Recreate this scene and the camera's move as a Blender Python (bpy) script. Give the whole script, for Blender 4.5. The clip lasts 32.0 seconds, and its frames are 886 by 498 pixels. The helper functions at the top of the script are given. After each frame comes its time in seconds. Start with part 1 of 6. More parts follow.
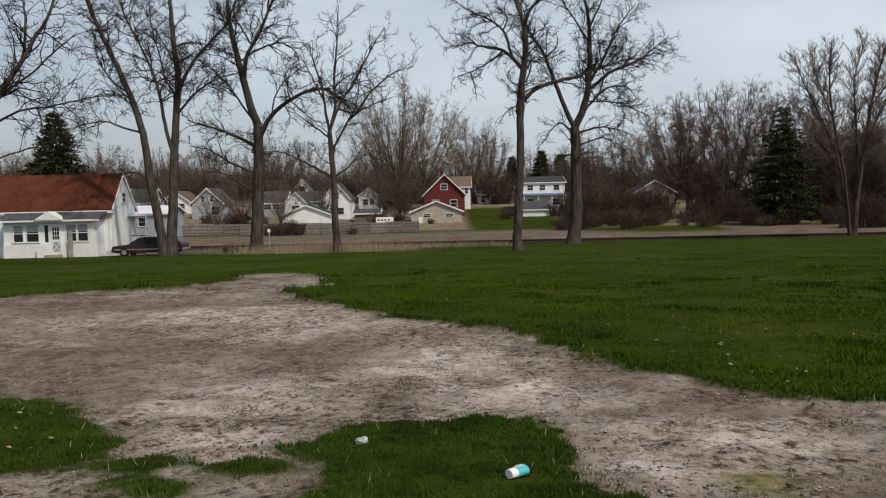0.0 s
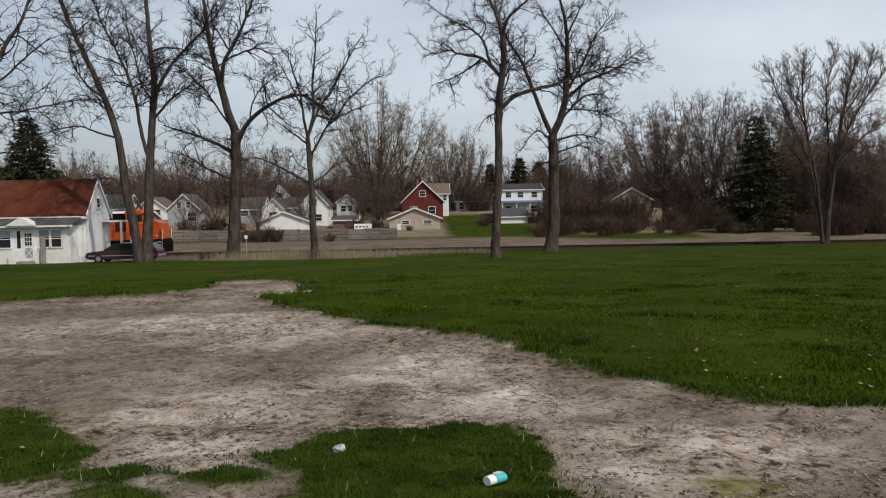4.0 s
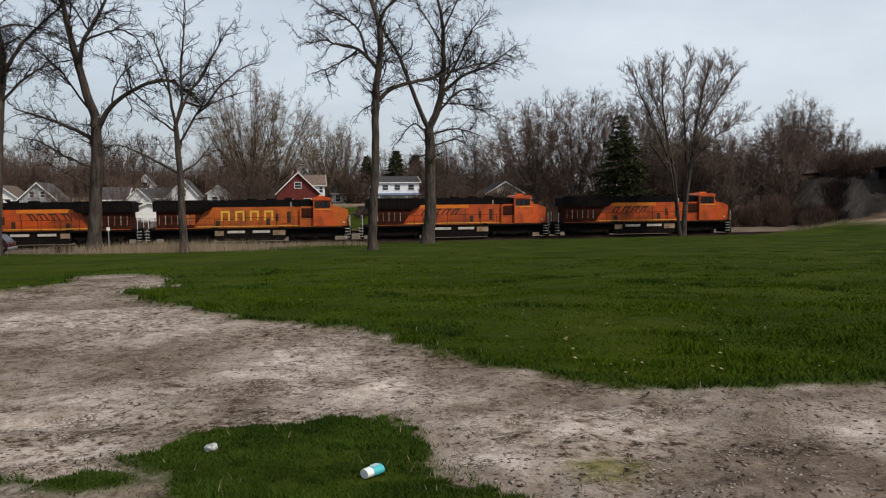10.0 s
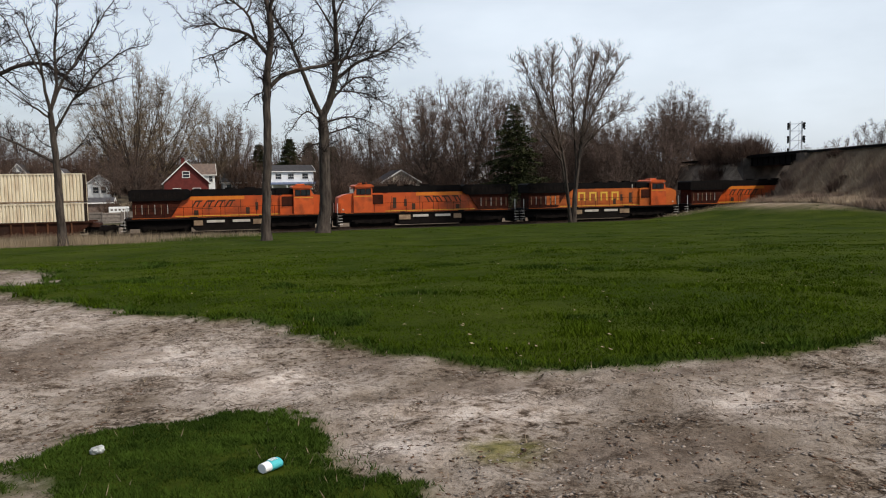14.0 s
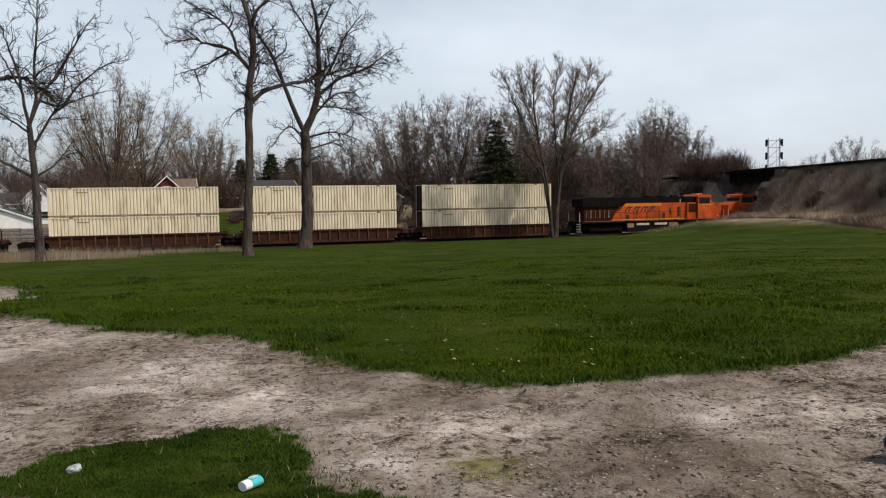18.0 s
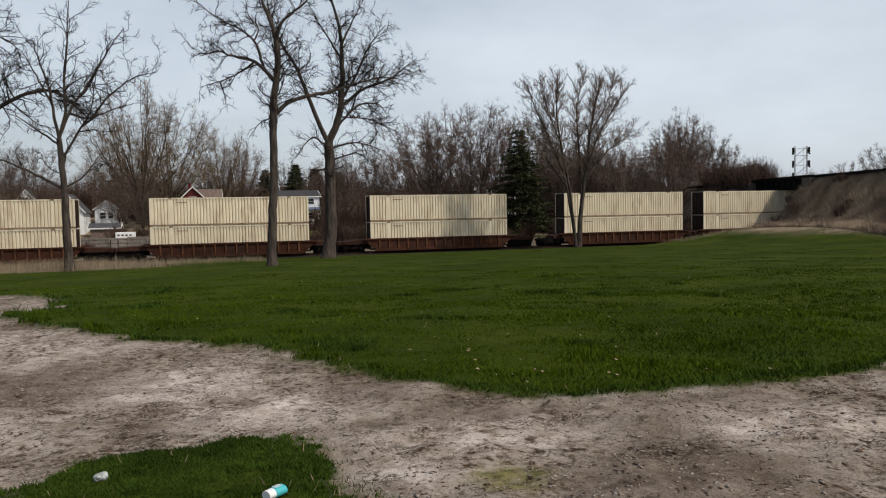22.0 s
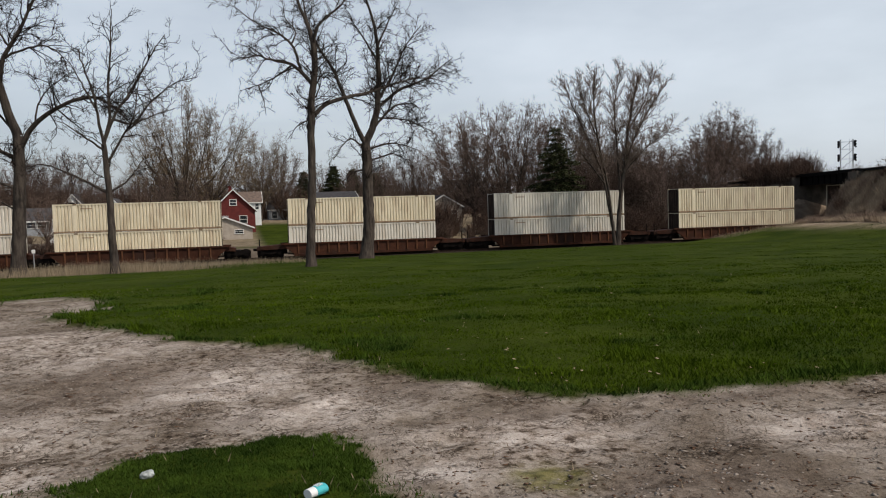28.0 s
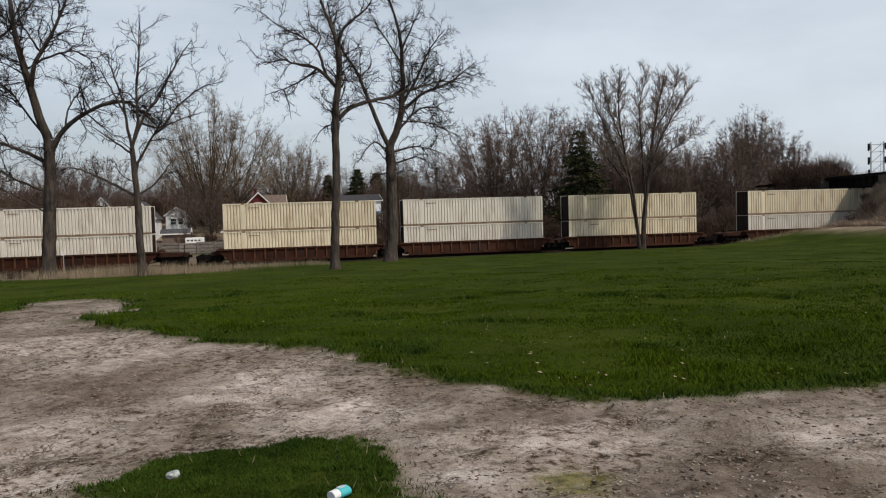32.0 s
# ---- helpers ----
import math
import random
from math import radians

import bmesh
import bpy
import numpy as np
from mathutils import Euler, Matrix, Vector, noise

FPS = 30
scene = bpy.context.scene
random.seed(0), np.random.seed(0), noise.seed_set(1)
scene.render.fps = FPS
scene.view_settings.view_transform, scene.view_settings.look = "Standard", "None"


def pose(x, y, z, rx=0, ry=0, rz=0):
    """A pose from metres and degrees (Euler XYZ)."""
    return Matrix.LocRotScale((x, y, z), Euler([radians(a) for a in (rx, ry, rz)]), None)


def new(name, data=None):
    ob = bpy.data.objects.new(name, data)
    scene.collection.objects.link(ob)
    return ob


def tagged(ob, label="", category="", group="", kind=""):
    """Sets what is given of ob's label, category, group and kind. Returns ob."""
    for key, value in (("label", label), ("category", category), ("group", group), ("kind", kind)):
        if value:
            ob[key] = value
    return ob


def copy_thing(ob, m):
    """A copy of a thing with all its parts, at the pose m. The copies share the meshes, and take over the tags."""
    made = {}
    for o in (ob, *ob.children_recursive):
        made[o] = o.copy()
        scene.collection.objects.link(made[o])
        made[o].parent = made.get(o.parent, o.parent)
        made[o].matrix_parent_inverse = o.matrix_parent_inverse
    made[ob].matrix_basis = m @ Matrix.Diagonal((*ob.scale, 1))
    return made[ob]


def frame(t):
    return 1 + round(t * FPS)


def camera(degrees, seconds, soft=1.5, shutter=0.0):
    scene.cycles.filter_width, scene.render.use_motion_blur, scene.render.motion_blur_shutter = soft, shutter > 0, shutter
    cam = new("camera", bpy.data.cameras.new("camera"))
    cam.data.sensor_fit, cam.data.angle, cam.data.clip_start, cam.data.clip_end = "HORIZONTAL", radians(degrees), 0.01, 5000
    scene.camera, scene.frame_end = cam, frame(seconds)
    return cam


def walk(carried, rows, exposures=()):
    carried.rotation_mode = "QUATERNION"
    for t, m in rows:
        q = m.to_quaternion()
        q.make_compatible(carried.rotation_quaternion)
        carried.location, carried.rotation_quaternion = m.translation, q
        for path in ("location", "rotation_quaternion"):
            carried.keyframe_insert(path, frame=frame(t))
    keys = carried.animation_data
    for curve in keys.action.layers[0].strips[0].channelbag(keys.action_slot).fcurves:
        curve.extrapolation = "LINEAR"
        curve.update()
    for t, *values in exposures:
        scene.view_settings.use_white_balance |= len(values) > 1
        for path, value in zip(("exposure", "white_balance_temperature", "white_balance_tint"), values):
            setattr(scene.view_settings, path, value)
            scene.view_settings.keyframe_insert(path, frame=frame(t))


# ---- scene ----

# ------------------------------------------------------------------ camera
cam = camera(60.0, 32.0, soft=1.12)
EYE = 1.6
# seconds and the turn of the handheld camera, which stays on one spot and pans
PATH = [
    (0.0, 86.50, 1.27, -0.08),
    (0.5, 86.60, 1.22, -0.38),
    (1.0, 86.88, 1.23, -0.89),
    (1.5, 86.98, 1.55, -1.12),
    (2.0, 86.89, 1.52, -1.24),
    (2.5, 86.75, 1.56, -1.56),
    (3.0, 86.73, 1.29, -1.53),
    (3.5, 87.00, 1.14, -1.63),
    (5.5, 86.85, 1.18, -2.05),
    (6.0, 87.01, 1.00, -2.69),
    (6.5, 87.20, 1.08, -3.19),
    (7.0, 87.12, 0.99, -3.51),
    (7.5, 87.45, 0.94, -4.18),
    (8.0, 86.96, 1.00, -4.94),
    (8.5, 86.77, 0.85, -5.51),
    (9.0, 86.90, 1.15, -6.76),
    (9.5, 86.63, 1.01, -8.40),
    (10.0, 86.28, 0.62, -10.85),
    (10.5, 85.92, 0.34, -11.97),
    (11.0, 85.56, 0.59, -13.05),
    (11.5, 85.53, 0.39, -13.92),
    (12.0, 85.19, 0.73, -14.46),
    (12.5, 85.57, 0.74, -14.94),
    (13.0, 85.49, 0.94, -15.57),
    (13.5, 85.47, 1.16, -16.42),
    (14.0, 85.32, 0.98, -18.61),
    (14.5, 85.34, 0.64, -19.87),
    (16.5, 86.00, 0.63, -20.39),
    (17.0, 85.90, 0.76, -20.28),
    (17.5, 86.17, 0.85, -20.22),
    (18.0, 86.44, 0.90, -19.92),
    (18.5, 86.48, 0.91, -19.98),
    (19.0, 86.67, 0.97, -19.65),
    (19.5, 87.05, 0.78, -19.54),
    (20.0, 87.20, 0.69, -19.29),
    (20.5, 87.26, 0.78, -19.01),
    (21.0, 87.23, 0.91, -18.73),
    (21.5, 87.21, 0.84, -18.46),
    (22.0, 87.19, 1.06, -18.21),
    (22.5, 87.17, 1.12, -18.07),
    (23.0, 87.10, 1.12, -17.88),
    (23.5, 86.95, 1.23, -17.74),
    (24.0, 86.88, 1.12, -17.57),
    (24.5, 86.94, 1.07, -17.18),
    (25.0, 86.79, 1.24, -16.90),
    (25.5, 86.92, 0.95, -16.62),
    (27.5, 87.32, 1.37, -15.51),
    (28.0, 87.22, 1.76, -15.44),
    (28.5, 87.63, 1.22, -15.22),
    (29.0, 87.89, 1.20, -14.75),
    (29.5, 87.94, 1.34, -14.43),
    (30.0, 88.03, 1.40, -14.37),
    (30.5, 87.98, 1.37, -14.04),
    (31.0, 87.74, 1.59, -13.56),
    (31.5, 87.59, 1.71, -13.48),
    (32.0, 87.51, 1.69, -13.68)
]
walk(cam, [(t, pose(0, 0, EYE, a, b, c)) for t, a, b, c in PATH],
     exposures=[(0.0, -0.65, 6700, 11.6), (6.0, -0.59, 6700, 11.6), (9.0, -0.57, 6700, 11.6), (11.0, -0.52, 6700, 11.6), (12.5, -0.38, 6700, 11.6), (17.0, -0.42, 6700, 11.6), (20.0, -0.54, 6700, 11.6), (25.0, -0.62, 6700, 11.6), (32.0, -0.62, 6700, 11.6)])

# ------------------------------------------------------------------ light
SUN_ELEV, SUN_AZ = 50.0, 139.0          # degrees; azimuth clockwise from +y


def make_light():
    w = bpy.data.worlds.new("sky")
    scene.world = w
    w.use_nodes = True
    nt = w.node_tree
    nt.nodes.clear()
    out = nt.nodes.new("ShaderNodeOutputWorld")
    bg = nt.nodes.new("ShaderNodeBackground")
    sky = nt.nodes.new("ShaderNodeTexSky")
    sky.sky_type = "NISHITA"
    sky.sun_disc = False
    sky.sun_elevation, sky.sun_rotation = radians(SUN_ELEV), radians(SUN_AZ)
    sky.air_density, sky.dust_density, sky.ozone_density = 1.0, 3.2, 1.0
    co = nt.nodes.new("ShaderNodeTexCoord")
    mp = nt.nodes.new("ShaderNodeMapping")
    mp.inputs["Scale"].default_value = (1.0, 1.0, 3.0)
    nz = nt.nodes.new("ShaderNodeTexNoise")
    nz.inputs["Scale"].default_value, nz.inputs["Detail"].default_value, nz.inputs["Roughness"].default_value = 1.7, 7.0, 0.55
    ramp = nt.nodes.new("ShaderNodeValToRGB")
    ramp.color_ramp.elements[0].position, ramp.color_ramp.elements[0].color = 0.30, (0.30, 0.30, 0.30, 1)
    ramp.color_ramp.elements[1].position, ramp.color_ramp.elements[1].color = 0.86, (0.80, 0.80, 0.80, 1)
    mix = nt.nodes.new("ShaderNodeMix")
    mix.data_type = "RGBA"
    mix.inputs[7].default_value = (10.6, 12.0, 13.4, 1)      # thin high cloud
    nt.links.new(co.outputs["Generated"], mp.inputs["Vector"])
    nt.links.new(mp.outputs["Vector"], nz.inputs["Vector"])
    sep = nt.nodes.new("ShaderNodeSeparateXYZ")            # the veil thickens towards the sun's side
    veil = nt.nodes.new("ShaderNodeMath")
    veil.operation = "MULTIPLY_ADD"
    veil.inputs[1].default_value = 0.27
    nt.links.new(co.outputs["Generated"], sep.inputs[0])
    nt.links.new(sep.outputs["X"], veil.inputs[0])
    nt.links.new(nz.outputs["Fac"], veil.inputs[2])
    nt.links.new(veil.outputs[0], ramp.inputs["Fac"])
    thin = nt.nodes.new("ShaderNodeMapRange")              # and thins overhead, where the sky is a deeper blue
    thin.interpolation_type = "SMOOTHSTEP"
    thin.inputs["From Min"].default_value, thin.inputs["From Max"].default_value = 0.22, 0.75
    thin.inputs["To Min"].default_value, thin.inputs["To Max"].default_value = 1.0, 0.12
    nt.links.new(sep.outputs["Z"], thin.inputs["Value"])
    cover = nt.nodes.new("ShaderNodeMath")
    cover.operation = "MULTIPLY"
    nt.links.new(ramp.outputs["Color"], cover.inputs[0])
    nt.links.new(thin.outputs[0], cover.inputs[1])
    nt.links.new(cover.outputs[0], mix.inputs[0])
    nt.links.new(sky.outputs["Color"], mix.inputs[6])
    nt.links.new(mix.outputs[2], bg.inputs["Color"])
    bg.inputs["Strength"].default_value = 0.12
    nt.links.new(bg.outputs["Background"], out.inputs["Surface"])
    d = bpy.data.lights.new("sun", "SUN")
    d.energy, d.angle, d.color = 4.1, radians(0.8), (1.0, 0.935, 0.84)
    ob = new("sun", d)
    a, e = radians(SUN_AZ), radians(SUN_ELEV)
    to_sun = Vector((math.sin(a) * math.cos(e), math.cos(a) * math.cos(e), math.sin(e)))
    ob.matrix_world = Matrix.Translation(to_sun * 300) @ to_sun.to_track_quat("Z", "Y").to_matrix().to_4x4()


make_light()


# ------------------------------------------------------------------ materials
def mat(name, c1, c2=None, rough=0.8, scale=3.0, metal=0.0, bump=0.0, fine=40.0, spec=0.3, vary=0.0, stretch=(1, 1, 1), dirt=None, dirt_scale=0.7, dirt_amount=0.5):
    """A surface of two tones in noise at two sizes, with relief; vary: how far single objects differ; dirt: the colour of larger stains."""
    m = bpy.data.materials.new(name)
    m.use_nodes = True
    nt = m.node_tree
    b = nt.nodes["Principled BSDF"]
    L = nt.links.new
    co = nt.nodes.new("ShaderNodeTexCoord")
    mp = nt.nodes.new("ShaderNodeMapping")
    mp.inputs["Scale"].default_value = stretch
    L(co.outputs["Object"], mp.inputs["Vector"])
    n1 = nt.nodes.new("ShaderNodeTexNoise")
    n1.inputs["Scale"].default_value, n1.inputs["Detail"].default_value = scale, 5
    n2 = nt.nodes.new("ShaderNodeTexNoise")
    n2.inputs["Scale"].default_value, n2.inputs["Detail"].default_value = fine, 3
    L(mp.outputs["Vector"], n1.inputs["Vector"])
    L(mp.outputs["Vector"], n2.inputs["Vector"])
    mx = nt.nodes.new("ShaderNodeMath")
    mx.operation = "MULTIPLY_ADD"
    mx.inputs[1].default_value, mx.inputs[2].default_value = 0.45, -0.22
    L(n2.outputs["Fac"], mx.inputs[0])
    ad = nt.nodes.new("ShaderNodeMath")
    ad.operation = "ADD"
    L(n1.outputs["Fac"], ad.inputs[0])
    L(mx.outputs[0], ad.inputs[1])
    rp = nt.nodes.new("ShaderNodeValToRGB")
    c2 = c2 or tuple(v * 0.72 for v in c1)
    rp.color_ramp.elements[0].position, rp.color_ramp.elements[0].color = 0.32, (*c2, 1)
    rp.color_ramp.elements[1].position, rp.color_ramp.elements[1].color = 0.68, (*c1, 1)
    L(ad.outputs[0], rp.inputs["Fac"])
    col = rp.outputs["Color"]
    if dirt:
        n3 = nt.nodes.new("ShaderNodeTexNoise")
        n3.inputs["Scale"].default_value, n3.inputs["Detail"].default_value = dirt_scale, 8
        L(mp.outputs["Vector"], n3.inputs["Vector"])
        r3 = nt.nodes.new("ShaderNodeValToRGB")
        r3.color_ramp.elements[0].position, r3.color_ramp.elements[0].color = 0.5, (0, 0, 0, 1)
        r3.color_ramp.elements[1].position, r3.color_ramp.elements[1].color = 0.7, (dirt_amount,) * 3 + (1,)
        L(n3.outputs["Fac"], r3.inputs["Fac"])
        m3 = nt.nodes.new("ShaderNodeMix")
        m3.data_type = "RGBA"
        m3.inputs[7].default_value = (*dirt, 1)
        L(r3.outputs["Color"], m3.inputs[0])
        L(col, m3.inputs[6])
        col = m3.outputs[2]
    if vary:
        oi = nt.nodes.new("ShaderNodeObjectInfo")
        mr = nt.nodes.new("ShaderNodeMapRange")
        mr.inputs["To Min"].default_value, mr.inputs["To Max"].default_value = 1 - vary, 1 + vary
        L(oi.outputs["Random"], mr.inputs["Value"])
        hs = nt.nodes.new("ShaderNodeHueSaturation")
        L(mr.outputs[0], hs.inputs["Value"])
        L(col, hs.inputs["Color"])
        col = hs.outputs["Color"]
    L(col, b.inputs["Base Color"])
    b.inputs["Roughness"].default_value, b.inputs["Metallic"].default_value = rough, metal
    b.inputs["Specular IOR Level"].default_value = spec if rough < 0.7 else min(spec, 0.08)
    if bump:
        bp = nt.nodes.new("ShaderNodeBump")
        bp.inputs["Strength"].default_value, bp.inputs["Distance"].default_value = 1.0, bump
        L(ad.outputs[0], bp.inputs["Height"])
        L(bp.outputs["Normal"], b.inputs["Normal"])
    return m


def glass_mat(name, tint):
    m = bpy.data.materials.new(name)
    m.use_nodes = True
    b = m.node_tree.nodes["Principled BSDF"]
    b.inputs["Base Color"].default_value = (*tint, 1)
    b.inputs["Roughness"].default_value = 0.06
    b.inputs["Specular IOR Level"].default_value = 0.7
    return m


BARK = mat("bark", (0.094, 0.078, 0.066), (0.030, 0.024, 0.021), 0.95, 2.0, bump=0.03, fine=18, stretch=(3, 3, 0.6))
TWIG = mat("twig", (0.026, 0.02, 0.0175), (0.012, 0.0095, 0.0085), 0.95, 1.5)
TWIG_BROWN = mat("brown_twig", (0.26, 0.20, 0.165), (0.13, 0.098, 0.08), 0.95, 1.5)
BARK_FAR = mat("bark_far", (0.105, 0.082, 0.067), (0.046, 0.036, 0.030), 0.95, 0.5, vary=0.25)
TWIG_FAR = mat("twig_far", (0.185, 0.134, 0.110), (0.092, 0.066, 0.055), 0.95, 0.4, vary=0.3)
BUD = mat("budding_twig", (0.24, 0.182, 0.118), (0.14, 0.106, 0.07), 0.95, 0.4, vary=0.2)
BANKB = mat("bank_brush", (0.36, 0.275, 0.21), (0.16, 0.118, 0.092), 0.95, 0.35)
BRUSH = mat("brush", (0.112, 0.074, 0.057), (0.052, 0.036, 0.029), 0.95, 0.6, vary=0.3)
NEEDLE = mat("needles", (0.066, 0.074, 0.032), (0.016, 0.022, 0.011), 0.9, 0.9, vary=0.15)
GRASSB = mat("grass_blade", (0.060, 0.094, 0.007), (0.028, 0.049, 0.004), 0.95, 0.38, fine=2.2, spec=0.0)
TUFTB = mat("coarse_grass_blade", (0.051, 0.088, 0.013), (0.020, 0.038, 0.007), 0.95, 0.9, fine=5, spec=0.0)
DRYB = mat("dry_reed", (0.34, 0.275, 0.19), (0.20, 0.155, 0.105), 0.9, 2)
BALLAST = mat("ballast", (0.048, 0.038, 0.032), (0.018, 0.0145, 0.012), 0.95, 5, bump=0.04, fine=30)
TIE = mat("tie", (0.075, 0.055, 0.04), (0.035, 0.026, 0.02), 0.9, 4, vary=0.3)
RAIL = mat("rail_steel", (0.055, 0.036, 0.028), (0.028, 0.019, 0.015), 0.7, 6, metal=0.2)
ORANGE = mat("orange_paint", (0.56, 0.086, 0.010), (0.42, 0.062, 0.008), 0.42, 0.8, fine=20, spec=0.45, vary=0.10, dirt=(0.10, 0.030, 0.014), dirt_scale=0.55, dirt_amount=0.6)
ORANGE_DULL = mat("faded_orange_paint", (0.48, 0.112, 0.016), (0.35, 0.076, 0.012), 0.6, 0.8, fine=20, vary=0.1, dirt=(0.12, 0.05, 0.02), dirt_scale=0.45)
CAB = mat("cab_orange", (0.58, 0.104, 0.024), (0.46, 0.078, 0.016), 0.45, 1.5, vary=0.1, dirt=(0.12, 0.035, 0.014), dirt_scale=1.2, dirt_amount=0.6)
BLACKP = mat("black_paint", (0.009, 0.008, 0.008), (0.005, 0.0045, 0.0045), 0.72, 1.2, spec=0.05)
GRIME = mat("grimy_steel", (0.014, 0.011, 0.010), (0.006, 0.0055, 0.005), 0.85, 2, spec=0.04)
RADIATOR = mat("radiator_brown", (0.060, 0.017, 0.010), (0.026, 0.010, 0.007), 0.75, 2, spec=0.05)
PALEBOX = mat("pale_panel", (0.55, 0.52, 0.47), (0.40, 0.37, 0.33), 0.6, 3)
YELLOW = mat("yellow_trim", (0.70, 0.42, 0.05), (0.55, 0.30, 0.04), 0.5, 3)
WHITEP = mat("white_handrail", (0.72, 0.70, 0.66), (0.55, 0.53, 0.5), 0.5, 3)
FIELD = mat("orange_yellow_band", (0.66, 0.20, 0.018), (0.54, 0.15, 0.014), 0.5, 2)
LETTER = mat("dark_mark", (0.05, 0.025, 0.012), (0.035, 0.018, 0.01), 0.6, 3)
LETTERY = mat("yellow_mark", (0.72, 0.45, 0.06), (0.6, 0.35, 0.05), 0.6, 3)
WELL = mat("well_car_rust", (0.066, 0.026, 0.015), (0.030, 0.0135, 0.009), 0.75, 1.4, vary=0.2, dirt=(0.035, 0.022, 0.018), dirt_scale=0.6, dirt_amount=0.8)
WELLR = mat("well_rib", (0.125, 0.055, 0.028), (0.06, 0.028, 0.016), 0.75, 2, vary=0.2)
# brown of the container ends, with their shade painted in
CENDS = mat("shaded_brown_end", (0.075, 0.048, 0.036), (0.035, 0.024, 0.019), 0.75, 1.2, vary=0.2)
CREAM = mat("cream_container", (0.78, 0.71, 0.54), (0.66, 0.59, 0.43), 0.55, 0.5, fine=12, vary=0.06, stretch=(1.6, 1.6, 0.5), dirt=(0.40, 0.29, 0.18), dirt_scale=0.9, dirt_amount=0.5)
# rusty stain, darkened further for the shaded gap between stacked containers
SILLC = mat("stained_shaded_rail", (0.34, 0.25, 0.16), (0.16, 0.11, 0.075), 0.7, 1.5, fine=14, vary=0.15)
WHITEC = mat("white_container", (0.73, 0.70, 0.62), (0.63, 0.60, 0.52), 0.55, 0.5, fine=12, vary=0.06, stretch=(1.6, 1.6, 0.5), dirt=(0.42, 0.35, 0.26), dirt_scale=0.9, dirt_amount=0.45)
GLASS = glass_mat("window_glass", (0.02, 0.024, 0.028))
CONCRETE = mat("concrete", (0.34, 0.32, 0.29), (0.22, 0.20, 0.18), 0.9, 1.5, bump=0.01)
# abutment concrete, a darker tone than CONCRETE
ABUT = mat("dark_concrete", (0.12, 0.105, 0.09), (0.06, 0.052, 0.045), 0.9, 1.0, bump=0.01)
FENCEW = mat("weathered_fence", (0.24, 0.215, 0.19), (0.15, 0.13, 0.115), 0.9, 3, vary=0.25)
SIDING_W = mat("white_siding", (0.80, 0.83, 0.83), (0.72, 0.75, 0.76), 0.6, 1.2, dirt=(0.5, 0.5, 0.47), dirt_amount=0.3)
SIDING_G = mat("grey_siding", (0.36, 0.39, 0.42), (0.27, 0.30, 0.33), 0.7, 1.2)
SIDING_B = mat("pale_blue_siding", (0.55, 0.62, 0.72), (0.45, 0.52, 0.62), 0.7, 1.2)
SIDING_R = mat("red_siding", (0.15, 0.036, 0.032), (0.105, 0.027, 0.025), 0.75, 1.2)
SIDING_T = mat("tan_siding", (0.44, 0.39, 0.33), (0.33, 0.29, 0.245), 0.75, 1.2)
ROOF_R = mat("rust_red_roof", (0.112, 0.034, 0.018), (0.072, 0.023, 0.0135), 0.85, 2.0, bump=0.01, fine=14, dirt=(0.12, 0.05, 0.035), dirt_amount=0.5)
ROOF_D = mat("dark_shingle", (0.085, 0.085, 0.09), (0.05, 0.05, 0.055), 0.9, 2.0, fine=14, vary=0.2)
ROOF_B = mat("brown_shingle", (0.17, 0.13, 0.11), (0.10, 0.08, 0.07), 0.9, 2.0, fine=14, vary=0.2)
ROOF_P = mat("pale_metal_roof", (0.72, 0.74, 0.78), (0.6, 0.62, 0.66), 0.5, 2.0)
ROOF_GN = mat("dark_green_roof", (0.06, 0.085, 0.07), (0.035, 0.05, 0.042), 0.85, 2.0)
TRIM = mat("white_trim", (0.8, 0.8, 0.78), (0.68, 0.68, 0.66), 0.6, 3)
CARP = mat("maroon_car_paint", (0.045, 0.021, 0.027), (0.032, 0.015, 0.020), 0.25, 1, spec=0.6)
RUBBER = mat("rubber", (0.02, 0.02, 0.02), (0.012, 0.012, 0.012), 0.85, 8)
CHROME = mat("dull_metal", (0.55, 0.55, 0.56), (0.42, 0.42, 0.43), 0.35, 6, metal=0.8)
STONE = mat("pebble", (0.36, 0.315, 0.27), (0.19, 0.16, 0.135), 0.95, 8, vary=0.0)
LEAFL = mat("dead_leaf", (0.17, 0.12, 0.085), (0.06, 0.044, 0.034), 0.95, 9)
CUPW = mat("cup_white", (0.82, 0.84, 0.84), (0.74, 0.76, 0.76), 0.5, 6)
CUPB = mat("cup_turquoise", (0.07, 0.48, 0.52), (0.05, 0.38, 0.43), 0.5, 6)
LUMPB = mat("lump_black", (0.014, 0.013, 0.014), (0.008, 0.008, 0.008), 0.5, 9, bump=0.01)
SIGNALH = mat("weathered_signal_grey", (0.075, 0.08, 0.085), (0.04, 0.043, 0.046), 0.7, 4)
PALESTEEL = mat("pale_steel", (0.62, 0.66, 0.68), (0.48, 0.52, 0.54), 0.6, 4)
STEELG = mat("galvanised_steel", (0.40, 0.42, 0.44), (0.28, 0.30, 0.32), 0.55, 4, metal=0.5)


# ------------------------------------------------------------------ mesh helpers
def mesh(name, verts, faces, material, smooth=False):
    me = bpy.data.meshes.new(name)
    me.from_pydata([tuple(v) for v in verts], [], [tuple(f) for f in faces])
    me.materials.append(material)
    if smooth:
        me.polygons.foreach_set("use_smooth", [True] * len(me.polygons))
    me.update()
    return me


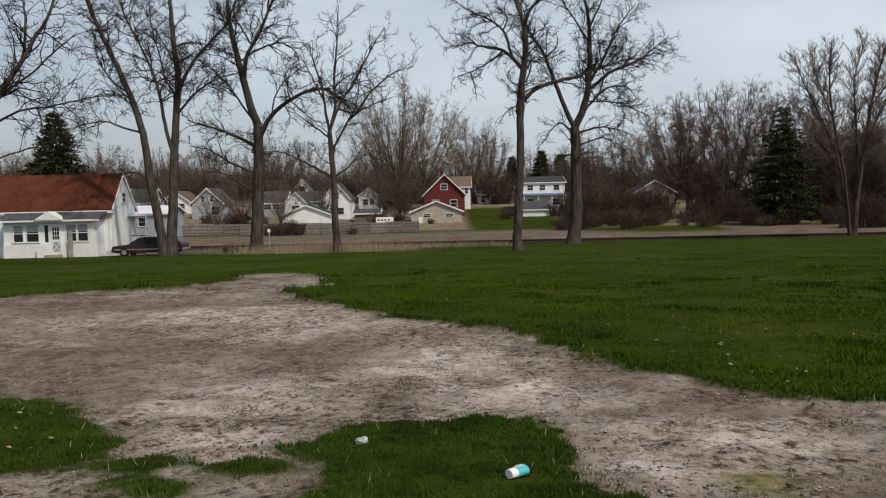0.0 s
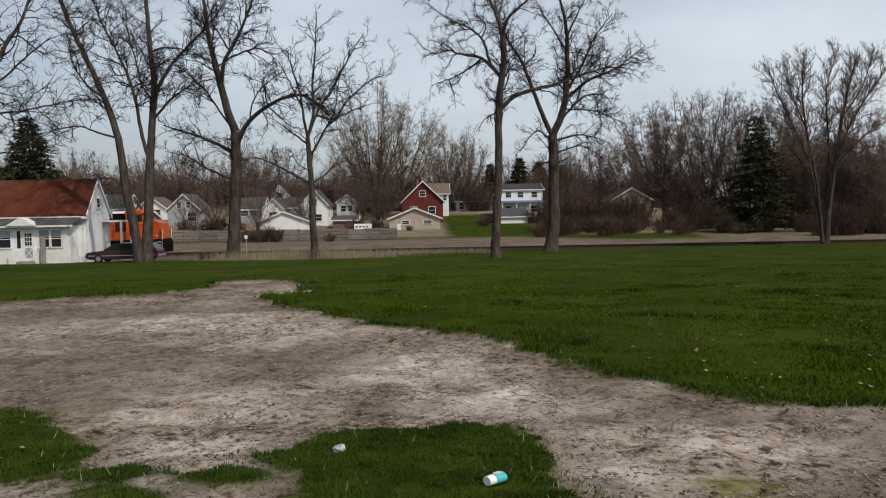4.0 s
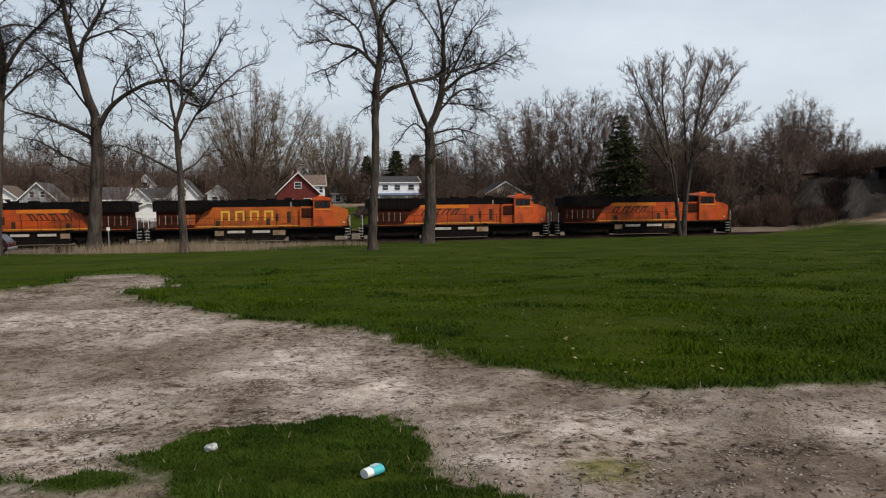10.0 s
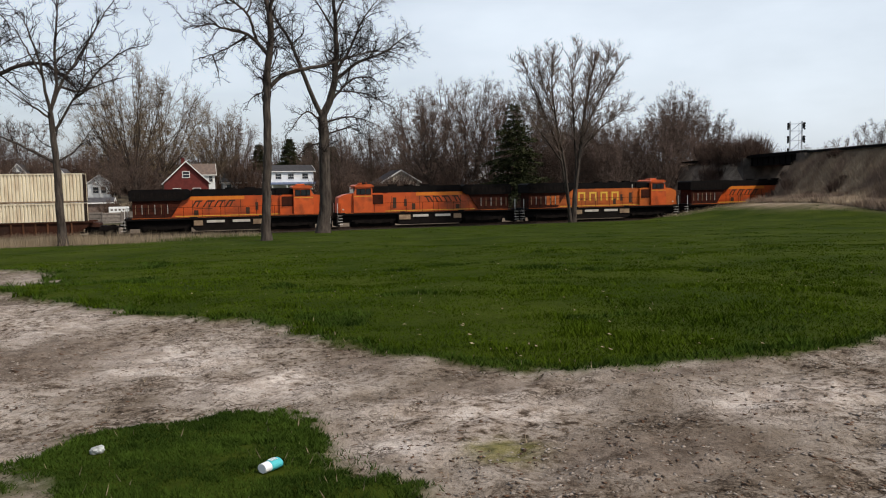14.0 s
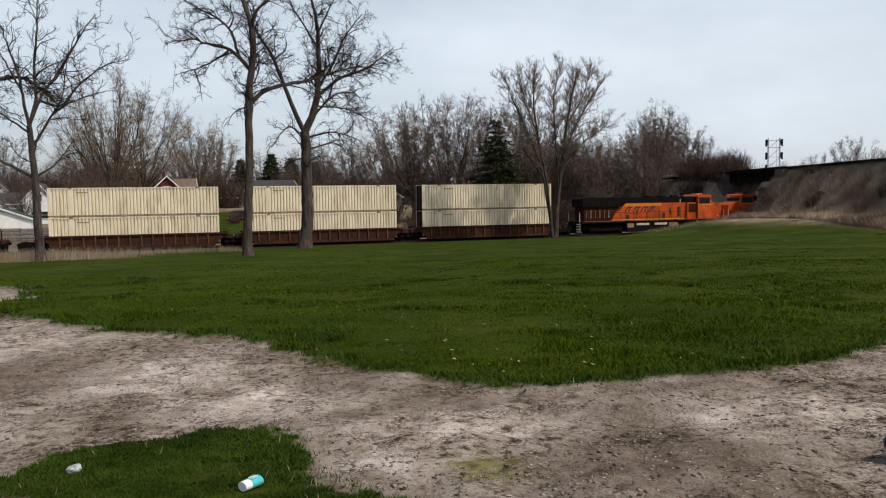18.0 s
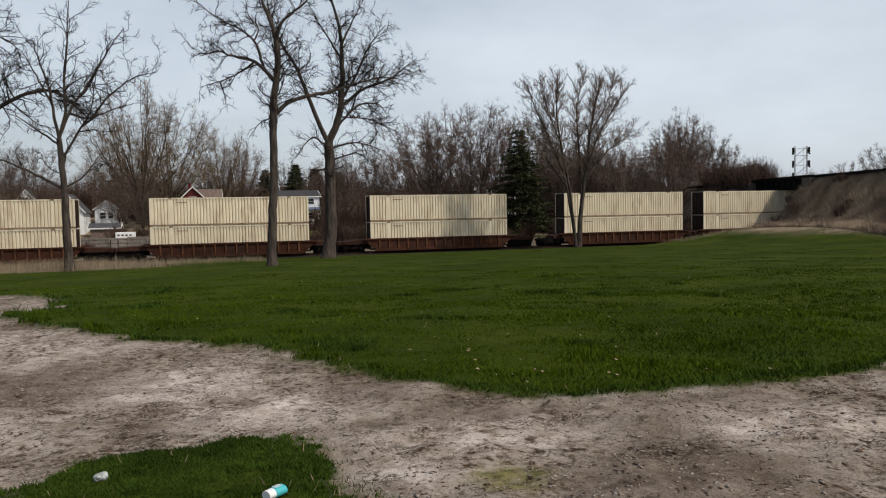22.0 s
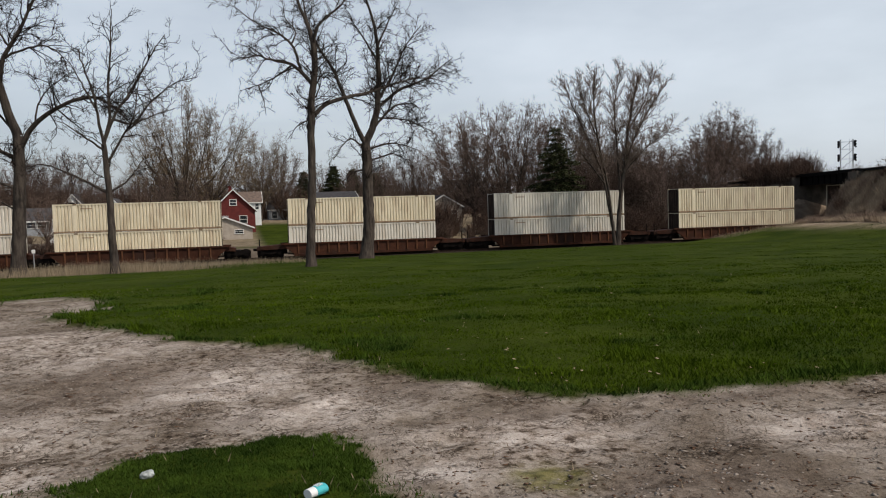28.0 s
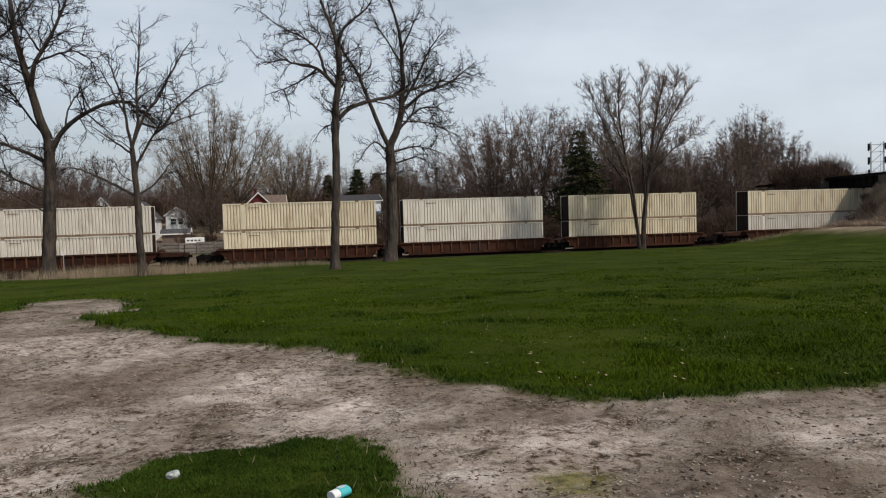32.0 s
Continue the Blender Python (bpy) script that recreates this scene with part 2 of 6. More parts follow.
def fast_mesh(name, V, Q, material, smooth=False):
    """V: n x 3; Q: m x k faces, all of k corners."""
    V, Q = np.asarray(V, dtype=np.float32), np.asarray(Q, dtype=np.int32)
    me = bpy.data.meshes.new(name)
    me.vertices.add(len(V))
    me.vertices.foreach_set("co", V.ravel())
    k = Q.shape[1]
    me.loops.add(Q.size)
    me.loops.foreach_set("vertex_index", Q.ravel())
    me.polygons.add(len(Q))
    me.polygons.foreach_set("loop_start", np.arange(0, Q.size, k, dtype=np.int32))
    me.polygons.foreach_set("loop_total", np.full(len(Q), k, dtype=np.int32))
    if smooth:
        me.polygons.foreach_set("use_smooth", np.ones(len(Q), dtype=bool))
    me.materials.append(material)
    me.update(calc_edges=True)
    me.validate()
    return me


def part(name, bm, material, parent, label=""):
    me = bpy.data.meshes.new(name)
    bm.to_mesh(me)
    bm.free()
    me.materials.append(material)
    ob = new(name, me)
    ob.parent = parent
    return tagged(ob, label) if label else ob


def add_box(bm, x0, x1, y0, y1, z0, z1, bevel=0.0):
    r = bmesh.ops.create_cube(bm, size=1.0, matrix=Matrix.Translation(((x0 + x1) / 2, (y0 + y1) / 2, (z0 + z1) / 2)) @ Matrix.Diagonal((x1 - x0, y1 - y0, z1 - z0, 1)))
    if bevel:
        es = {e for v in r["verts"] for e in v.link_edges}
        bmesh.ops.bevel(bm, geom=list(es), offset=bevel, segments=1, affect="EDGES")


def box(x0, x1, y0, y1, z0, z1, bevel=0.0):
    bm = bmesh.new()
    add_box(bm, x0, x1, y0, y1, z0, z1, bevel)
    return bm


def add_cyl(bm, p, q, r, n=10, r2=None):
    p, q = Vector(p), Vector(q)
    d = q - p
    m = Matrix.Translation((p + q) / 2) @ d.to_track_quat("Z", "Y").to_matrix().to_4x4()
    bmesh.ops.create_cone(bm, cap_ends=True, segments=n, radius1=r, radius2=r if r2 is None else r2, depth=d.length, matrix=m)


def cyl(p, q, r, n=10, r2=None):
    bm = bmesh.new()
    add_cyl(bm, p, q, r, n, r2)
    return bm


def add_prism(bm, outline, y0, y1):
    """outline: (x, z) corners; pulled from y0 to y1."""
    a = [bm.verts.new((x, y0, z)) for x, z in outline]
    b = [bm.verts.new((x, y1, z)) for x, z in outline]
    n = len(a)
    bm.faces.new(a)
    bm.faces.new(b[::-1])
    for i in range(n):
        bm.faces.new((a[i], b[i], b[(i + 1) % n], a[(i + 1) % n]))
    bmesh.ops.recalc_face_normals(bm, faces=bm.faces)


def prism(outline, y0, y1):
    bm = bmesh.new()
    add_prism(bm, outline, y0, y1)
    return bm


def empty(name, m, label, category, group=""):
    ob = new(name)
    ob.matrix_world = m
    ob.empty_display_size = 0.3
    return tagged(ob, label, category, group)


# ------------------------------------------------------------------ ground
def S(a, b, v):
    u = np.clip((np.asarray(v, dtype=float) - a) / (b - a), 0, 1)
    return u * u * (3 - 2 * u)


TRACK_Y, TRACK_TURN, RAIL_Z = 85.2, -1.88, -2.76
TRACK = pose(0, TRACK_Y, RAIL_Z, 0, 0, TRACK_TURN)


def track_y(x):
    return TRACK_Y + np.asarray(x) * math.tan(radians(TRACK_TURN))


def crest_x(y):
    return 77.0 + (np.asarray(y) - 77.5) * 0.29


def ground_z(x, y):
    x, y = np.asarray(x, dtype=float), np.asarray(y, dtype=float)
    z = -2.8 * np.clip((y - 2) / 80, 0, 1)
    z = z + 4.0 * S(118, 205, y) + 2.0 * S(-10, -50, x) * S(105, 150, y)
    dt = np.abs(y - track_y(x))
    z = z - 0.85 * (1 - S(2.6, 11.5, dt))
    z = z + 1.5 * S(46, 62, x) * S(38, 60, y) * (1 - S(75, 79.5, y))
    a = np.clip((10.1 - np.abs(x - crest_x(y))) / 6.6, 0, 1)
    e = np.maximum(np.clip((80.5 - y) / 6.5, 0, 1), np.clip((y - 84.5) / 8.5, 0, 1))
    z = z + (4.75 - z) * S(0, 1, np.minimum(a, e)) * (y > -400)
    return z


def ground_at(x, y):
    return float(ground_z(x, y))


def inside_distance(x, y, poly):
    """Signed distance to an outline, above zero inside it."""
    p = np.array(poly, dtype=float)
    best, inn = np.full(x.shape, 1e9), np.zeros(x.shape, dtype=bool)
    for (ax, ay), (bx, by) in zip(p, np.roll(p, -1, axis=0)):
        ex, ey = bx - ax, by - ay
        k = np.clip(((x - ax) * ex + (y - ay) * ey) / (ex * ex + ey * ey), 0, 1)
        best = np.minimum(best, np.hypot(x - ax - k * ex, y - ay - k * ey))
        if ey != 0:
            inn ^= ((ay > y) != (by > y)) & (x < ax + (y - ay) * ex / ey)
    return np.where(inn, best, -best)


# the worn soil beside the lawn, and the grass that has stayed in it
SOIL = [(-60, -30), (-60, 16.5), (-30, 18.5), (-11.6, 19.9), (-9.1, 21.0), (-7.6, 22.0), (-6.9, 24.1), (-7.4, 28.1), (-6.1, 29.1), (-4.0, 25.9), (-3.4, 22.0), (-4.3, 20.3), (-3.0, 16.7), (-1.6, 14.6), (-0.8, 13.3),
        (0.1, 12.2), (0.8, 11.4), (1.35, 10.2), (1.5, 9.2), (1.9, 8.3), (2.4, 7.6), (2.75, 6.9), (3.3, 6.3), (4.0, 6.25), (4.5, 6.4), (5.2, 6.1), (5.8, 6.2), (6.6, 6.1), (8.0, 6.8), (14, 8), (40, 9), (60, -30)]
ISLAND = [(-1.3, 5.4), (-1.0, 5.6), (-0.7, 5.9), (-0.4, 6.1), (0.0, 6.15), (0.5, 6.05), (0.72, 5.8), (0.82, 5.3), (0.8, 4.8), (0.95, 4.35), (1.15, 4.1), (1.0, 3.4), (-1.2, 3.4), (-0.8, 4.4), (-0.7, 4.9)]
CORNER = [(-4.9, 8.0), (-3.9, 7.2), (-3.1, 6.5), (-2.5, 5.7), (-2.4, 5.2), (-2.6, 5.0), (-2.9, 4.8), (-4, 4.4), (-8, 6), (-9, 9)]


def hash_noise(x, y, s, seed=0):
    """Smooth noise in the plane, for many points at once."""
    x, y = np.asarray(x) / s + 17.3 * seed, np.asarray(y) / s - 9.1 * seed
    xi, yi = np.floor(x), np.floor(y)
    fx, fy = x - xi, y - yi
    fx, fy = fx * fx * (3 - 2 * fx), fy * fy * (3 - 2 * fy)

    def h(i, j):
        v = np.sin(i * 127.1 + j * 311.7 + seed * 74.7) * 43758.5453
        return v - np.floor(v)
    return (h(xi, yi) * (1 - fx) + h(xi + 1, yi) * fx) * (1 - fy) + (h(xi, yi + 1) * (1 - fx) + h(xi + 1, yi + 1) * fx) * fy


def soil_amount(x, y):
    wob = (hash_noise(x, y, 0.5, 1) - 0.5) * 0.25 + (hash_noise(x, y, 0.16, 2) - 0.5) * 0.14
    wob = wob * np.clip(y / 8, 0.6, 2.5) + (hash_noise(x, y, 0.07, 83) - 0.5) * 0.10
    d = inside_distance(x, y, SOIL) + wob
    d = np.minimum(d, -inside_distance(x, y, ISLAND) + wob * 1.5)
    d = np.minimum(d, -inside_distance(x, y, CORNER) + wob * 1.5)
    for cx, cy, r in ((-2.05, 5.0, 0.2), (-2.0, 4.62, 0.16), (-1.3, 4.9, 0.2), (-1.75, 4.5, 0.14)):
        d = np.minimum(d, np.hypot((x - cx) * 0.7, y - cy) - r + wob)
    return d


def dry_amount(x, y):
    """Dry grass and gravel along the railway line."""
    near = np.interp(x, [-60, -20, -8, -3, 1, 12, 45, 60], [60, 60.5, 56, 63, 73.5, 76.5, 78.5, 80.5]) + (hash_noise(x, y, 3, 5) - 0.5) * 3
    return np.minimum(S(-0.8, 0.8, y - near), 1 - S(112, 120, y + hash_noise(x, y, 6, 6) * 6 + 16 * S(12, 30, x) * (1 - S(36, 42, x))))


def relief(x, y, soil):
    """Lumps of the soil and soft humps of the lawn."""
    near = 1 - S(20, 40, np.hypot(x, y))
    wide = 1 - S(45, 62, np.hypot(x, y))
    fine = (hash_noise(x, y, 0.9, 3) - 0.5) * 0.05 + (hash_noise(x, y, 0.25, 4) - 0.5) * 0.04 * (0.4 + soil) + (hash_noise(x, y, 0.13, 7) - 0.5) * 0.036 * soil
    humps = (hash_noise(x, y, 2.1, 81) - 0.5) * 0.10 + (hash_noise(x, y, 5.5, 82) - 0.5) * 0.16
    return near * (fine - 0.025 * soil) + wide * (1 - soil) * humps * S(7, 16, np.hypot(x, y))


def graded(lo, fine0, fine1, hi, step, grow):
    v = list(np.arange(fine0, fine1, step))
    d, p = step, v[-1]
    while p < hi:
        d *= grow
        p += d
        v.append(p)
    d, p, w = step, fine0, []
    while p > lo:
        d *= grow
        p -= d
        w.append(p)
    return np.array(w[::-1] + v)


def make_ground():
    xs = graded(-4000, -7, 9, 4000, 0.115, 1.06)
    ys = graded(-4000, 2.8, 11, 4500, 0.08, 1.04)
    xs = np.unique(np.concatenate([xs, np.arange(57, 84, 0.75)]))      # finer on the embankment
    ys = np.unique(np.concatenate([ys, np.arange(48, 88, 1.0)]))
    X, Y = np.meshgrid(xs, ys)
    Z = ground_z(X, Y)
    so = soil_amount(X, Y)
    soil = S(-0.1, 0.1, so)
    Z = Z + relief(X, Y, soil)
    far = S(300, 900, np.hypot(X, Y))
    Z = Z * (1 - far) + far * 1.0
    V = np.stack([X.ravel(), Y.ravel(), Z.ravel()], 1)
    ny, nx = X.shape
    i = np.arange(ny - 1)[:, None] * nx + np.arange(nx - 1)[None, :]
    Q = np.stack([i, i + 1, i + nx + 1, i + nx], -1).reshape(-1, 4)
    me = fast_mesh("ground", V, Q, ground_material(), True)
    damp = np.zeros_like(X)
    for cx, cy, rx, ry in ((-1.7, 9.7, 0.95, 1.35), (-4.9, 9.6, 1.7, 1.5), (-3.8, 7.5, 0.8, 0.8), (2.6, 4.0, 0.75, 0.42), (2.5, 6.2, 0.6, 0.22), (4.2, 6.05, 0.8, 0.3), (-7.5, 17.0, 3.0, 1.2), (-9.5, 13.0, 2.5, 1.6), (1.6, 7.6, 0.35, 0.6)):
        damp = np.maximum(damp, np.exp(-((X - cx) / rx) ** 2 - ((Y - cy) / ry) ** 2) * (0.35 + 0.9 * hash_noise(X, Y, 0.4, 41)))
    crust = np.zeros_like(X)
    for cx, cy, rx, ry in ((-0.3, 8.9, 1.0, 1.5), (0.6, 7.2, 0.8, 0.8), (2.1, 5.5, 0.9, 0.7), (1.5, 5.0, 0.5, 0.5), (-2.2, 7.2, 0.7, 1.2), (-1.7, 5.6, 0.5, 0.6), (-4.2, 14.8, 1.8, 1.7), (4.6, 4.7, 0.9, 0.5), (-2.2, 12.6, 1.2, 1.6), (-7.5, 13.5, 1.6, 1.2)):
        crust = np.maximum(crust, np.exp(-((X - cx) / rx) ** 2 - ((Y - cy) / ry) ** 2) * (0.5 + 0.8 * hash_noise(X, Y, 0.5, 47)))
    moss = np.exp(-((X - 1.9) / 0.19) ** 2 - ((Y - 4.5) / 0.2) ** 2) * 1.6 * hash_noise(X, Y, 0.1, 42) + 0.3 * hash_noise(X, Y, 0.15, 46) * np.exp(-((X + 3.2) / 0.5) ** 2 - ((Y - 6.9) / 0.35) ** 2)
    # the strip along the track is cinder plus painted shade under the train
    for name, values in (("damp", np.clip(damp * 1.3, 0, 0.75)), ("crust", np.clip(crust * 1.2, 0, 0.9)), ("moss", np.clip(moss * 1.6, 0, 0.9)), ("cinder_shade", 1 - S(4.0, 5.4, np.abs(Y - track_y(X)) + (hash_noise(X, Y, 1.2, 44) - 0.5))), ("soil", soil), ("dry", dry_amount(X, Y)), ("bank", np.maximum(S(0.35, 1.1, Z + 2.0) * S(55, 61, X + hash_noise(X, Y, 2.5, 43) * 3), np.maximum(S(176, 200, Y + hash_noise(X, Y, 15, 9) * 20), 0.75 * S(116, 122, Y) * (1 - S(3, 6, X) * (1 - S(20, 26, X))))))):
        at = me.attributes.new(name, "FLOAT", "POINT")
        at.data.foreach_set("value", np.asarray(values, dtype=np.float32).ravel())
    tagged(new("ground", me), "green lawn with a worn patch of pale cracked soil", "ground", kind="structure")


def ground_material():
    m = bpy.data.materials.new("ground")
    m.use_nodes = True
    nt = m.node_tree
    L = nt.links.new
    b = nt.nodes["Principled BSDF"]
    b.inputs["Roughness"].default_value = 0.95
    b.inputs["Specular IOR Level"].default_value = 0.03
    co = nt.nodes.new("ShaderNodeTexCoord").outputs["Object"]

    def nz(scale, detail=4, rough=0.55):
        n = nt.nodes.new("ShaderNodeTexNoise")
        n.inputs["Scale"].default_value, n.inputs["Detail"].default_value, n.inputs["Roughness"].default_value = scale, detail, rough
        L(co, n.inputs["Vector"])
        return n.outputs["Fac"]

    def ramp(v, *stops):
        r = nt.nodes.new("ShaderNodeValToRGB")
        e = r.color_ramp.elements
        while len(e) < len(stops):
            e.new(0.5)
        for el, (p, c) in zip(e, stops):
            el.position, el.color = p, (*c, 1)
        L(v, r.inputs["Fac"])
        return r.outputs["Color"]

    def mix(f, a, c, blend="MIX"):
        x = nt.nodes.new("ShaderNodeMix")
        x.data_type, x.blend_type = "RGBA", blend
        for k, v in ((0, f), (6, a), (7, c)):
            if isinstance(v, (int, float)):
                x.inputs[k].default_value = v
            elif isinstance(v, tuple):
                x.inputs[k].default_value = (*v, 1)
            else:
                L(v, x.inputs[k])
        return x.outputs[2]

    def attr(name):
        a = nt.nodes.new("ShaderNodeAttribute")
        a.attribute_name = name
        return a.outputs["Fac"]

    big = ramp(nz(0.75, 7, 0.6), (0.34, (0.175, 0.142, 0.110)), (0.47, (0.290, 0.248, 0.206)), (0.62, (0.42, 0.376, 0.330)))
    pale = ramp(nz(3.1, 5, 0.65), (0.36, (0.62, 0.58, 0.53)), (0.58, (1.0, 1.0, 1.0)))
    # hollows between clods darkened, their small shadows painted in
    clod_shade = ramp(nz(9.5, 6, 0.66), (0.37, (0.16, 0.135, 0.115)), (0.45, (0.62, 0.58, 0.54)), (0.53, (1.0, 1.0, 1.0)))
    fine = ramp(nz(42, 5, 0.72), (0.34, (0.38, 0.35, 0.32)), (0.50, (1.0, 1.0, 1.0)))
    broken = ramp(nz(0.62, 5, 0.6), (0.42, (0.18, 0.18, 0.18)), (0.55, (1.0, 1.0, 1.0)))
    vor = nt.nodes.new("ShaderNodeTexVoronoi")
    vor.feature = "DISTANCE_TO_EDGE"
    vor.inputs["Scale"].default_value = 9.0
    warp = nt.nodes.new("ShaderNodeVectorMath")
    warp.operation = "MULTIPLY_ADD"
    wn = nt.nodes.new("ShaderNodeTexNoise")
    wn.inputs["Scale"].default_value, wn.inputs["Detail"].default_value = 5.0, 4
    L(co, wn.inputs["Vector"])
    L(wn.outputs["Color"], warp.inputs[0])
    warp.inputs[1].default_value = (0.4, 0.4, 0.4)
    L(co, warp.inputs[2])
    L(warp.outputs[0], vor.inputs["Vector"])
    crack = ramp(vor.outputs["Distance"], (0.0, (0.24, 0.21, 0.19)), (0.06, (1.0, 1.0, 1.0)))
    soil = mix(attr("crust"), big, ramp(nz(2.3, 6, 0.62), (0.38, (0.46, 0.402, 0.355)), (0.60, (0.69, 0.628, 0.575))))
    soil = mix(0.8, soil, pale, "MULTIPLY")
    flake = nt.nodes.new("ShaderNodeTexVoronoi")
    flake.feature = "DISTANCE_TO_EDGE"
    flake.inputs["Scale"].default_value, flake.inputs["Randomness"].default_value = 15.0, 1.0
    L(warp.outputs[0], flake.inputs["Vector"])
    # flake edges darkened in colour as painted shade
    gap_shade = ramp(flake.outputs["Distance"], (0.03, (0.17, 0.145, 0.125)), (0.16, (1.0, 1.0, 1.0)))
    soil = mix(ramp(nz(2.1, 6, 0.75), (0.49, (0.0, 0.0, 0.0)), (0.59, (0.9, 0.9, 0.9))), soil, gap_shade, "MULTIPLY")
    soil = mix(broken, soil, clod_shade, "MULTIPLY")
    soil = mix(0.7, soil, fine, "MULTIPLY")
    soil = mix(ramp(nz(0.9, 3), (0.47, (0.0, 0.0, 0.0)), (0.60, (0.75, 0.75, 0.75))), soil, crack, "MULTIPLY")
    soil = mix(attr("damp"), soil, mix(0.8, ramp(nz(4.5, 5, 0.7), (0.35, (0.075, 0.056, 0.043)), (0.62, (0.235, 0.190, 0.155))), fine, "MULTIPLY"))
    soil = mix(attr("moss"), soil, ramp(nz(9, 4), (0.35, (0.075, 0.075, 0.02)), (0.6, (0.21, 0.19, 0.07))))
    grass = mix(0.7, ramp(nz(0.3, 5), (0.35, (0.026, 0.043, 0.004)), (0.65, (0.052, 0.070, 0.008))), ramp(nz(9, 5, 0.7), (0.3, (0.35, 0.4, 0.3)), (0.6, (1, 1, 1))), "MULTIPLY")
    dry = mix(0.8, ramp(nz(0.5, 5), (0.35, (0.12, 0.097, 0.075)), (0.65, (0.195, 0.163, 0.128))), ramp(nz(7, 5, 0.7), (0.3, (0.5, 0.45, 0.4)), (0.6, (1, 1, 1))), "MULTIPLY")
    bank = mix(0.8, ramp(nz(0.6, 5), (0.35, (0.20, 0.152, 0.115)), (0.7, (0.40, 0.32, 0.24))), ramp(nz(6, 5, 0.7), (0.3, (0.4, 0.4, 0.35)), (0.6, (1, 1, 1))), "MULTIPLY")
    col = mix(attr("soil"), grass, soil)
    col = mix(attr("dry"), col, dry)
    col = mix(attr("bank"), col, bank)
    # dark track bed, the shade below the train painted into its colour
    col = mix(attr("cinder_shade"), col, ramp(nz(6, 4, 0.7), (0.35, (0.03, 0.024, 0.02)), (0.65, (0.085, 0.068, 0.056))))
    L(col, b.inputs["Base Color"])
    h = mix(0.6, nz(30, 5, 0.7), nz(9.5, 6, 0.66))
    bp = nt.nodes.new("ShaderNodeBump")
    bp.inputs["Strength"].default_value, bp.inputs["Distance"].default_value = 0.9, 0.05
    L(h, bp.inputs["Height"])
    L(bp.outputs["Normal"], b.inputs["Normal"])
    return m


make_ground()


# ------------------------------------------------------------------ railway line
def along(s, side=0.0, z=0.0):
    return TRACK @ Vector((s, side, z))


def make_track():
    bed = empty("railway_track", TRACK, "ballasted railway track with rusty rails on dark ties", "railway")
    tagged(bed, kind="structure")
    bm = bmesh.new()
    ring = [(-2.9, -0.95), (-1.75, -0.22), (1.75, -0.22), (2.9, -0.95)]
    add = []
    for x in (-700, 700):
        add.append([bm.verts.new((x, y, z)) for y, z in ring])
    for i in range(3):
        bm.faces.new((add[0][i], add[1][i], add[1][i + 1], add[0][i + 1]))
    bmesh.ops.recalc_face_normals(bm, faces=bm.faces)
    part("ballast_bed", bm, BALLAST, bed, "grey ballast bed")
    for y in (-0.75, 0.75):
        bm = bmesh.new()
        add_box(bm, -700, 700, y - 0.035, y + 0.035, -0.045, 0.0)
        add_box(bm, -700, 700, y - 0.01, y + 0.01, -0.14, -0.045)
        add_box(bm, -700, 700, y - 0.07, y + 0.07, -0.165, -0.14)
        part("rail", bm, RAIL, bed)
    tie = box(-0.115, 0.115, -1.3, 1.3, -0.29, -0.165, 0.01)
    first = part("tie", tie, TIE, bed)
    for i in range(1, 260):
        o = first.copy()
        scene.collection.objects.link(o)
        o.location = (-60 + i * 0.56, 0, 0)
    first.location = (-60, 0, 0)
    bm = bmesh.new()
    for i in list(range(-900, 0)) + list(range(261, 900)):
        add_box(bm, -60 + i * 0.56 - 0.115, -60 + i * 0.56 + 0.115, -1.3, 1.3, -0.29, -0.165)
    o = part("ties_far", bm, TIE, bed)
    tagged(o, kind="stuff")


make_track()


# ------------------------------------------------------------------ the train
LEAD = [(0.0, -80.6), (6.0, -1.4), (9.0, 37.6), (13.0, 90.3), (19.0, 170.2), (23.0, 223.4), (28.0, 289.6), (32.0, 341.9)]
moving = []          # things, how far behind the train's nose, and whether turned about


def wheelset(parent, x, r=0.5):
    w = part("wheelset", cyl((x, -0.78, r), (x, -0.66, r), r, 18), GRIME, parent)
    bm = bmesh.new()
    add_cyl(bm, (x, 0.66, r), (x, 0.78, r), r, 18)
    add_cyl(bm, (x, -0.66, r), (x, 0.66, r), 0.09, 8)
    part("axle", bm, GRIME, w)
    return w


def truck(parent, xc, axles, span):
    bm = bmesh.new()
    for y in (-1.05, 0.95):
        add_prism(bm, [(xc - span / 2 - 0.55, 0.62), (xc - span / 2 - 0.45, 0.86), (xc - span / 2 + 0.5, 0.92), (xc, 0.78), (xc + span / 2 - 0.5, 0.92), (xc + span / 2 + 0.45, 0.86), (xc + span / 2 + 0.55, 0.62), (xc + span / 2 - 0.4, 0.45), (xc, 0.34), (xc - span / 2 + 0.4, 0.45)], y, y + 0.14)
        for i in range(axles):
            x = xc - span / 2 + span * i / (axles - 1)
            add_box(bm, x - 0.18, x + 0.18, y - 0.06, y + 0.2, 0.34, 0.7)
    add_box(bm, xc - 0.3, xc + 0.3, -0.95, 0.95, 0.5, 0.95)
    add_box(bm, xc - span / 2 - 0.5, xc + span / 2 + 0.5, -0.62, 0.62, 0.04, 0.8)
    f = part("truck_frame", bm, GRIME, parent, "dark grimy truck frame")
    for i in range(axles):
        wheelset(f, xc - span / 2 + span * i / (axles - 1))
    return f


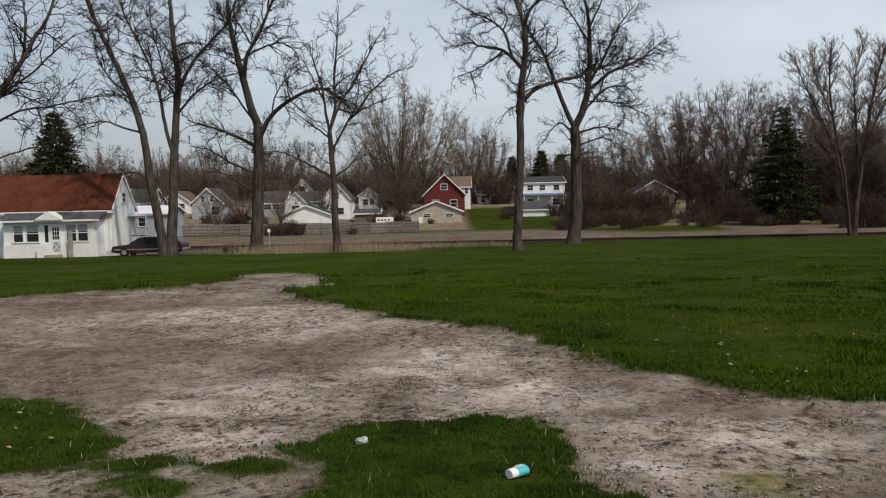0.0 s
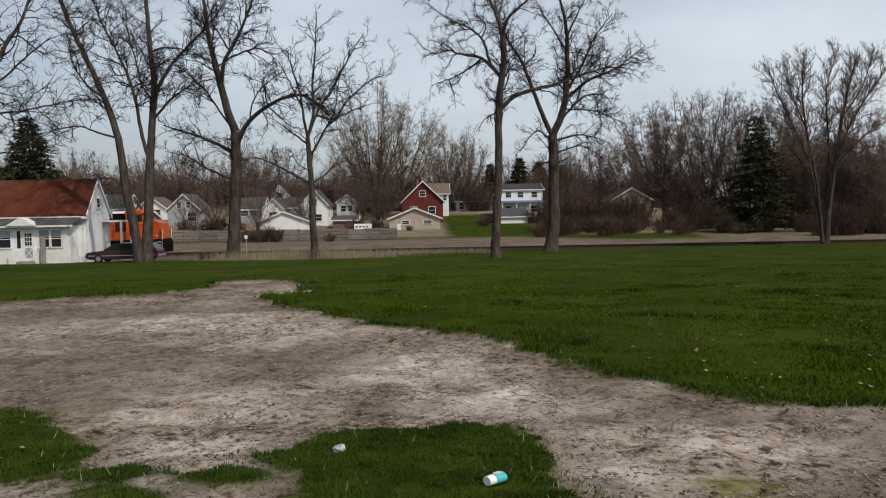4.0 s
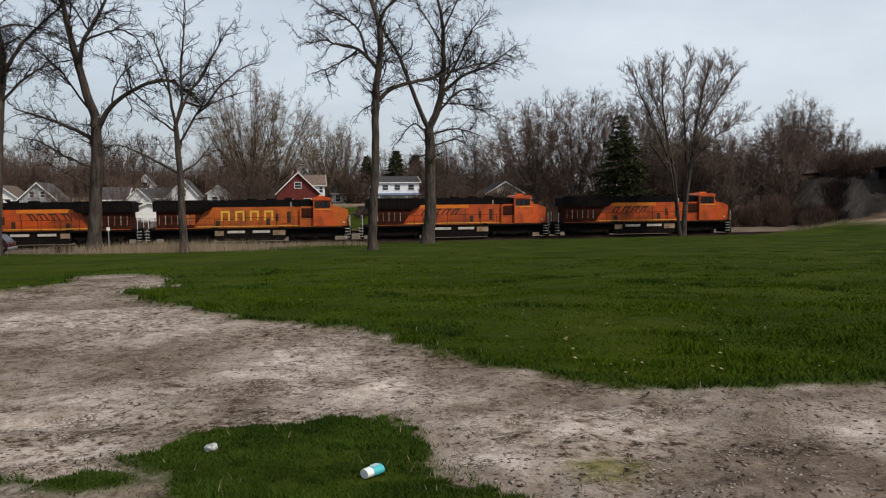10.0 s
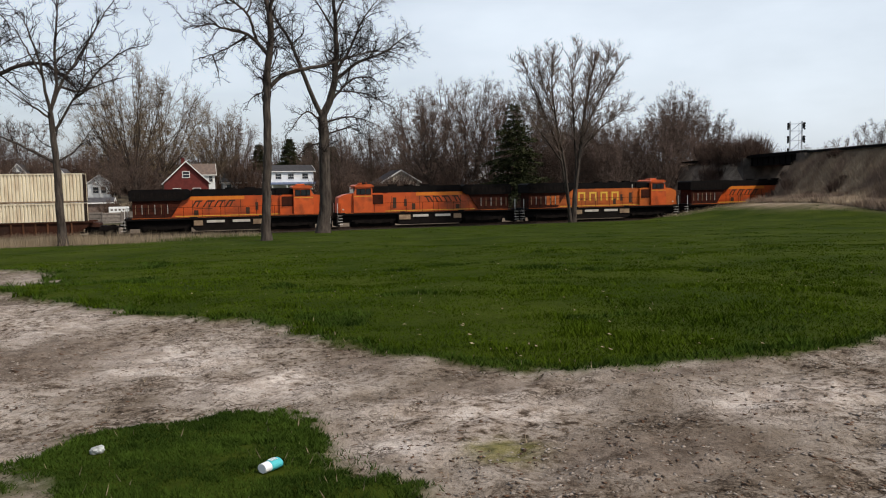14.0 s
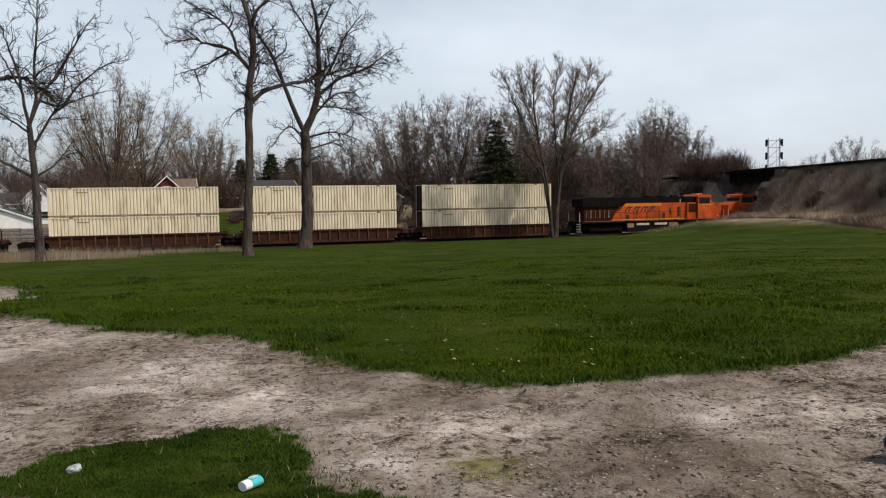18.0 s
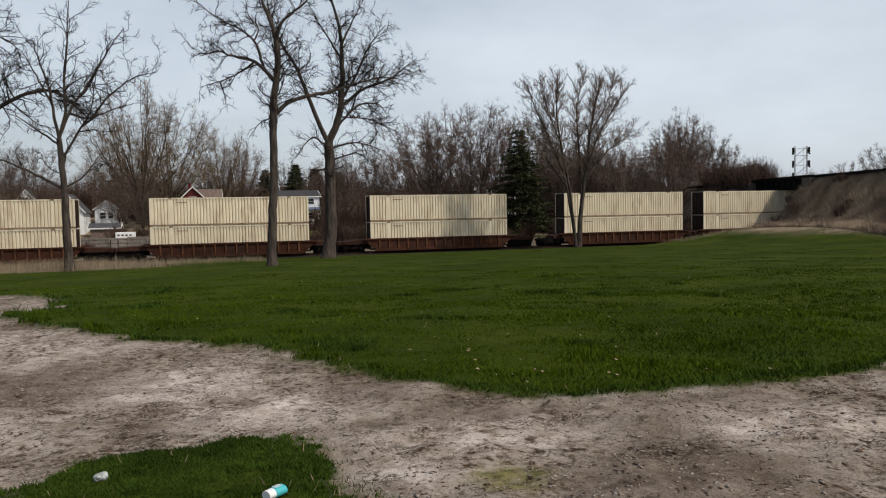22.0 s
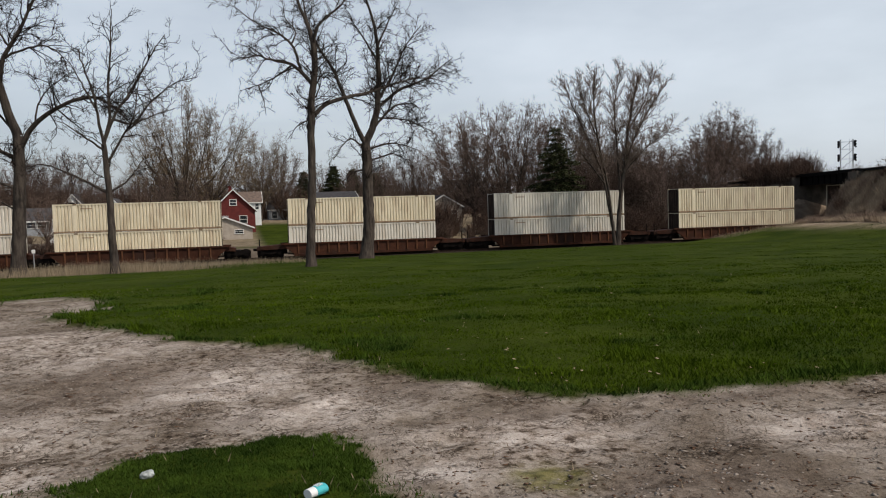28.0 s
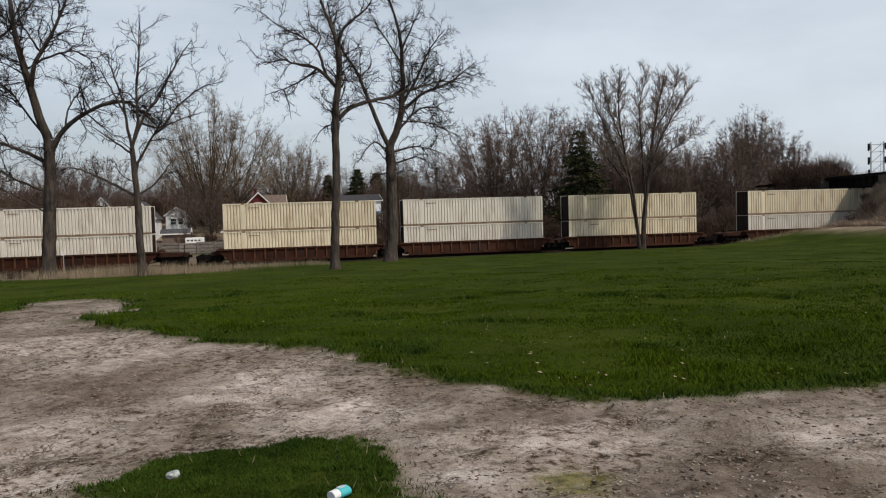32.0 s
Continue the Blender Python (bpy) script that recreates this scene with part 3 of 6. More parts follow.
def locomotive(style):
    """Front at x = 0, rear at -22.1; the rail head is z = 0."""
    body = {"new": ORANGE, "old": ORANGE_DULL}[style]
    lab = {"new": "orange and black diesel freight locomotive with dark slanted lettering bars", "old": "faded orange diesel freight locomotive with pale yellow lettering bars"}[style]
    e = empty("locomotive", Matrix(), lab, "locomotive", "locomotives of the train")
    bm = bmesh.new()
    add_box(bm, -21.5, -0.55, -1.45, 1.45, 1.32, 1.62, 0.03)
    add_box(bm, -21.3, -0.9, -0.88, 0.88, 0.5, 1.34)
    part("underframe", bm, BLACKP, e, "black underframe with walkway")
    def flank(name, x0, x1, d0, d1, z0, z1, material, parent, label="", bevel=0.0):
        """The same plate on both sides, d0 to d1 from the middle."""
        made = [part(name, box(x0, x1, min(s * d0, s * d1), max(s * d0, s * d1), z0, z1, bevel), material, parent, label) for s in (-1, 1)]
        return made

    for x0, x1 in ((-20.8, -15.2), (-14.4, -8.2), (-7.6, -1.4)):
        flank("sill_stripe", x0, x1, 1.45, 1.462, 1.55, 1.6, ORANGE_DULL, e, "thin orange sill stripe")
    part("fuel_tank", prism([(-14.6, 0.16), (-7.7, 0.16), (-7.4, 0.45), (-7.4, 1.3), (-14.9, 1.3), (-14.9, 0.45)], -1.38, 1.38), GRIME, e, "dark fuel tank")
    for x0, x1, z0 in ((-14.8, -13.9, 0.72), (-13.5, -11.7, 0.98), (-10.9, -9.1, 0.98), (-8.8, -7.5, 0.72)):
        flank("tank_panel", x0, x1, 1.38, 1.46, z0, 1.24, PALEBOX if x1 - x0 > 1.4 else SILLC, e, "pale panel below the walkway", 0.01)
    for x0, x1 in ((-14.6, -13.5), (-8.9, -7.5)):
        for s in (-1.15, 1.15):
            part("air_tank", cyl((x0, s, 1.05), (x1, s, 1.05), 0.19, 12), STEELG, e, "grey air tank")
    truck(e, -17.6, 3, 4.0)
    truck(e, -4.7, 3, 4.0)
    # long hood
    red = ORANGE_DULL if style == "old" else RADIATOR
    rad = part("radiator_section", prism([(-20.7, 1.62), (-20.7, 3.75), (-15.6, 3.75), (-17.0, 1.62)], -1.2, 1.2), RADIATOR, e, "dark red-brown radiator section")
    for i in range(6):
        x = -20.3 + i * 0.62
        flank("hood_door", x, x + 0.42, 1.195, 1.23, 1.9, 3.0, red if i > 2 else RADIATOR, rad, "reddish hood door", 0.01)
        flank("door_edge", x - 0.13, x - 0.08, 1.2, 1.24, 2.0, 2.95, PALEBOX if i % 2 else SILLC, rad)
    part("radiator_wing", prism([(-21.0, 3.35), (-21.0, 4.35), (-20.7, 4.52), (-15.3, 4.52), (-15.0, 4.3), (-15.0, 3.75), (-15.6, 3.35)], -1.42, 1.42), BLACKP, rad, "black radiator wing")
    for i in range(12):
        flank("grille_slat", -20.7 + i * 0.44, -20.4 + i * 0.44, 1.41, 1.45, 3.55, 4.2, GRIME, rad)
    hood = part("engine_hood", prism([(-17.0, 1.62), (-15.6, 3.74), (-5.9, 3.74), (-5.9, 1.62)], -1.0, 1.0), body, e, "orange engine hood")
    part("hood_top", prism([(-15.1, 3.74), (-15.1, 4.3), (-14.8, 4.48), (-4.9, 4.48), (-4.6, 4.36), (-4.6, 3.74)], -0.99, 0.99), BLACKP, hood, "black hood top")
    flank("lettering_field", -15.1, -9.6, 0.995, 1.008, 3.36, 3.72, FIELD if style == "new" else body, hood, "yellowish band behind the lettering")
    flank("hood_stripe", -16.6, -0.8, 1.0, 1.01, 1.66, 1.74, YELLOW, hood, "thin yellow stripe above the walkway")
    for i in range(6):
        flank("door_seam", -14.9 + i * 1.62, -14.85 + i * 1.62, 0.995, 1.012, 1.78, 3.34, LETTER, hood)
    # the handrail's shadow, painted on the hood as a dark strip
    flank("rail_shadow_strip", -14.9, -12.9, 0.995, 1.012, 2.42, 2.48, LETTER, hood, "dark strip, painted shadow of the handrail")
    for x0, x1, z0, z1 in ((-14.75, -14.3, 1.78, 2.3), (-9.5, -9.1, 1.8, 2.5), (-7.3, -6.9, 2.0, 3.2), (-8.5, -8.2, 2.2, 3.0)):
        flank("hood_vent", x0, x1, 0.995, 1.02, z0, z1, LETTER, hood, "dark louvred vent")
    for s in (-1, 1):
        ya, yb = sorted((s * 1.0, s * 1.022))
        if style == "new":
            for i, wd in enumerate((0.62, 0.75, 0.72, 0.58)):
                x = -15.0 + i * 1.12
                bm = bmesh.new()
                add_prism(bm, [(x, 2.62), (x + 0.17, 2.62), (x + 0.62, 3.3), (x + 0.45, 3.3)], ya, yb)
                add_prism(bm, [(x + 0.45, 3.16), (x + wd + 0.45, 3.16), (x + wd + 0.55, 3.31), (x + 0.55, 3.31)], ya - 0.002 * s, yb + 0.002 * s)
                add_prism(bm, [(x + wd * 0.75, 2.62), (x + wd * 0.75 + 0.17, 2.62), (x + wd * 0.75 + 0.45, 3.16), (x + wd * 0.75 + 0.3, 3.16)], ya, yb)
                part("lettering_bar", bm, LETTER, hood, "dark slanted lettering bar")
        else:
            for i in range(4):
                x = -14.2 + i * 1.5
                bm = bmesh.new()
                add_box(bm, x, x + 0.2, ya, yb, 2.3, 3.35)
                add_box(bm, x + 0.2, x + 0.75, ya, yb, 3.15, 3.35)
                add_box(bm, x + 0.75, x + 0.95, ya, yb, 2.3, 3.35)
                part("lettering_bar", bm, LETTERY, hood, "pale yellow lettering bar")
    part("blower_housing", prism([(-5.95, 1.62), (-5.95, 3.6), (-5.6, 3.74), (-4.45, 3.74), (-4.45, 1.62)], -1.25, 1.25), body, hood, "wider orange housing behind the cab")
    flank("intake_grille", -5.75, -4.55, 1.24, 1.28, 2.5, 3.55, RADIATOR, hood, "dark intake grille")
    part("hood_bridge", box(-6.4, -4.5, -1.1, 1.1, 3.74, 4.42, 0.04), BLACKP, hood, "black housing top behind the cab")
    for x in (-9.0, -11.0):
        part("roof_fan", cyl((x, 0, 4.42), (x, 0, 4.62), 0.55, 14), BLACKP, hood)
    part("exhaust", box(-7.6, -6.7, -0.3, 0.3, 4.42, 4.68, 0.03), GRIME, hood)
    part("bell_post", box(-6.9, -6.8, -1.0, -0.9, 3.7, 4.2), PALEBOX, hood, "pale post on the hood side")
    # cab and nose
    cabin = part("cab", prism([(-4.5, 1.62), (-4.5, 4.42), (-2.75, 4.42), (-2.38, 3.7), (-2.38, 1.62)], -1.5, 1.5), CAB, e, "orange cab")
    part("cab_roof", prism([(-4.68, 4.4), (-4.62, 4.58), (-4.35, 4.72), (-2.8, 4.7), (-2.5, 4.56), (-2.48, 4.4)], -1.58, 1.58), CAB, cabin, "overhanging orange cab roof")
    for x0, x1 in ((-4.3, -3.8), (-3.68, -3.2), (-3.1, -2.76)):
        for w in flank("cab_window", x0, x1, 1.49, 1.53, 3.62, 4.2, GLASS, cabin, "dark cab window", 0.01):
            s = 1 if w.data.vertices[0].co.y > 0 else -1
            ya, yb = sorted((s * 1.49, s * 1.515))
            part("window_frame", box(x0 - 0.05, x1 + 0.05, ya, yb, 3.57, 4.26), BLACKP, w)
    flank("cab_stripe", -4.45, -2.42, 1.5, 1.512, 3.38, 3.44, YELLOW, cabin, "thin yellow stripe")
    part("windshield", box(-2.56, -2.43, -1.2, 1.2, 3.75, 4.2), GLASS, cabin, "dark windshield")
    part("air_conditioner", box(-4.1, -3.2, -0.6, 0.6, 4.68, 4.88, 0.05), CAB, cabin)
    part("nose", prism([(-2.4, 1.62), (-2.4, 3.74), (-1.5, 3.62), (-0.8, 3.32), (-0.68, 1.62)], -1.22, 1.22), body, e, "orange nose")
    flank("nose_light", -1.35, -1.15, 1.215, 1.24, 1.9, 2.05, PALEBOX, e, "small pale ditch lamp housing", 0.01)
    part("headlight", cyl((-2.72, 0, 4.42), (-2.5, 0, 4.42), 0.14, 12), PALEBOX, cabin)
    part("number_board", box(-2.5, -2.38, -1.1, -0.55, 4.25, 4.45, 0.01), PALEBOX, cabin, "pale number board")
    part("horn", cyl((-4.0, 0.8, 4.76), (-3.5, 0.8, 4.82), 0.07, 8, 0.12), GRIME, cabin)
    # ends: pilots, steps, couplers
    for x, s in ((-0.7, 1), (-21.4, -1)):
        part("pilot", prism([(x - 0.12 * s, 0.1), (x + 0.25 * s, 0.14), (x + 0.25 * s, 1.35), (x - 0.12 * s, 1.35)], -1.45, 1.45), BLACKP, e, "black pilot plate")
        part("coupler", box(min(x + 0.2 * s, x + 0.75 * s), max(x + 0.2 * s, x + 0.75 * s), -0.14, 0.14, 0.72, 1.02, 0.03), GRIME, e)
        for side in (-1.5, 1.25):
            for k in range(4):
                part("step", box(x - 0.45, x + 0.05, side, side + 0.25, 0.35 + 0.31 * k, 0.39 + 0.31 * k), WHITEP, e, "white-edged step")
    # handrails
    for side in (-1.42, 1.42):
        bm = bmesh.new()
        for x0, x1 in ((-21.3, -4.7), (-0.9, -0.65)):
            add_cyl(bm, (x0, side, 2.62), (x1, side, 2.62), 0.022, 5)
            n = max(2, int((x1 - x0) / 1.8))
            for i in range(n + 1):
                x = x0 + (x1 - x0) * i / n
                add_cyl(bm, (x, side, 1.6), (x, side, 2.62), 0.022, 5)
        part("handrail", bm, BLACKP, e)
        for x in (-0.6, -21.45):
            part("grab_post", cyl((x, side, 0.5), (x, side, 2.7), 0.035, 6), WHITEP, e, "white grab post")
    return e


def container(material, tone):
    """16.15 m long, from x = -16.15 to 0, floor at z = 0, with corrugated sides."""
    L_, H, W = 16.15, 2.895, 2.59
    e = empty("container", Matrix(), f"{tone} corrugated steel freight container with ribbed sides", "container", "freight containers")
    n = 49
    pts = []
    x0, x1 = -L_ + 0.18, -0.18
    p = (x1 - x0) / n
    for i in range(n):
        a = x0 + i * p
        pts += [(a, 0.0), (a + p * 0.5, 0.0), (a + p * 0.58, 0.105), (a + p * 0.92, 0.105)]
    pts.append((x1, 0.0))
    for side in (-1, 1):
        V, F = [], []
        for x, d in pts:
            y = side * (W / 2 - 0.02 - d)
            V += [(x, y, 0.16), (x, y, H - 0.12)]
        for i in range(len(pts) - 1):
            q = (2 * i, 2 * i + 2, 2 * i + 3, 2 * i + 1)
            F.append(q if side < 0 else q[::-1])
        ob = new("side_wall", mesh("side_wall", V, F, material))
        ob.parent = e
        for x in (-L_ + 2.05, -2.05):
            part("lift_post", box(x - 0.13, x + 0.13, min(side * (W / 2 - 0.03), side * W / 2), max(side * (W / 2 - 0.03), side * W / 2), 0.05, H, 0.005), material, ob)
    bm = bmesh.new()
    for side in (-1, 1):
        ya, yb = sorted((side * (W / 2 - 0.09), side * (W / 2 + 0.004)))
        add_box(bm, -L_, 0, ya, yb, H - 0.13, H)
        # stained rail whose dark tone also paints the shade of the gap
        part("bottom_rail", box(-L_, 0, ya, yb, 0, 0.17), SILLC, e, "stained bottom rail, shade of the stack gap painted in")
        for x in (-L_, -0.18):
            add_box(bm, x, x + 0.18, ya, yb, 0.17, H - 0.13)
    part("rail_frame", bm, material, e)
    part("roof_panel", box(-L_ + 0.02, -0.02, -W / 2 + 0.09, W / 2 - 0.09, H - 0.06, H - 0.02), material, e)
    part("floor_panel", box(-L_ + 0.02, -0.02, -W / 2 + 0.09, W / 2 - 0.09, 0.03, 0.14), GRIME, e)
    for x in (-L_ + 0.04, -0.08):
        # ends face away from the sun; that shade is in their dark colour
        end = part("end_panel", box(x, x + 0.04, -W / 2 + 0.09, W / 2 - 0.09, 0.14, H - 0.06), CENDS, e, "brown container end, darkened for its shade")
        for y in (-0.75, -0.3, 0.3, 0.75):
            part("lock_rod", cyl((x - 0.02 if x < -1 else x + 0.06, y, 0.2), (x - 0.02 if x < -1 else x + 0.06, y, H - 0.15), 0.02, 6), GRIME, end)
    for x in (-L_ + 2.05, -2.05):
        for side in (-1, 1):
            for z in (0.0, H - 0.12):
                part("corner_casting", box(x - 0.17, x + 0.17, side * W / 2 - 0.03, side * W / 2 + 0.03, z, z + 0.12), SILLC, e, "stained corner casting")
    part("marking_bar", box(-L_ + 2.6, -L_ + 3.7, -W / 2 - 0.006, -W / 2 + 0.03, H - 0.52, H - 0.44), SILLC, e, "faded unreadable marking")
    return e


def well_car(length, ends):
    """One well: its container stands from x = -16.15 to 0. ends: (front truck, rear truck)."""
    e = empty("well_car", Matrix(), "rusty brown double-stack well car with ribbed side sills", "rail car", "well cars of the train")
    over = (length - 16.15) / 2
    for side in (-1, 1):
        ya, yb = sorted((side * 1.36, side * 1.48))
        sill = part("side_sill", prism([(-16.75, 1.36), (-16.4, 0.9), (-15.6, 0.3), (-0.55, 0.3), (0.25, 0.9), (0.6, 1.36)], ya, yb), WELL, e, "rusty side sill")
        ya, yb = sorted((side * 1.36, side * 1.62))
        part("top_chord", box(-17.0, 0.85, ya, yb, 1.34, 1.5), WELL, sill)
        part("bottom_chord", box(-15.7, -0.45, ya, yb, 0.1, 0.34), WELL, sill)
        for i in range(14):
            x = -15.2 + i * 1.08
            ya, yb = sorted((side * 1.47, side * 1.6))
            part("sill_rib", box(x - 0.07, x + 0.07, ya, yb, 0.34, 1.34), WELLR, sill, "lighter rib")
    part("well_floor", box(-16.3, 0.15, -1.36, 1.36, 0.3, 0.4), GRIME, e)
    for x, s, has in ((0.2, 1, ends[0]), (-16.35, -1, ends[1])):
        x1 = x + s * (over - 0.35)
        a, b_ = sorted((x, x1))
        part("end_platform", prism([(x, 0.9), (x, 1.42), (x1, 1.2), (x1, 0.85)], -1.25, 1.25), WELL, e, "rusty end platform")
        part("draft_sill", box(a, b_, -0.6, 0.6, 0.35, 0.95), GRIME, e)
        if has:
            truck(e, x + s * 1.75 if length > 20 else x + s * (over - 0.2), 2, 1.75)
        if length > 20:
            part("coupler", box(min(x1, x1 + s * 0.4), max(x1, x1 + s * 0.4), -0.13, 0.13, 0.72, 1.0, 0.02), GRIME, e)
            part("brake_wheel_stand", box(x1 - s * 0.25 - 0.04, x1 - s * 0.25 + 0.04, -0.9, -0.82, 1.2, 2.1), GRIME, e)
            bm = bmesh.new()
            for k in range(3):
                add_box(bm, x1 - s * 0.5 - 0.2, x1 - s * 0.5 + 0.2, -1.35, -1.28, 0.35 + 0.3 * k, 0.38 + 0.3 * k)
            add_cyl(bm, (x1 - s * 0.3, -1.3, 0.4), (x1 - s * 0.3, -1.3, 1.9), 0.02, 5)
            part("ladder", bm, GRIME, e)
    return e


def make_train():
    engines = {}
    for k, (style, behind, about) in enumerate((("new", 0, False), ("new", 22.1, False), ("old", 44.3, False), ("new", 66.2, True), ("new", 87.9, False))):
        if style in engines:
            o = copy_thing(engines[style], Matrix())
        else:
            o = engines[style] = locomotive(style)
        moving.append((o, behind, about, 0.0))
    single = well_car(23.2, (True, True))
    stacks = [-0.3, 18.9, 38.1, 61.6, 84.5, 107.6, 131.0, 154.1, 177.2, 196.5, 215.7, 239.0, 262.2, 285.4]
    kinds = "abcsssssabcsss"
    units = {"s": single, "a": well_car(19.2, (True, False)), "b": well_car(19.2, (True, False)), "c": well_car(19.2, (True, True))}
    used = set()
    boxes = {"cream": container(CREAM, "cream-yellow"), "white": container(WHITEC, "off-white")}
    tops = "ccccccwccwcwcc"
    lows = "ccccccwwcwcwcc"
    for s, kd, tp, lw in zip(stacks, kinds, tops, lows):
        car = units[kd] if kd not in used else copy_thing(units[kd], Matrix())
        used.add(kd)
        moving.append((car, 113.4 + s, False, 0.0))
        for z, c in ((0.42, lw), (3.365, tp)):
            key = "cream" if c == "c" else "white"
            bx = boxes[key] if key not in used else copy_thing(boxes[key], Matrix())
            used.add(key)
            moving.append((bx, 113.4 + s, False, z))


make_train()


# ------------------------------------------------------------------ bare trees
class Tubes:
    def __init__(self):
        self.v, self.f, self.n = [], [], 0

    def add(self, P, r, sides):
        P = np.asarray(P, dtype=float)
        K = len(P)
        T = np.gradient(P, axis=0)
        T /= np.linalg.norm(T, axis=1)[:, None] + 1e-9
        ref = np.array([0.31, 0.95, 0.05]) if abs(T[:, 2]).mean() > 0.5 else np.array([0.1, 0.2, 0.97])
        A = np.cross(T, ref)
        A /= np.linalg.norm(A, axis=1)[:, None] + 1e-9
        B = np.cross(T, A)
        an = np.arange(sides) * 2 * np.pi / sides
        R = (np.cos(an)[None, :, None] * A[:, None, :] + np.sin(an)[None, :, None] * B[:, None, :]) * np.asarray(r)[:, None, None]
        self.v.append((P[:, None, :] + R).reshape(-1, 3))
        i = np.arange(K - 1)[:, None] * sides + np.arange(sides)[None, :]
        j = np.arange(K - 1)[:, None] * sides + (np.arange(sides)[None, :] + 1) % sides
        self.f.append((np.stack([i, j, j + sides, i + sides], -1).reshape(-1, 4)) + self.n)
        self.n += K * sides

    def object(self, name, material, parent, label="", smooth=True):
        ob = new(name, fast_mesh(name, np.concatenate(self.v), np.concatenate(self.f), material, smooth))
        ob.parent = parent
        return tagged(ob, label) if label else ob


class Slivers:
    """Thin single-faced twigs."""

    def __init__(self):
        self.v = []

    def spray(self, rng, P, count, length, width, spread=0.8, up=0.15):
        """Twigs along the line P."""
        K = len(P)
        u = rng.uniform(0.12, 1.0, count) * (K - 1)
        i = np.minimum(u.astype(int), K - 2)
        f = (u - i)[:, None]
        p = P[i] * (1 - f) + P[i + 1] * f
        t = P[i + 1] - P[i]
        t = t / (np.linalg.norm(t, axis=1)[:, None] + 1e-9)
        d = t + rng.normal(size=(count, 3)) * spread + np.array([0, 0, up])
        d /= np.linalg.norm(d, axis=1)[:, None]
        w = np.cross(d, rng.normal(size=(count, 3)))
        w /= np.linalg.norm(w, axis=1)[:, None] + 1e-9
        ln = length * rng.uniform(0.45, 1.2, count)[:, None]
        self.v.append(np.stack([p - w * width, p + w * width, p + d * ln + rng.normal(size=(count, 3)) * 0.04 * length], 1).reshape(-1, 3))

    def object(self, name, material, parent):
        V = np.concatenate(self.v)
        ob = new(name, fast_mesh(name, V, np.arange(len(V)).reshape(-1, 3), material))
        ob.parent = parent
        return tagged(ob, kind="stuff")


def smooth_line(P, n):
    """A curve through the given points."""
    P = np.asarray(P, dtype=float)
    k = np.concatenate([[0], np.cumsum(np.linalg.norm(np.diff(P, axis=0), axis=1))])
    t = np.linspace(0, k[-1], n)
    Q = np.stack([np.interp(t, k, P[:, c]) for c in range(3)], 1)
    for _ in range(2):
        Q[1:-1] = 0.25 * Q[:-2] + 0.5 * Q[1:-1] + 0.25 * Q[2:]
    return Q


def sprout(rng, P, r, level, tubes, density, droop, spread=0.9, floor_r=0.011, top=3, length=None, fine=None, crook=0.34):
    """Side branches along the line P with radii r."""
    seg = np.linalg.norm(np.diff(P, axis=0), axis=1).sum()
    n = int(max(2, seg * density[level]))
    K = len(P)
    for _ in range(n):
        u = rng.uniform(0.22, 1.0) if level else rng.uniform(0.3, 1.0)
        i = min(K - 2, int(u * (K - 1)))
        p, t = P[i], P[min(i + 1, K - 1)] - P[i]
        t = t / (np.linalg.norm(t) + 1e-9)
        side = rng.normal(size=3)
        side -= t * side.dot(t)
        side /= np.linalg.norm(side) + 1e-9
        a = rng.uniform(0.5, 1.15) * spread
        d = t * math.cos(a) + side * math.sin(a)
        ln = (length or seg) * rng.uniform(0.24, 0.58) * (1.15 - 0.5 * u)
        ln = max(ln, 0.35)
        m = 6 if level < 2 else 4
        Q = [p]
        for k in range(m):
            d = d + rng.normal(size=3) * crook + np.array([0, 0, droop])
            d /= np.linalg.norm(d)
            Q.append(Q[-1] + d * ln / m)
        Q = np.array(Q)
        r0 = max(floor_r, min(r[i] * 0.6, 0.013 * ln + 0.010))
        rr = np.linspace(r0, floor_r * 0.75, m + 1)
        tubes[min(level + 1, 2)].add(Q, rr, 5 if level == 0 else 3)
        if level + 1 < top and ln > 0.5:
            sprout(rng, Q, rr, level + 1, tubes, density, droop, spread, floor_r, top, None, fine, crook)
        if fine:
            fine[0].spray(rng, Q, int(ln * fine[1]) + 1, fine[2], fine[3], 0.55, 0.1)


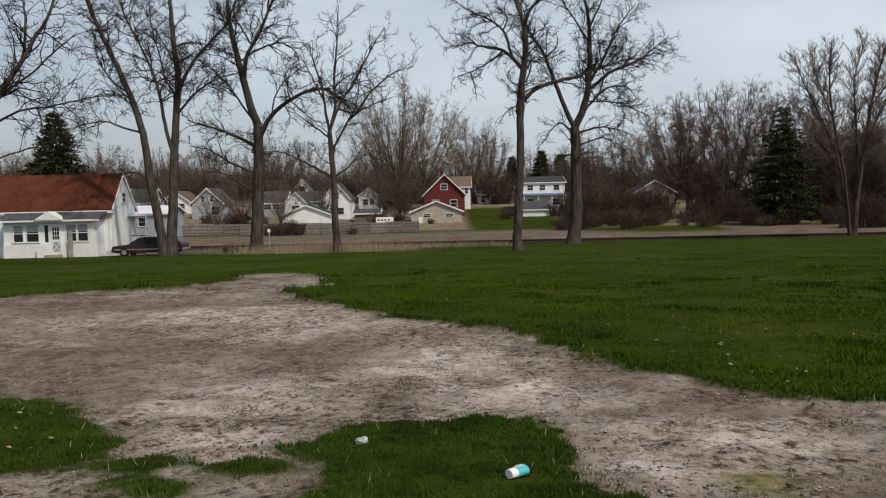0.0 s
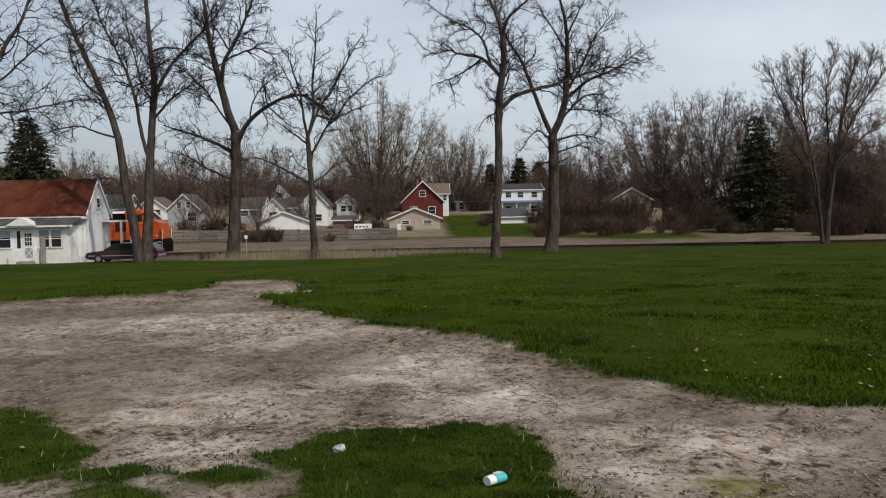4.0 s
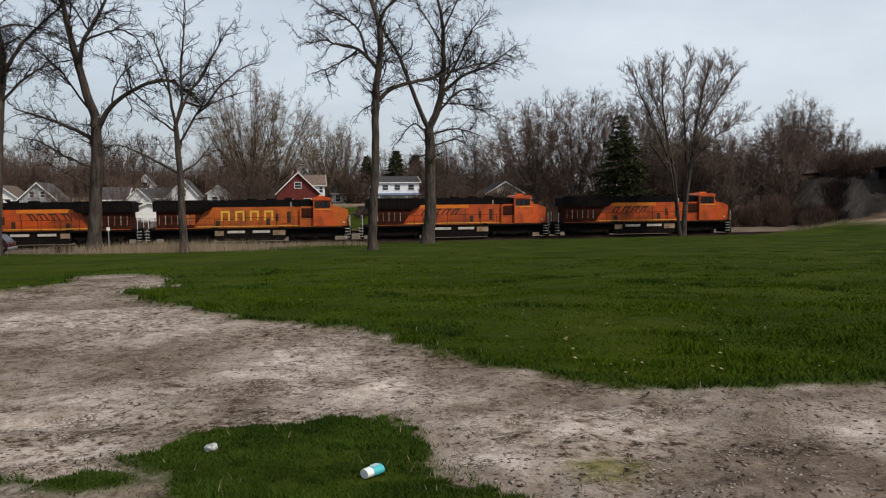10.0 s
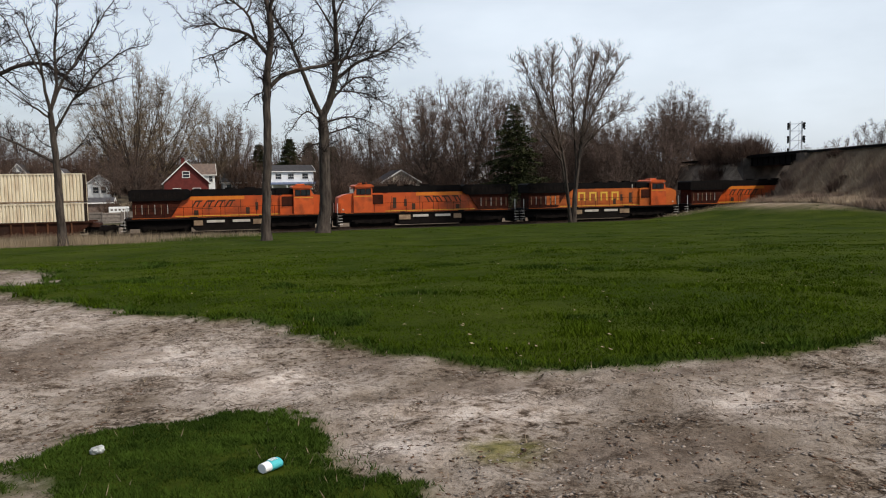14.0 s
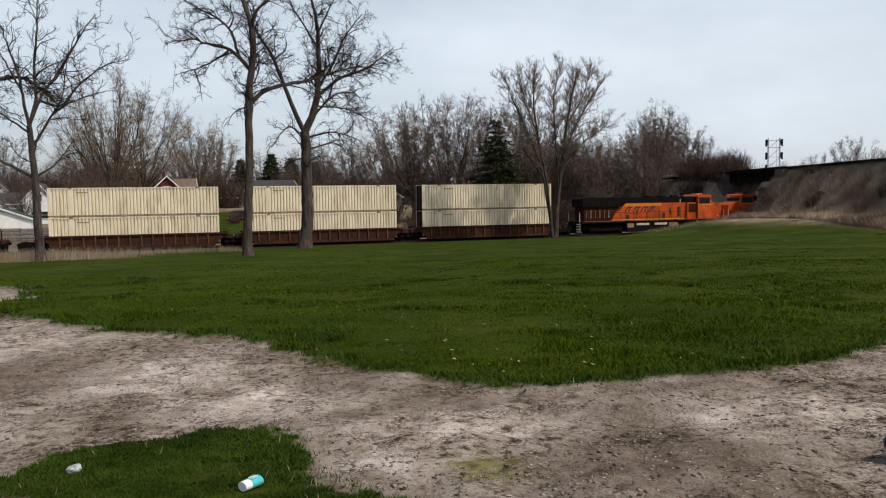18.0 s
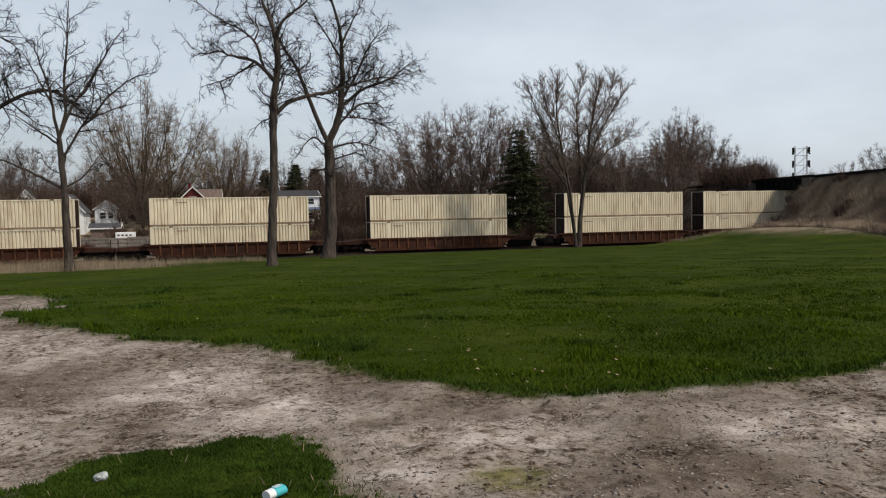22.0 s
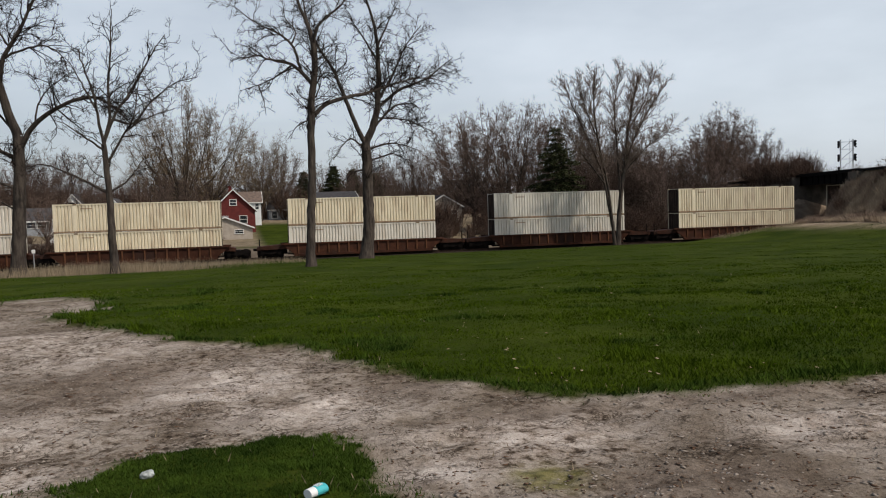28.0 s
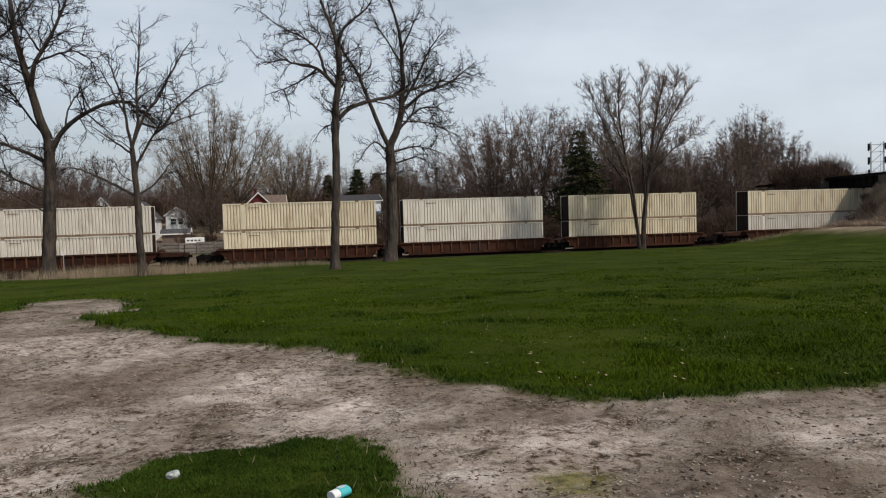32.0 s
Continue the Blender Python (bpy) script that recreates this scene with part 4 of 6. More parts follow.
class BareTree:
    """A leafless tree whose main limbs are given; branches and twigs grow on them."""

    def __init__(self, x, y, seed, label, density=(3.0, 2.5, 1.9), spread=0.9, up=0.03, fine=3.2, twig=None, start=5.5, cap=7.0, crook=0.34, twig_length=0.6):
        self.x, self.y, self.rng, self.density = x, y, np.random.default_rng(seed), density
        self.e = empty("tree", pose(x, y, 0), label, "tree", "bare trees on the lawn")
        self.tubes, self.first, self.fine = [Tubes(), Tubes(), Tubes()], True, Slivers()
        self.known, self.form = [], (spread, up, fine, twig or TWIG, start, cap, crook, twig_length)

    def limb(self, r0, r1, *xz):
        x, z = np.array(xz[0::2]), np.array(xz[1::2])
        n = len(x)
        reach = np.concatenate([[0], np.cumsum(np.hypot(np.diff(x), np.diff(z)))])
        lean = 0.0 if self.first else self.rng.uniform(-0.32, 0.32)
        start = 0.0
        if self.first:
            z[0] = ground_at(self.x, self.y) - 0.25
        else:
            k = min(self.known, key=lambda q: (q[0] - x[0]) ** 2 + (q[1] - z[0]) ** 2)
            start = k[2]
            if z[0] > ground_at(self.x, self.y) + 1.0:
                x[0], z[0] = k[0], k[1]
            else:
                z[0] = ground_at(self.x + x[0], self.y) - 0.3
        y = start + lean * reach
        P = smooth_line(np.stack([x, y, z], 1), 4 * n)
        P[1:-1] += self.rng.normal(size=(len(P) - 2, 3)) * 0.02
        self.known += [(a, c, b) for a, b, c in P]
        far = (self.y + P[:, 1:2]) / self.y            # limbs that lean away reach further
        P = np.concatenate([(P[:, :1] + self.x) * far - self.x, P[:, 1:2], (P[:, 2:] - EYE) * far + EYE], 1)
        r = np.linspace(r0, r1, len(P))
        if self.first or z[0] < ground_at(self.x, self.y) + 0.6:
            r[:3] *= (1.45, 1.2, 1.07)
        one = Tubes()
        one.add(P, r, 10 if r0 > 0.19 else 6)
        one.object("trunk" if self.first else "limb", BARK, self.e, "ridged grey-brown trunk" if self.first else "")
        h = P[:, 2] > ground_at(self.x, self.y) + self.form[4]
        if h.sum() > 3:
            sprout(self.rng, P[h], r[h], 0, self.tubes, self.density, self.form[1], self.form[0], floor_r=0.013, length=min(self.form[5], reach[-1]), fine=(self.fine, self.form[2], self.form[7], 0.0085), crook=self.form[6])
        self.first = False

    def finish(self):
        for t, name in zip(self.tubes[1:], ("branchwork", "crown")):
            if t.n:
                tagged(t.object(name, self.form[3], self.e), kind="stuff")
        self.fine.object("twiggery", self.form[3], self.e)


big_tree = BareTree(-20.5, 56.6, 11, "tall bare twin-stemmed tree on the grass beside the parked car")
big_tree.limb(0.36, 0.100, 0.0, -1.6, -0.4, 0.8, -0.9, 3.7, -1.2, 7.0, -1.8, 9.1, -2.7, 11.5, -3.8, 13.9, -4.9, 16.6, -5.4, 18.8)
big_tree.limb(0.40, 0.100, 0.4, -1.6, 0.7, 1.6, 0.9, 4.9, 1.2, 8.2, 1.5, 10.6, 1.3, 13.0, 1.2, 15.1, 1.1, 17.1, 1.0, 19.5)
big_tree.limb(0.16, 0.042, 0.9, 5.3, 0.4, 7.4, 0.1, 9.8, -0.5, 11.9, -1.6, 14.3, -2.5, 16.3, -3.0, 18.3)
big_tree.limb(0.16, 0.035, 1.4, 10.3, 2.6, 12.2, 4.1, 13.8, 5.6, 15.2, 6.7, 16.7)
big_tree.limb(0.11, 0.035, 1.2, 8.4, 2.5, 9.8, 3.9, 10.8, 5.6, 11.3)
big_tree.limb(0.09, 0.021, -1.2, 6.8, -2.5, 7.5, -4.1, 8.1, -6.1, 7.7, -6.8, 7.3)
big_tree.limb(0.08, 0.021, -0.7, 3.5, -1.6, 4.2, -2.9, 4.3, -3.9, 3.9)
big_tree.limb(0.09, 0.021, 1.2, 9.4, 0.5, 11.0, 0.2, 12.7, -0.3, 14.7, -0.4, 16.7)
big_tree.limb(0.08, 0.021, -2.1, 9.9, -3.2, 10.7, -4.3, 12.3, -4.6, 14.8)
big_tree.limb(0.08, 0.021, 1.3, 13.0, 2.2, 13.6, 3.9, 13.4, 5.1, 12.9)
big_tree.finish()
big_tree = BareTree(-14.4, 59.0, 12, "tall bare tree with heavy spreading limbs at the lawn edge")
big_tree.limb(0.50, 0.340, 0.0, -1.9, 0.2, 0.6, 0.4, 3.6, 0.5, 5.7, 0.5, 7.7)
big_tree.limb(0.32, 0.080, 0.5, 7.5, 0.0, 9.2, -0.5, 11.3, -0.9, 13.0, -1.3, 15.1, -1.5, 17.2, -1.8, 19.7)
big_tree.limb(0.19, 0.049, -0.4, 11.3, -0.2, 13.0, 0.9, 14.8, 1.8, 16.7, 2.7, 19.2)
big_tree.limb(0.20, 0.049, 0.7, 6.8, 1.5, 8.5, 2.8, 9.5, 4.1, 10.2, 5.6, 10.5, 6.9, 9.6, 7.9, 8.5)
big_tree.limb(0.16, 0.042, 0.4, 6.0, -0.9, 6.8, -2.4, 7.5, -4.1, 8.0, -4.9, 8.3)
big_tree.limb(0.10, 0.028, 0.3, 3.8, -0.8, 4.5, -2.1, 5.2, -3.3, 6.0, -4.8, 6.3)
big_tree.limb(0.08, 0.021, 0.2, 2.3, -1.3, 3.6, -2.9, 4.5)
big_tree.limb(0.09, 0.028, 0.3, 7.5, -0.6, 9.2, -1.6, 10.9, -3.0, 12.2, -5.3, 13.8)
big_tree.limb(0.09, 0.021, -0.2, 13.0, 1.3, 13.7, 2.6, 14.0, 3.6, 13.3, 4.0, 11.8)
big_tree.limb(0.08, 0.021, -0.2, 14.0, -1.0, 15.9, -1.3, 18.0)
big_tree.limb(0.08, 0.021, 1.5, 8.5, 1.8, 9.8, 2.4, 10.8, 3.8, 12.0)
big_tree.finish()
big_tree = BareTree(-7.7, 55.8, 13, "slender bare tree with a thin crooked crown among dry reeds", (1.7, 1.7, 1.3), 0.85, 0.05, 2.0)
big_tree.limb(0.29, 0.170, 0.0, -1.8, -0.1, 1.3, -0.1, 3.4, -0.2, 5.0, -0.3, 6.8)
big_tree.limb(0.12, 0.035, -0.3, 6.8, -0.6, 8.6, -0.7, 9.8, -1.4, 12.3, -1.6, 13.1)
big_tree.limb(0.13, 0.028, -0.2, 6.6, 0.2, 8.6, 0.1, 10.6, 0.4, 12.6, 0.5, 14.8, 0.6, 15.8)
big_tree.limb(0.12, 0.028, -0.0, 7.2, 0.5, 8.8, 1.7, 10.6, 2.6, 12.2, 3.4, 13.6, 3.9, 14.2)
big_tree.limb(0.10, 0.021, -0.2, 5.3, 0.6, 6.8, 1.7, 8.6, 2.0, 10.6, 2.2, 11.8)
big_tree.limb(0.08, 0.021, 1.0, 7.6, 2.1, 8.4, 3.3, 8.9, 4.3, 9.2)
big_tree.limb(0.09, 0.021, 0.4, 8.6, 1.6, 8.0, 2.7, 9.6, 4.2, 10.9, 5.9, 11.4)
big_tree.limb(0.12, 0.028, -0.1, 3.5, -1.3, 4.2, -2.7, 5.0, -4.1, 5.6, -4.9, 5.3)
big_tree.limb(0.08, 0.021, -0.6, 9.0, -1.4, 10.7, -2.2, 12.3)
big_tree.limb(0.08, 0.021, -0.1, 3.7, 1.1, 4.3, 2.3, 6.0)
big_tree.limb(0.08, 0.014, -0.4, 6.1, -1.6, 7.4, -2.8, 8.3, -3.4, 8.4)
big_tree.finish()
big_tree = BareTree(5.0, 51.4, 14, "tall straight bare tree with one long side limb on the lawn")
big_tree.limb(0.31, 0.200, 0.0, -1.6, 0.1, 1.0, 0.3, 4.0, 0.3, 7.0, 0.5, 9.6, 0.8, 11.5, 0.7, 12.9)
big_tree.limb(0.17, 0.049, 0.7, 12.9, 0.4, 14.1, -0.1, 15.2, -0.6, 16.8)
big_tree.limb(0.12, 0.035, 0.7, 12.9, 1.0, 14.1, 1.8, 14.8, 2.7, 15.5, 3.3, 16.6)
big_tree.limb(0.17, 0.035, 0.4, 8.1, 1.2, 8.9, 2.6, 9.4, 4.1, 9.7, 5.6, 10.2, 7.1, 10.7, 8.7, 10.8)
big_tree.limb(0.14, 0.028, 0.5, 10.0, -0.0, 10.9, -0.8, 11.6, -1.9, 11.7, -3.0, 12.1, -4.1, 11.7)
big_tree.limb(0.10, 0.021, -0.1, 11.0, -0.5, 12.5, -1.1, 13.3, -2.9, 14.1, -4.1, 15.0)
big_tree.limb(0.07, 0.014, -0.8, 11.5, -1.9, 10.6, -3.0, 10.1, -4.2, 9.7)
big_tree.limb(0.06, 0.014, -0.7, 12.7, -0.3, 13.6, -1.1, 14.5, -1.2, 15.6)
big_tree.limb(0.05, 0.014, 0.4, 7.7, -0.5, 7.6, -1.2, 6.6)
big_tree.limb(0.05, 0.014, -3.0, 10.1, -2.6, 9.1, -2.5, 8.2)
big_tree.finish()
big_tree = BareTree(11.2, 65.8, 15, "broad bare tree with a thick forked trunk and dense twigs")
big_tree.limb(0.55, 0.400, 0.0, -2.5, 0.3, 0.7, 0.3, 4.6, 0.3, 7.0, 0.2, 7.7)
big_tree.limb(0.21, 0.049, 0.2, 7.5, -0.6, 9.4, -1.5, 11.8, -2.4, 14.2, -3.6, 15.9, -4.3, 17.8, -4.7, 19.9)
big_tree.limb(0.33, 0.070, 0.4, 7.5, 0.9, 8.9, 1.4, 10.8, 1.6, 13.2, 1.6, 16.0, 1.3, 18.1, 0.6, 20.3)
big_tree.limb(0.16, 0.028, 1.2, 11.0, 3.4, 12.4, 5.8, 13.2, 8.3, 15.2)
big_tree.limb(0.14, 0.028, 1.4, 11.5, 2.9, 13.6, 3.9, 16.0, 5.5, 17.9)
big_tree.limb(0.12, 0.021, 0.9, 9.1, 2.9, 11.0, 4.8, 11.2, 5.5, 10.0)
big_tree.limb(0.10, 0.021, 0.4, 7.2, 2.8, 7.8, 5.3, 6.9)
big_tree.limb(0.09, 0.021, 0.4, 6.1, 2.8, 6.9, 4.3, 5.8)
big_tree.limb(0.09, 0.021, 0.2, 5.8, -1.0, 5.2, -1.9, 4.4)
big_tree.limb(0.09, 0.021, 0.1, 7.0, -1.0, 8.2, -1.8, 7.5, -2.6, 6.3)
big_tree.limb(0.10, 0.021, 1.6, 14.5, 0.2, 17.0, -1.1, 18.9)
big_tree.limb(0.10, 0.021, 1.6, 15.9, 2.5, 17.9, 3.6, 20.0)
big_tree.limb(0.08, 0.021, 1.2, 9.8, 3.8, 9.8, 6.7, 8.5)
big_tree.finish()
big_tree = BareTree(41.3, 77.0, 16, "bare multi-stemmed fan-shaped tree beside the railway line", (4.4, 3.4, 2.4), 0.66, 0.085, 2.6, TWIG_BROWN, 3.0, 6.4, 0.21, 0.5)
big_tree.limb(0.30, 0.070, 0.0, -2.8, 0.2, 0.5, 0.9, 5.5, 1.5, 9.9, 2.3, 13.7, 2.9, 15.9)
big_tree.limb(0.19, 0.042, -0.3, -2.7, -1.0, 3.6, -2.0, 8.0, -2.6, 11.7, -2.4, 16.3)
big_tree.limb(0.16, 0.035, 0.2, -0.2, 0.9, 6.1, 3.0, 10.5, 5.1, 13.7, 6.5, 15.2)
big_tree.limb(0.14, 0.035, -0.5, -1.4, -1.7, 5.5, -3.7, 9.8, -5.3, 12.9, -6.1, 15.2)
big_tree.limb(0.13, 0.028, 0.2, 2.4, 0.1, 8.6, -0.2, 13.0, 1.0, 16.7)
big_tree.limb(0.09, 0.021, 0.9, 5.5, 3.6, 8.0, 7.3, 10.5)
big_tree.limb(0.09, 0.021, -1.5, 4.2, -4.1, 7.4, -6.4, 10.7)
big_tree.limb(0.09, 0.021, 1.5, 9.9, 3.7, 13.1, 4.8, 16.9)
big_tree.limb(0.09, 0.021, -2.1, 8.6, -3.6, 12.3, -4.3, 15.3)
big_tree.finish()
big_tree = BareTree(-26.8, 42.0, 17, "large bare tree with long reaching limbs on the lawn", (2.2, 2.0, 1.6), 0.9, 0.03, 2.4)
big_tree.limb(0.50, 0.250, 0.0, -1.4, 0.2, 0.7, 0.6, 2.8, 1.0, 5.2)
big_tree.limb(0.20, 0.049, 1.0, 5.2, 2.3, 7.3, 4.3, 9.6, 5.0, 10.9, 5.7, 11.7, 6.3, 13.1, 6.6, 14.4)
big_tree.limb(0.11, 0.028, 1.3, 5.8, 3.0, 7.9, 4.5, 8.8, 6.1, 10.2, 7.3, 11.1)
big_tree.limb(0.09, 0.021, 0.8, 4.3, 2.6, 6.4, 4.1, 7.1, 5.9, 7.3, 8.7, 7.8)
big_tree.limb(0.09, 0.021, 4.3, 9.6, 4.6, 11.2, 4.6, 12.6, 4.2, 14.4)
big_tree.limb(0.12, 0.028, 0.8, 5.0, 0.3, 8.9, 0.3, 13.3)
big_tree.limb(0.06, 0.021, 0.9, 3.4, 2.8, 4.6, 4.6, 5.0, 6.8, 5.7)
big_tree.finish()


def wild_tree(seed, height, width, twig, stems=1, low=0.2):
    """A leafless background tree with a dense crown of fine twigs; base at the origin."""
    rng = np.random.default_rng(seed)
    e = empty("tree", Matrix(), "bare brown deciduous tree behind the railway line", "tree", "bare trees behind the railway")
    trunk, wood, fine = Tubes(), Tubes(), Slivers()
    for s in range(stems):
        a = rng.uniform(0, 6.28)
        bx, by = (math.cos(a) * 0.6, math.sin(a) * 0.6) if stems > 1 else (0, 0)
        fork = height * rng.uniform(low * 0.7, low * 1.2)
        r0 = height * 0.009 / math.sqrt(stems) + 0.05
        P = smooth_line([(bx, by, -0.6), (bx * 1.3, by * 1.3, fork * 0.5), (bx * 2, by * 2, fork)], 6)
        trunk.add(P, np.linspace(r0, r0 * 0.75, 6), 7)
        n = 24 if stems == 1 else 11
        for k in range(n):
            b = a + (k / n) * 6.28 * 2.4 + rng.uniform(-0.4, 0.4)
            q = math.sqrt((k + 0.5) / n)
            out = width * 0.46 * q
            top_z = fork + (height - fork) * (0.3 + 0.7 * math.sqrt(1 - 0.93 * q * q)) * rng.uniform(0.88, 0.99)
            Q = smooth_line([P[-1] - (0, 0, rng.uniform(0, fork * 0.3)), P[-1] + (math.cos(b) * out * 0.6, math.sin(b) * out * 0.6, (top_z - fork) * 0.42), (P[-1][0] + math.cos(b) * out, P[-1][1] + math.sin(b) * out, top_z)], 9)
            Q[1:] += rng.normal(size=(8, 3)) * 0.14
            wood.add(Q, 0.015 + r0 * (0.5 - 0.2 * q) * np.linspace(1, 0, 9) ** 1.3, 4)
            for _ in range(14):
                u = rng.uniform(0.18, 0.98)
                i = int(u * 8)
                t = Q[min(i + 1, 8)] - Q[i]
                t /= np.linalg.norm(t) + 1e-9
                rad = Q[i] - np.array([0, 0, fork + (height - fork) * 0.25])
                d = t * 0.5 + rng.normal(size=3) * 0.42 + rad / (np.linalg.norm(rad) + 1e-9) * 0.5 + (0, 0, 0.12)
                d /= np.linalg.norm(d)
                ln = height * rng.uniform(0.09, 0.17) * (1.25 - 0.65 * u)
                B = smooth_line([Q[i], Q[i] + d * ln * 0.5 + rng.normal(size=3) * 0.12, Q[i] + d * ln + (0, 0, ln * 0.15)], 4)
                wood.add(B, (0.032, 0.024, 0.016, 0.009), 3)
                for _ in range(5):
                    j = rng.integers(0, 4)
                    dd = d * 0.5 + rng.normal(size=3) * 0.6 + (0, 0, 0.15)
                    dd *= height * rng.uniform(0.025, 0.06) / np.linalg.norm(dd)
                    fine.spray(rng, np.array([B[j], B[j] + dd * 0.5, B[j] + dd]), 12, height * 0.038, 0.013, 0.6, 0.15)
    trunk.object("trunk", BARK_FAR, e)
    tagged(wood.object("branchwork", BARK_FAR, e), kind="stuff")
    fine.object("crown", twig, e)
    return e


def conifer(seed, height, width, label, power=0.85, ragged=0.25):
    """A dark evergreen of drooping whorled boughs made of many small needle sprays."""
    rng = np.random.default_rng(seed)
    e = empty("conifer", Matrix(), label, "tree", "evergreens")
    t = Tubes()
    t.add(smooth_line([(0, 0, -0.5), (0.1, 0, height * 0.5), (0, 0, height)], 8), np.linspace(height * 0.016, 0.03, 8), 7)
    t.object("trunk", BARK_FAR, e)
    b = Tubes()
    V, F, n = [], [], 0
    z = height * 0.08
    while z < height * 0.985:
        k = (1 - z / height)
        reach = width * 0.5 * (k ** power) * rng.uniform(1 - ragged, 1 + 0.4 * ragged) + 0.15
        m = int(6 + 7 * k)
        for i in range(m):
            a = 6.283 * (i + rng.uniform(0, 1)) / m
            rr = reach * rng.uniform(1 - ragged, 1.1)
            tip = np.array([math.cos(a) * rr, math.sin(a) * rr, z + rng.uniform(-0.16, 0.10) * rr])
            base = np.array([0, 0, z])
            midp = (base + tip) / 2 + (0, 0, 0.08 * rr)
            line = smooth_line([base, midp, tip], 5)
            b.add(line, np.linspace(0.05, 0.015, 5), 3)
            for _ in range(int(20 + 24 * rr)):
                u = rng.uniform(0.15, 1.0)
                p = line[0] * (1 - u) + line[-1] * u + (0, 0, 0.08 * rr * math.sin(u * 3.14)) + rng.normal(size=3) * (0.22, 0.22, 0.10)
                d = (tip - base) / (np.linalg.norm(tip - base) + 1e-9) + rng.normal(size=3) * (0.7, 0.7, 0.35)
                d /= np.linalg.norm(d)
                w = np.cross(d, (0, 0, 1.0) + rng.normal(size=3) * 0.6)
                w /= np.linalg.norm(w) + 1e-9
                ln, wd = rng.uniform(0.35, 0.8), rng.uniform(0.05, 0.12)
                V += [p - w * wd * 0.4, p + d * ln * 0.5 - w * wd, p + d * ln, p + d * ln * 0.5 + w * wd]
                F.append((n, n + 1, n + 2, n + 3))
                n += 4
        z += height * rng.uniform(0.022, 0.04) * (1 + 1.3 * max(0.0, ragged - 0.2))
    tagged(b.object("branchwork", BARK_FAR, e), kind="stuff")
    ob = tagged(new("crown", fast_mesh("crown", V, F, NEEDLE)), kind="stuff")
    ob.parent = e
    return e


def place(src, first, x, y, turn=0.0, size=1.0, label="", z=None):
    m = pose(x, y, ground_at(x, y) if z is None else z, 0, 0, turn) @ Matrix.Diagonal((size, size, size, 1))
    if first:
        src.matrix_world = m
        ob = src
    else:
        ob = copy_thing(src, pose(x, y, ground_at(x, y) if z is None else z, 0, 0, turn))
        ob.scale = (size, size, size)
    return tagged(ob, label) if label else ob


def make_woods():
    rng = random.Random(5)
    kinds = [wild_tree(31, 20, 18, TWIG_FAR), wild_tree(32, 18, 18, TWIG_FAR, 3, 0.12), wild_tree(33, 22, 22, BUD), wild_tree(34, 15, 15, TWIG_FAR, 2, 0.12), wild_tree(35, 19, 16, TWIG_FAR)]
    seen = set()

    def put(k, x, y, height, label=""):
        base = (20, 18, 22, 15, 19)[k]
        place(kinds[k], k not in seen, x, y, rng.uniform(0, 360), height / base, label)
        seen.add(k)

    # single trees that stand out
    put(2, -9, 163, 31, "tall bare tree with budding yellowish twigs behind the houses")
    put(2, -4, 172, 27)
    put(2, -13, 176, 24)
    put(2, 7, 185, 22)
    put(0, 11, 192, 20)
    # the thicket right of the small house
    for x, y, h in ((45, 141, 23), (50, 136, 26), (54, 133, 24), (58, 131, 22), (47, 158, 24), (62, 128, 20), (33, 165, 15), (40, 168, 17)):
        put(rng.choice((0, 1, 4)), x, y, h)
    # the wood up to the bridge
    for i in range(22):
        x = 63 + i * 1.75 + rng.uniform(-1.2, 1.2)
        y = 118 + rng.uniform(-4, 14)
        put(rng.choice((0, 1, 3, 4)), x, y, float(np.interp(x, [60, 75, 86, 100], [18.0, 17.0, 14.5, 9.0])) * rng.uniform(0.9, 1.04))
    # behind the houses
    for i in range(30):
        x = -135 + i * 9.2 + rng.uniform(-3, 3)
        y = rng.uniform(190, 225)
        put(rng.choice((0, 1, 3, 4)), x, y, rng.uniform(13, 18))
    for i in range(10):
        put(rng.choice((0, 1, 3)), -105 + i * 7 + rng.uniform(-2, 2), rng.uniform(155, 185), rng.uniform(10, 15))
    for x, y, h in ((-27, 128, 9), (-34, 131, 8), (-22, 144, 10), (-13, 160, 13), (-47, 128, 10), (-8, 150, 12), (29, 140, 9), (-36, 122, 8), (-58, 120, 12), (-66, 118, 13), (-75, 110, 14), (27, 175, 12), (33, 170, 12)):
        put(rng.choice((0, 3)), x, y, h)
    for x, y, h in ((231, 210, 23), (222, 214, 17), (241, 206, 18), (126, 130, 12), (131, 131, 11), (121, 128, 9)):
        put(rng.choice((0, 3)), x, y, h)
    c1 = conifer(51, 17.0, 15.5, "dark spruce behind the white house", 0.95, 0.15)
    place(c1, True, -47.3, 95, 0, 1.0)
    c2 = conifer(52, 17.5, 16.0, "dark pine among bare trees beyond the railway", 0.75, 0.42)
    place(c2, True, 51, 115, 0, 1.0)
    c3 = conifer(53, 13, 11, "dark evergreen behind the houses")
    place(c3, True, 25, 192, 20)
    for x, y, s in ((18, 196, 0.9), (31, 200, 0.95), (37, 196, 0.75), (33, 178, 0.85)):
        place(c3, False, x, y, rng.uniform(0, 360), s)


make_woods()


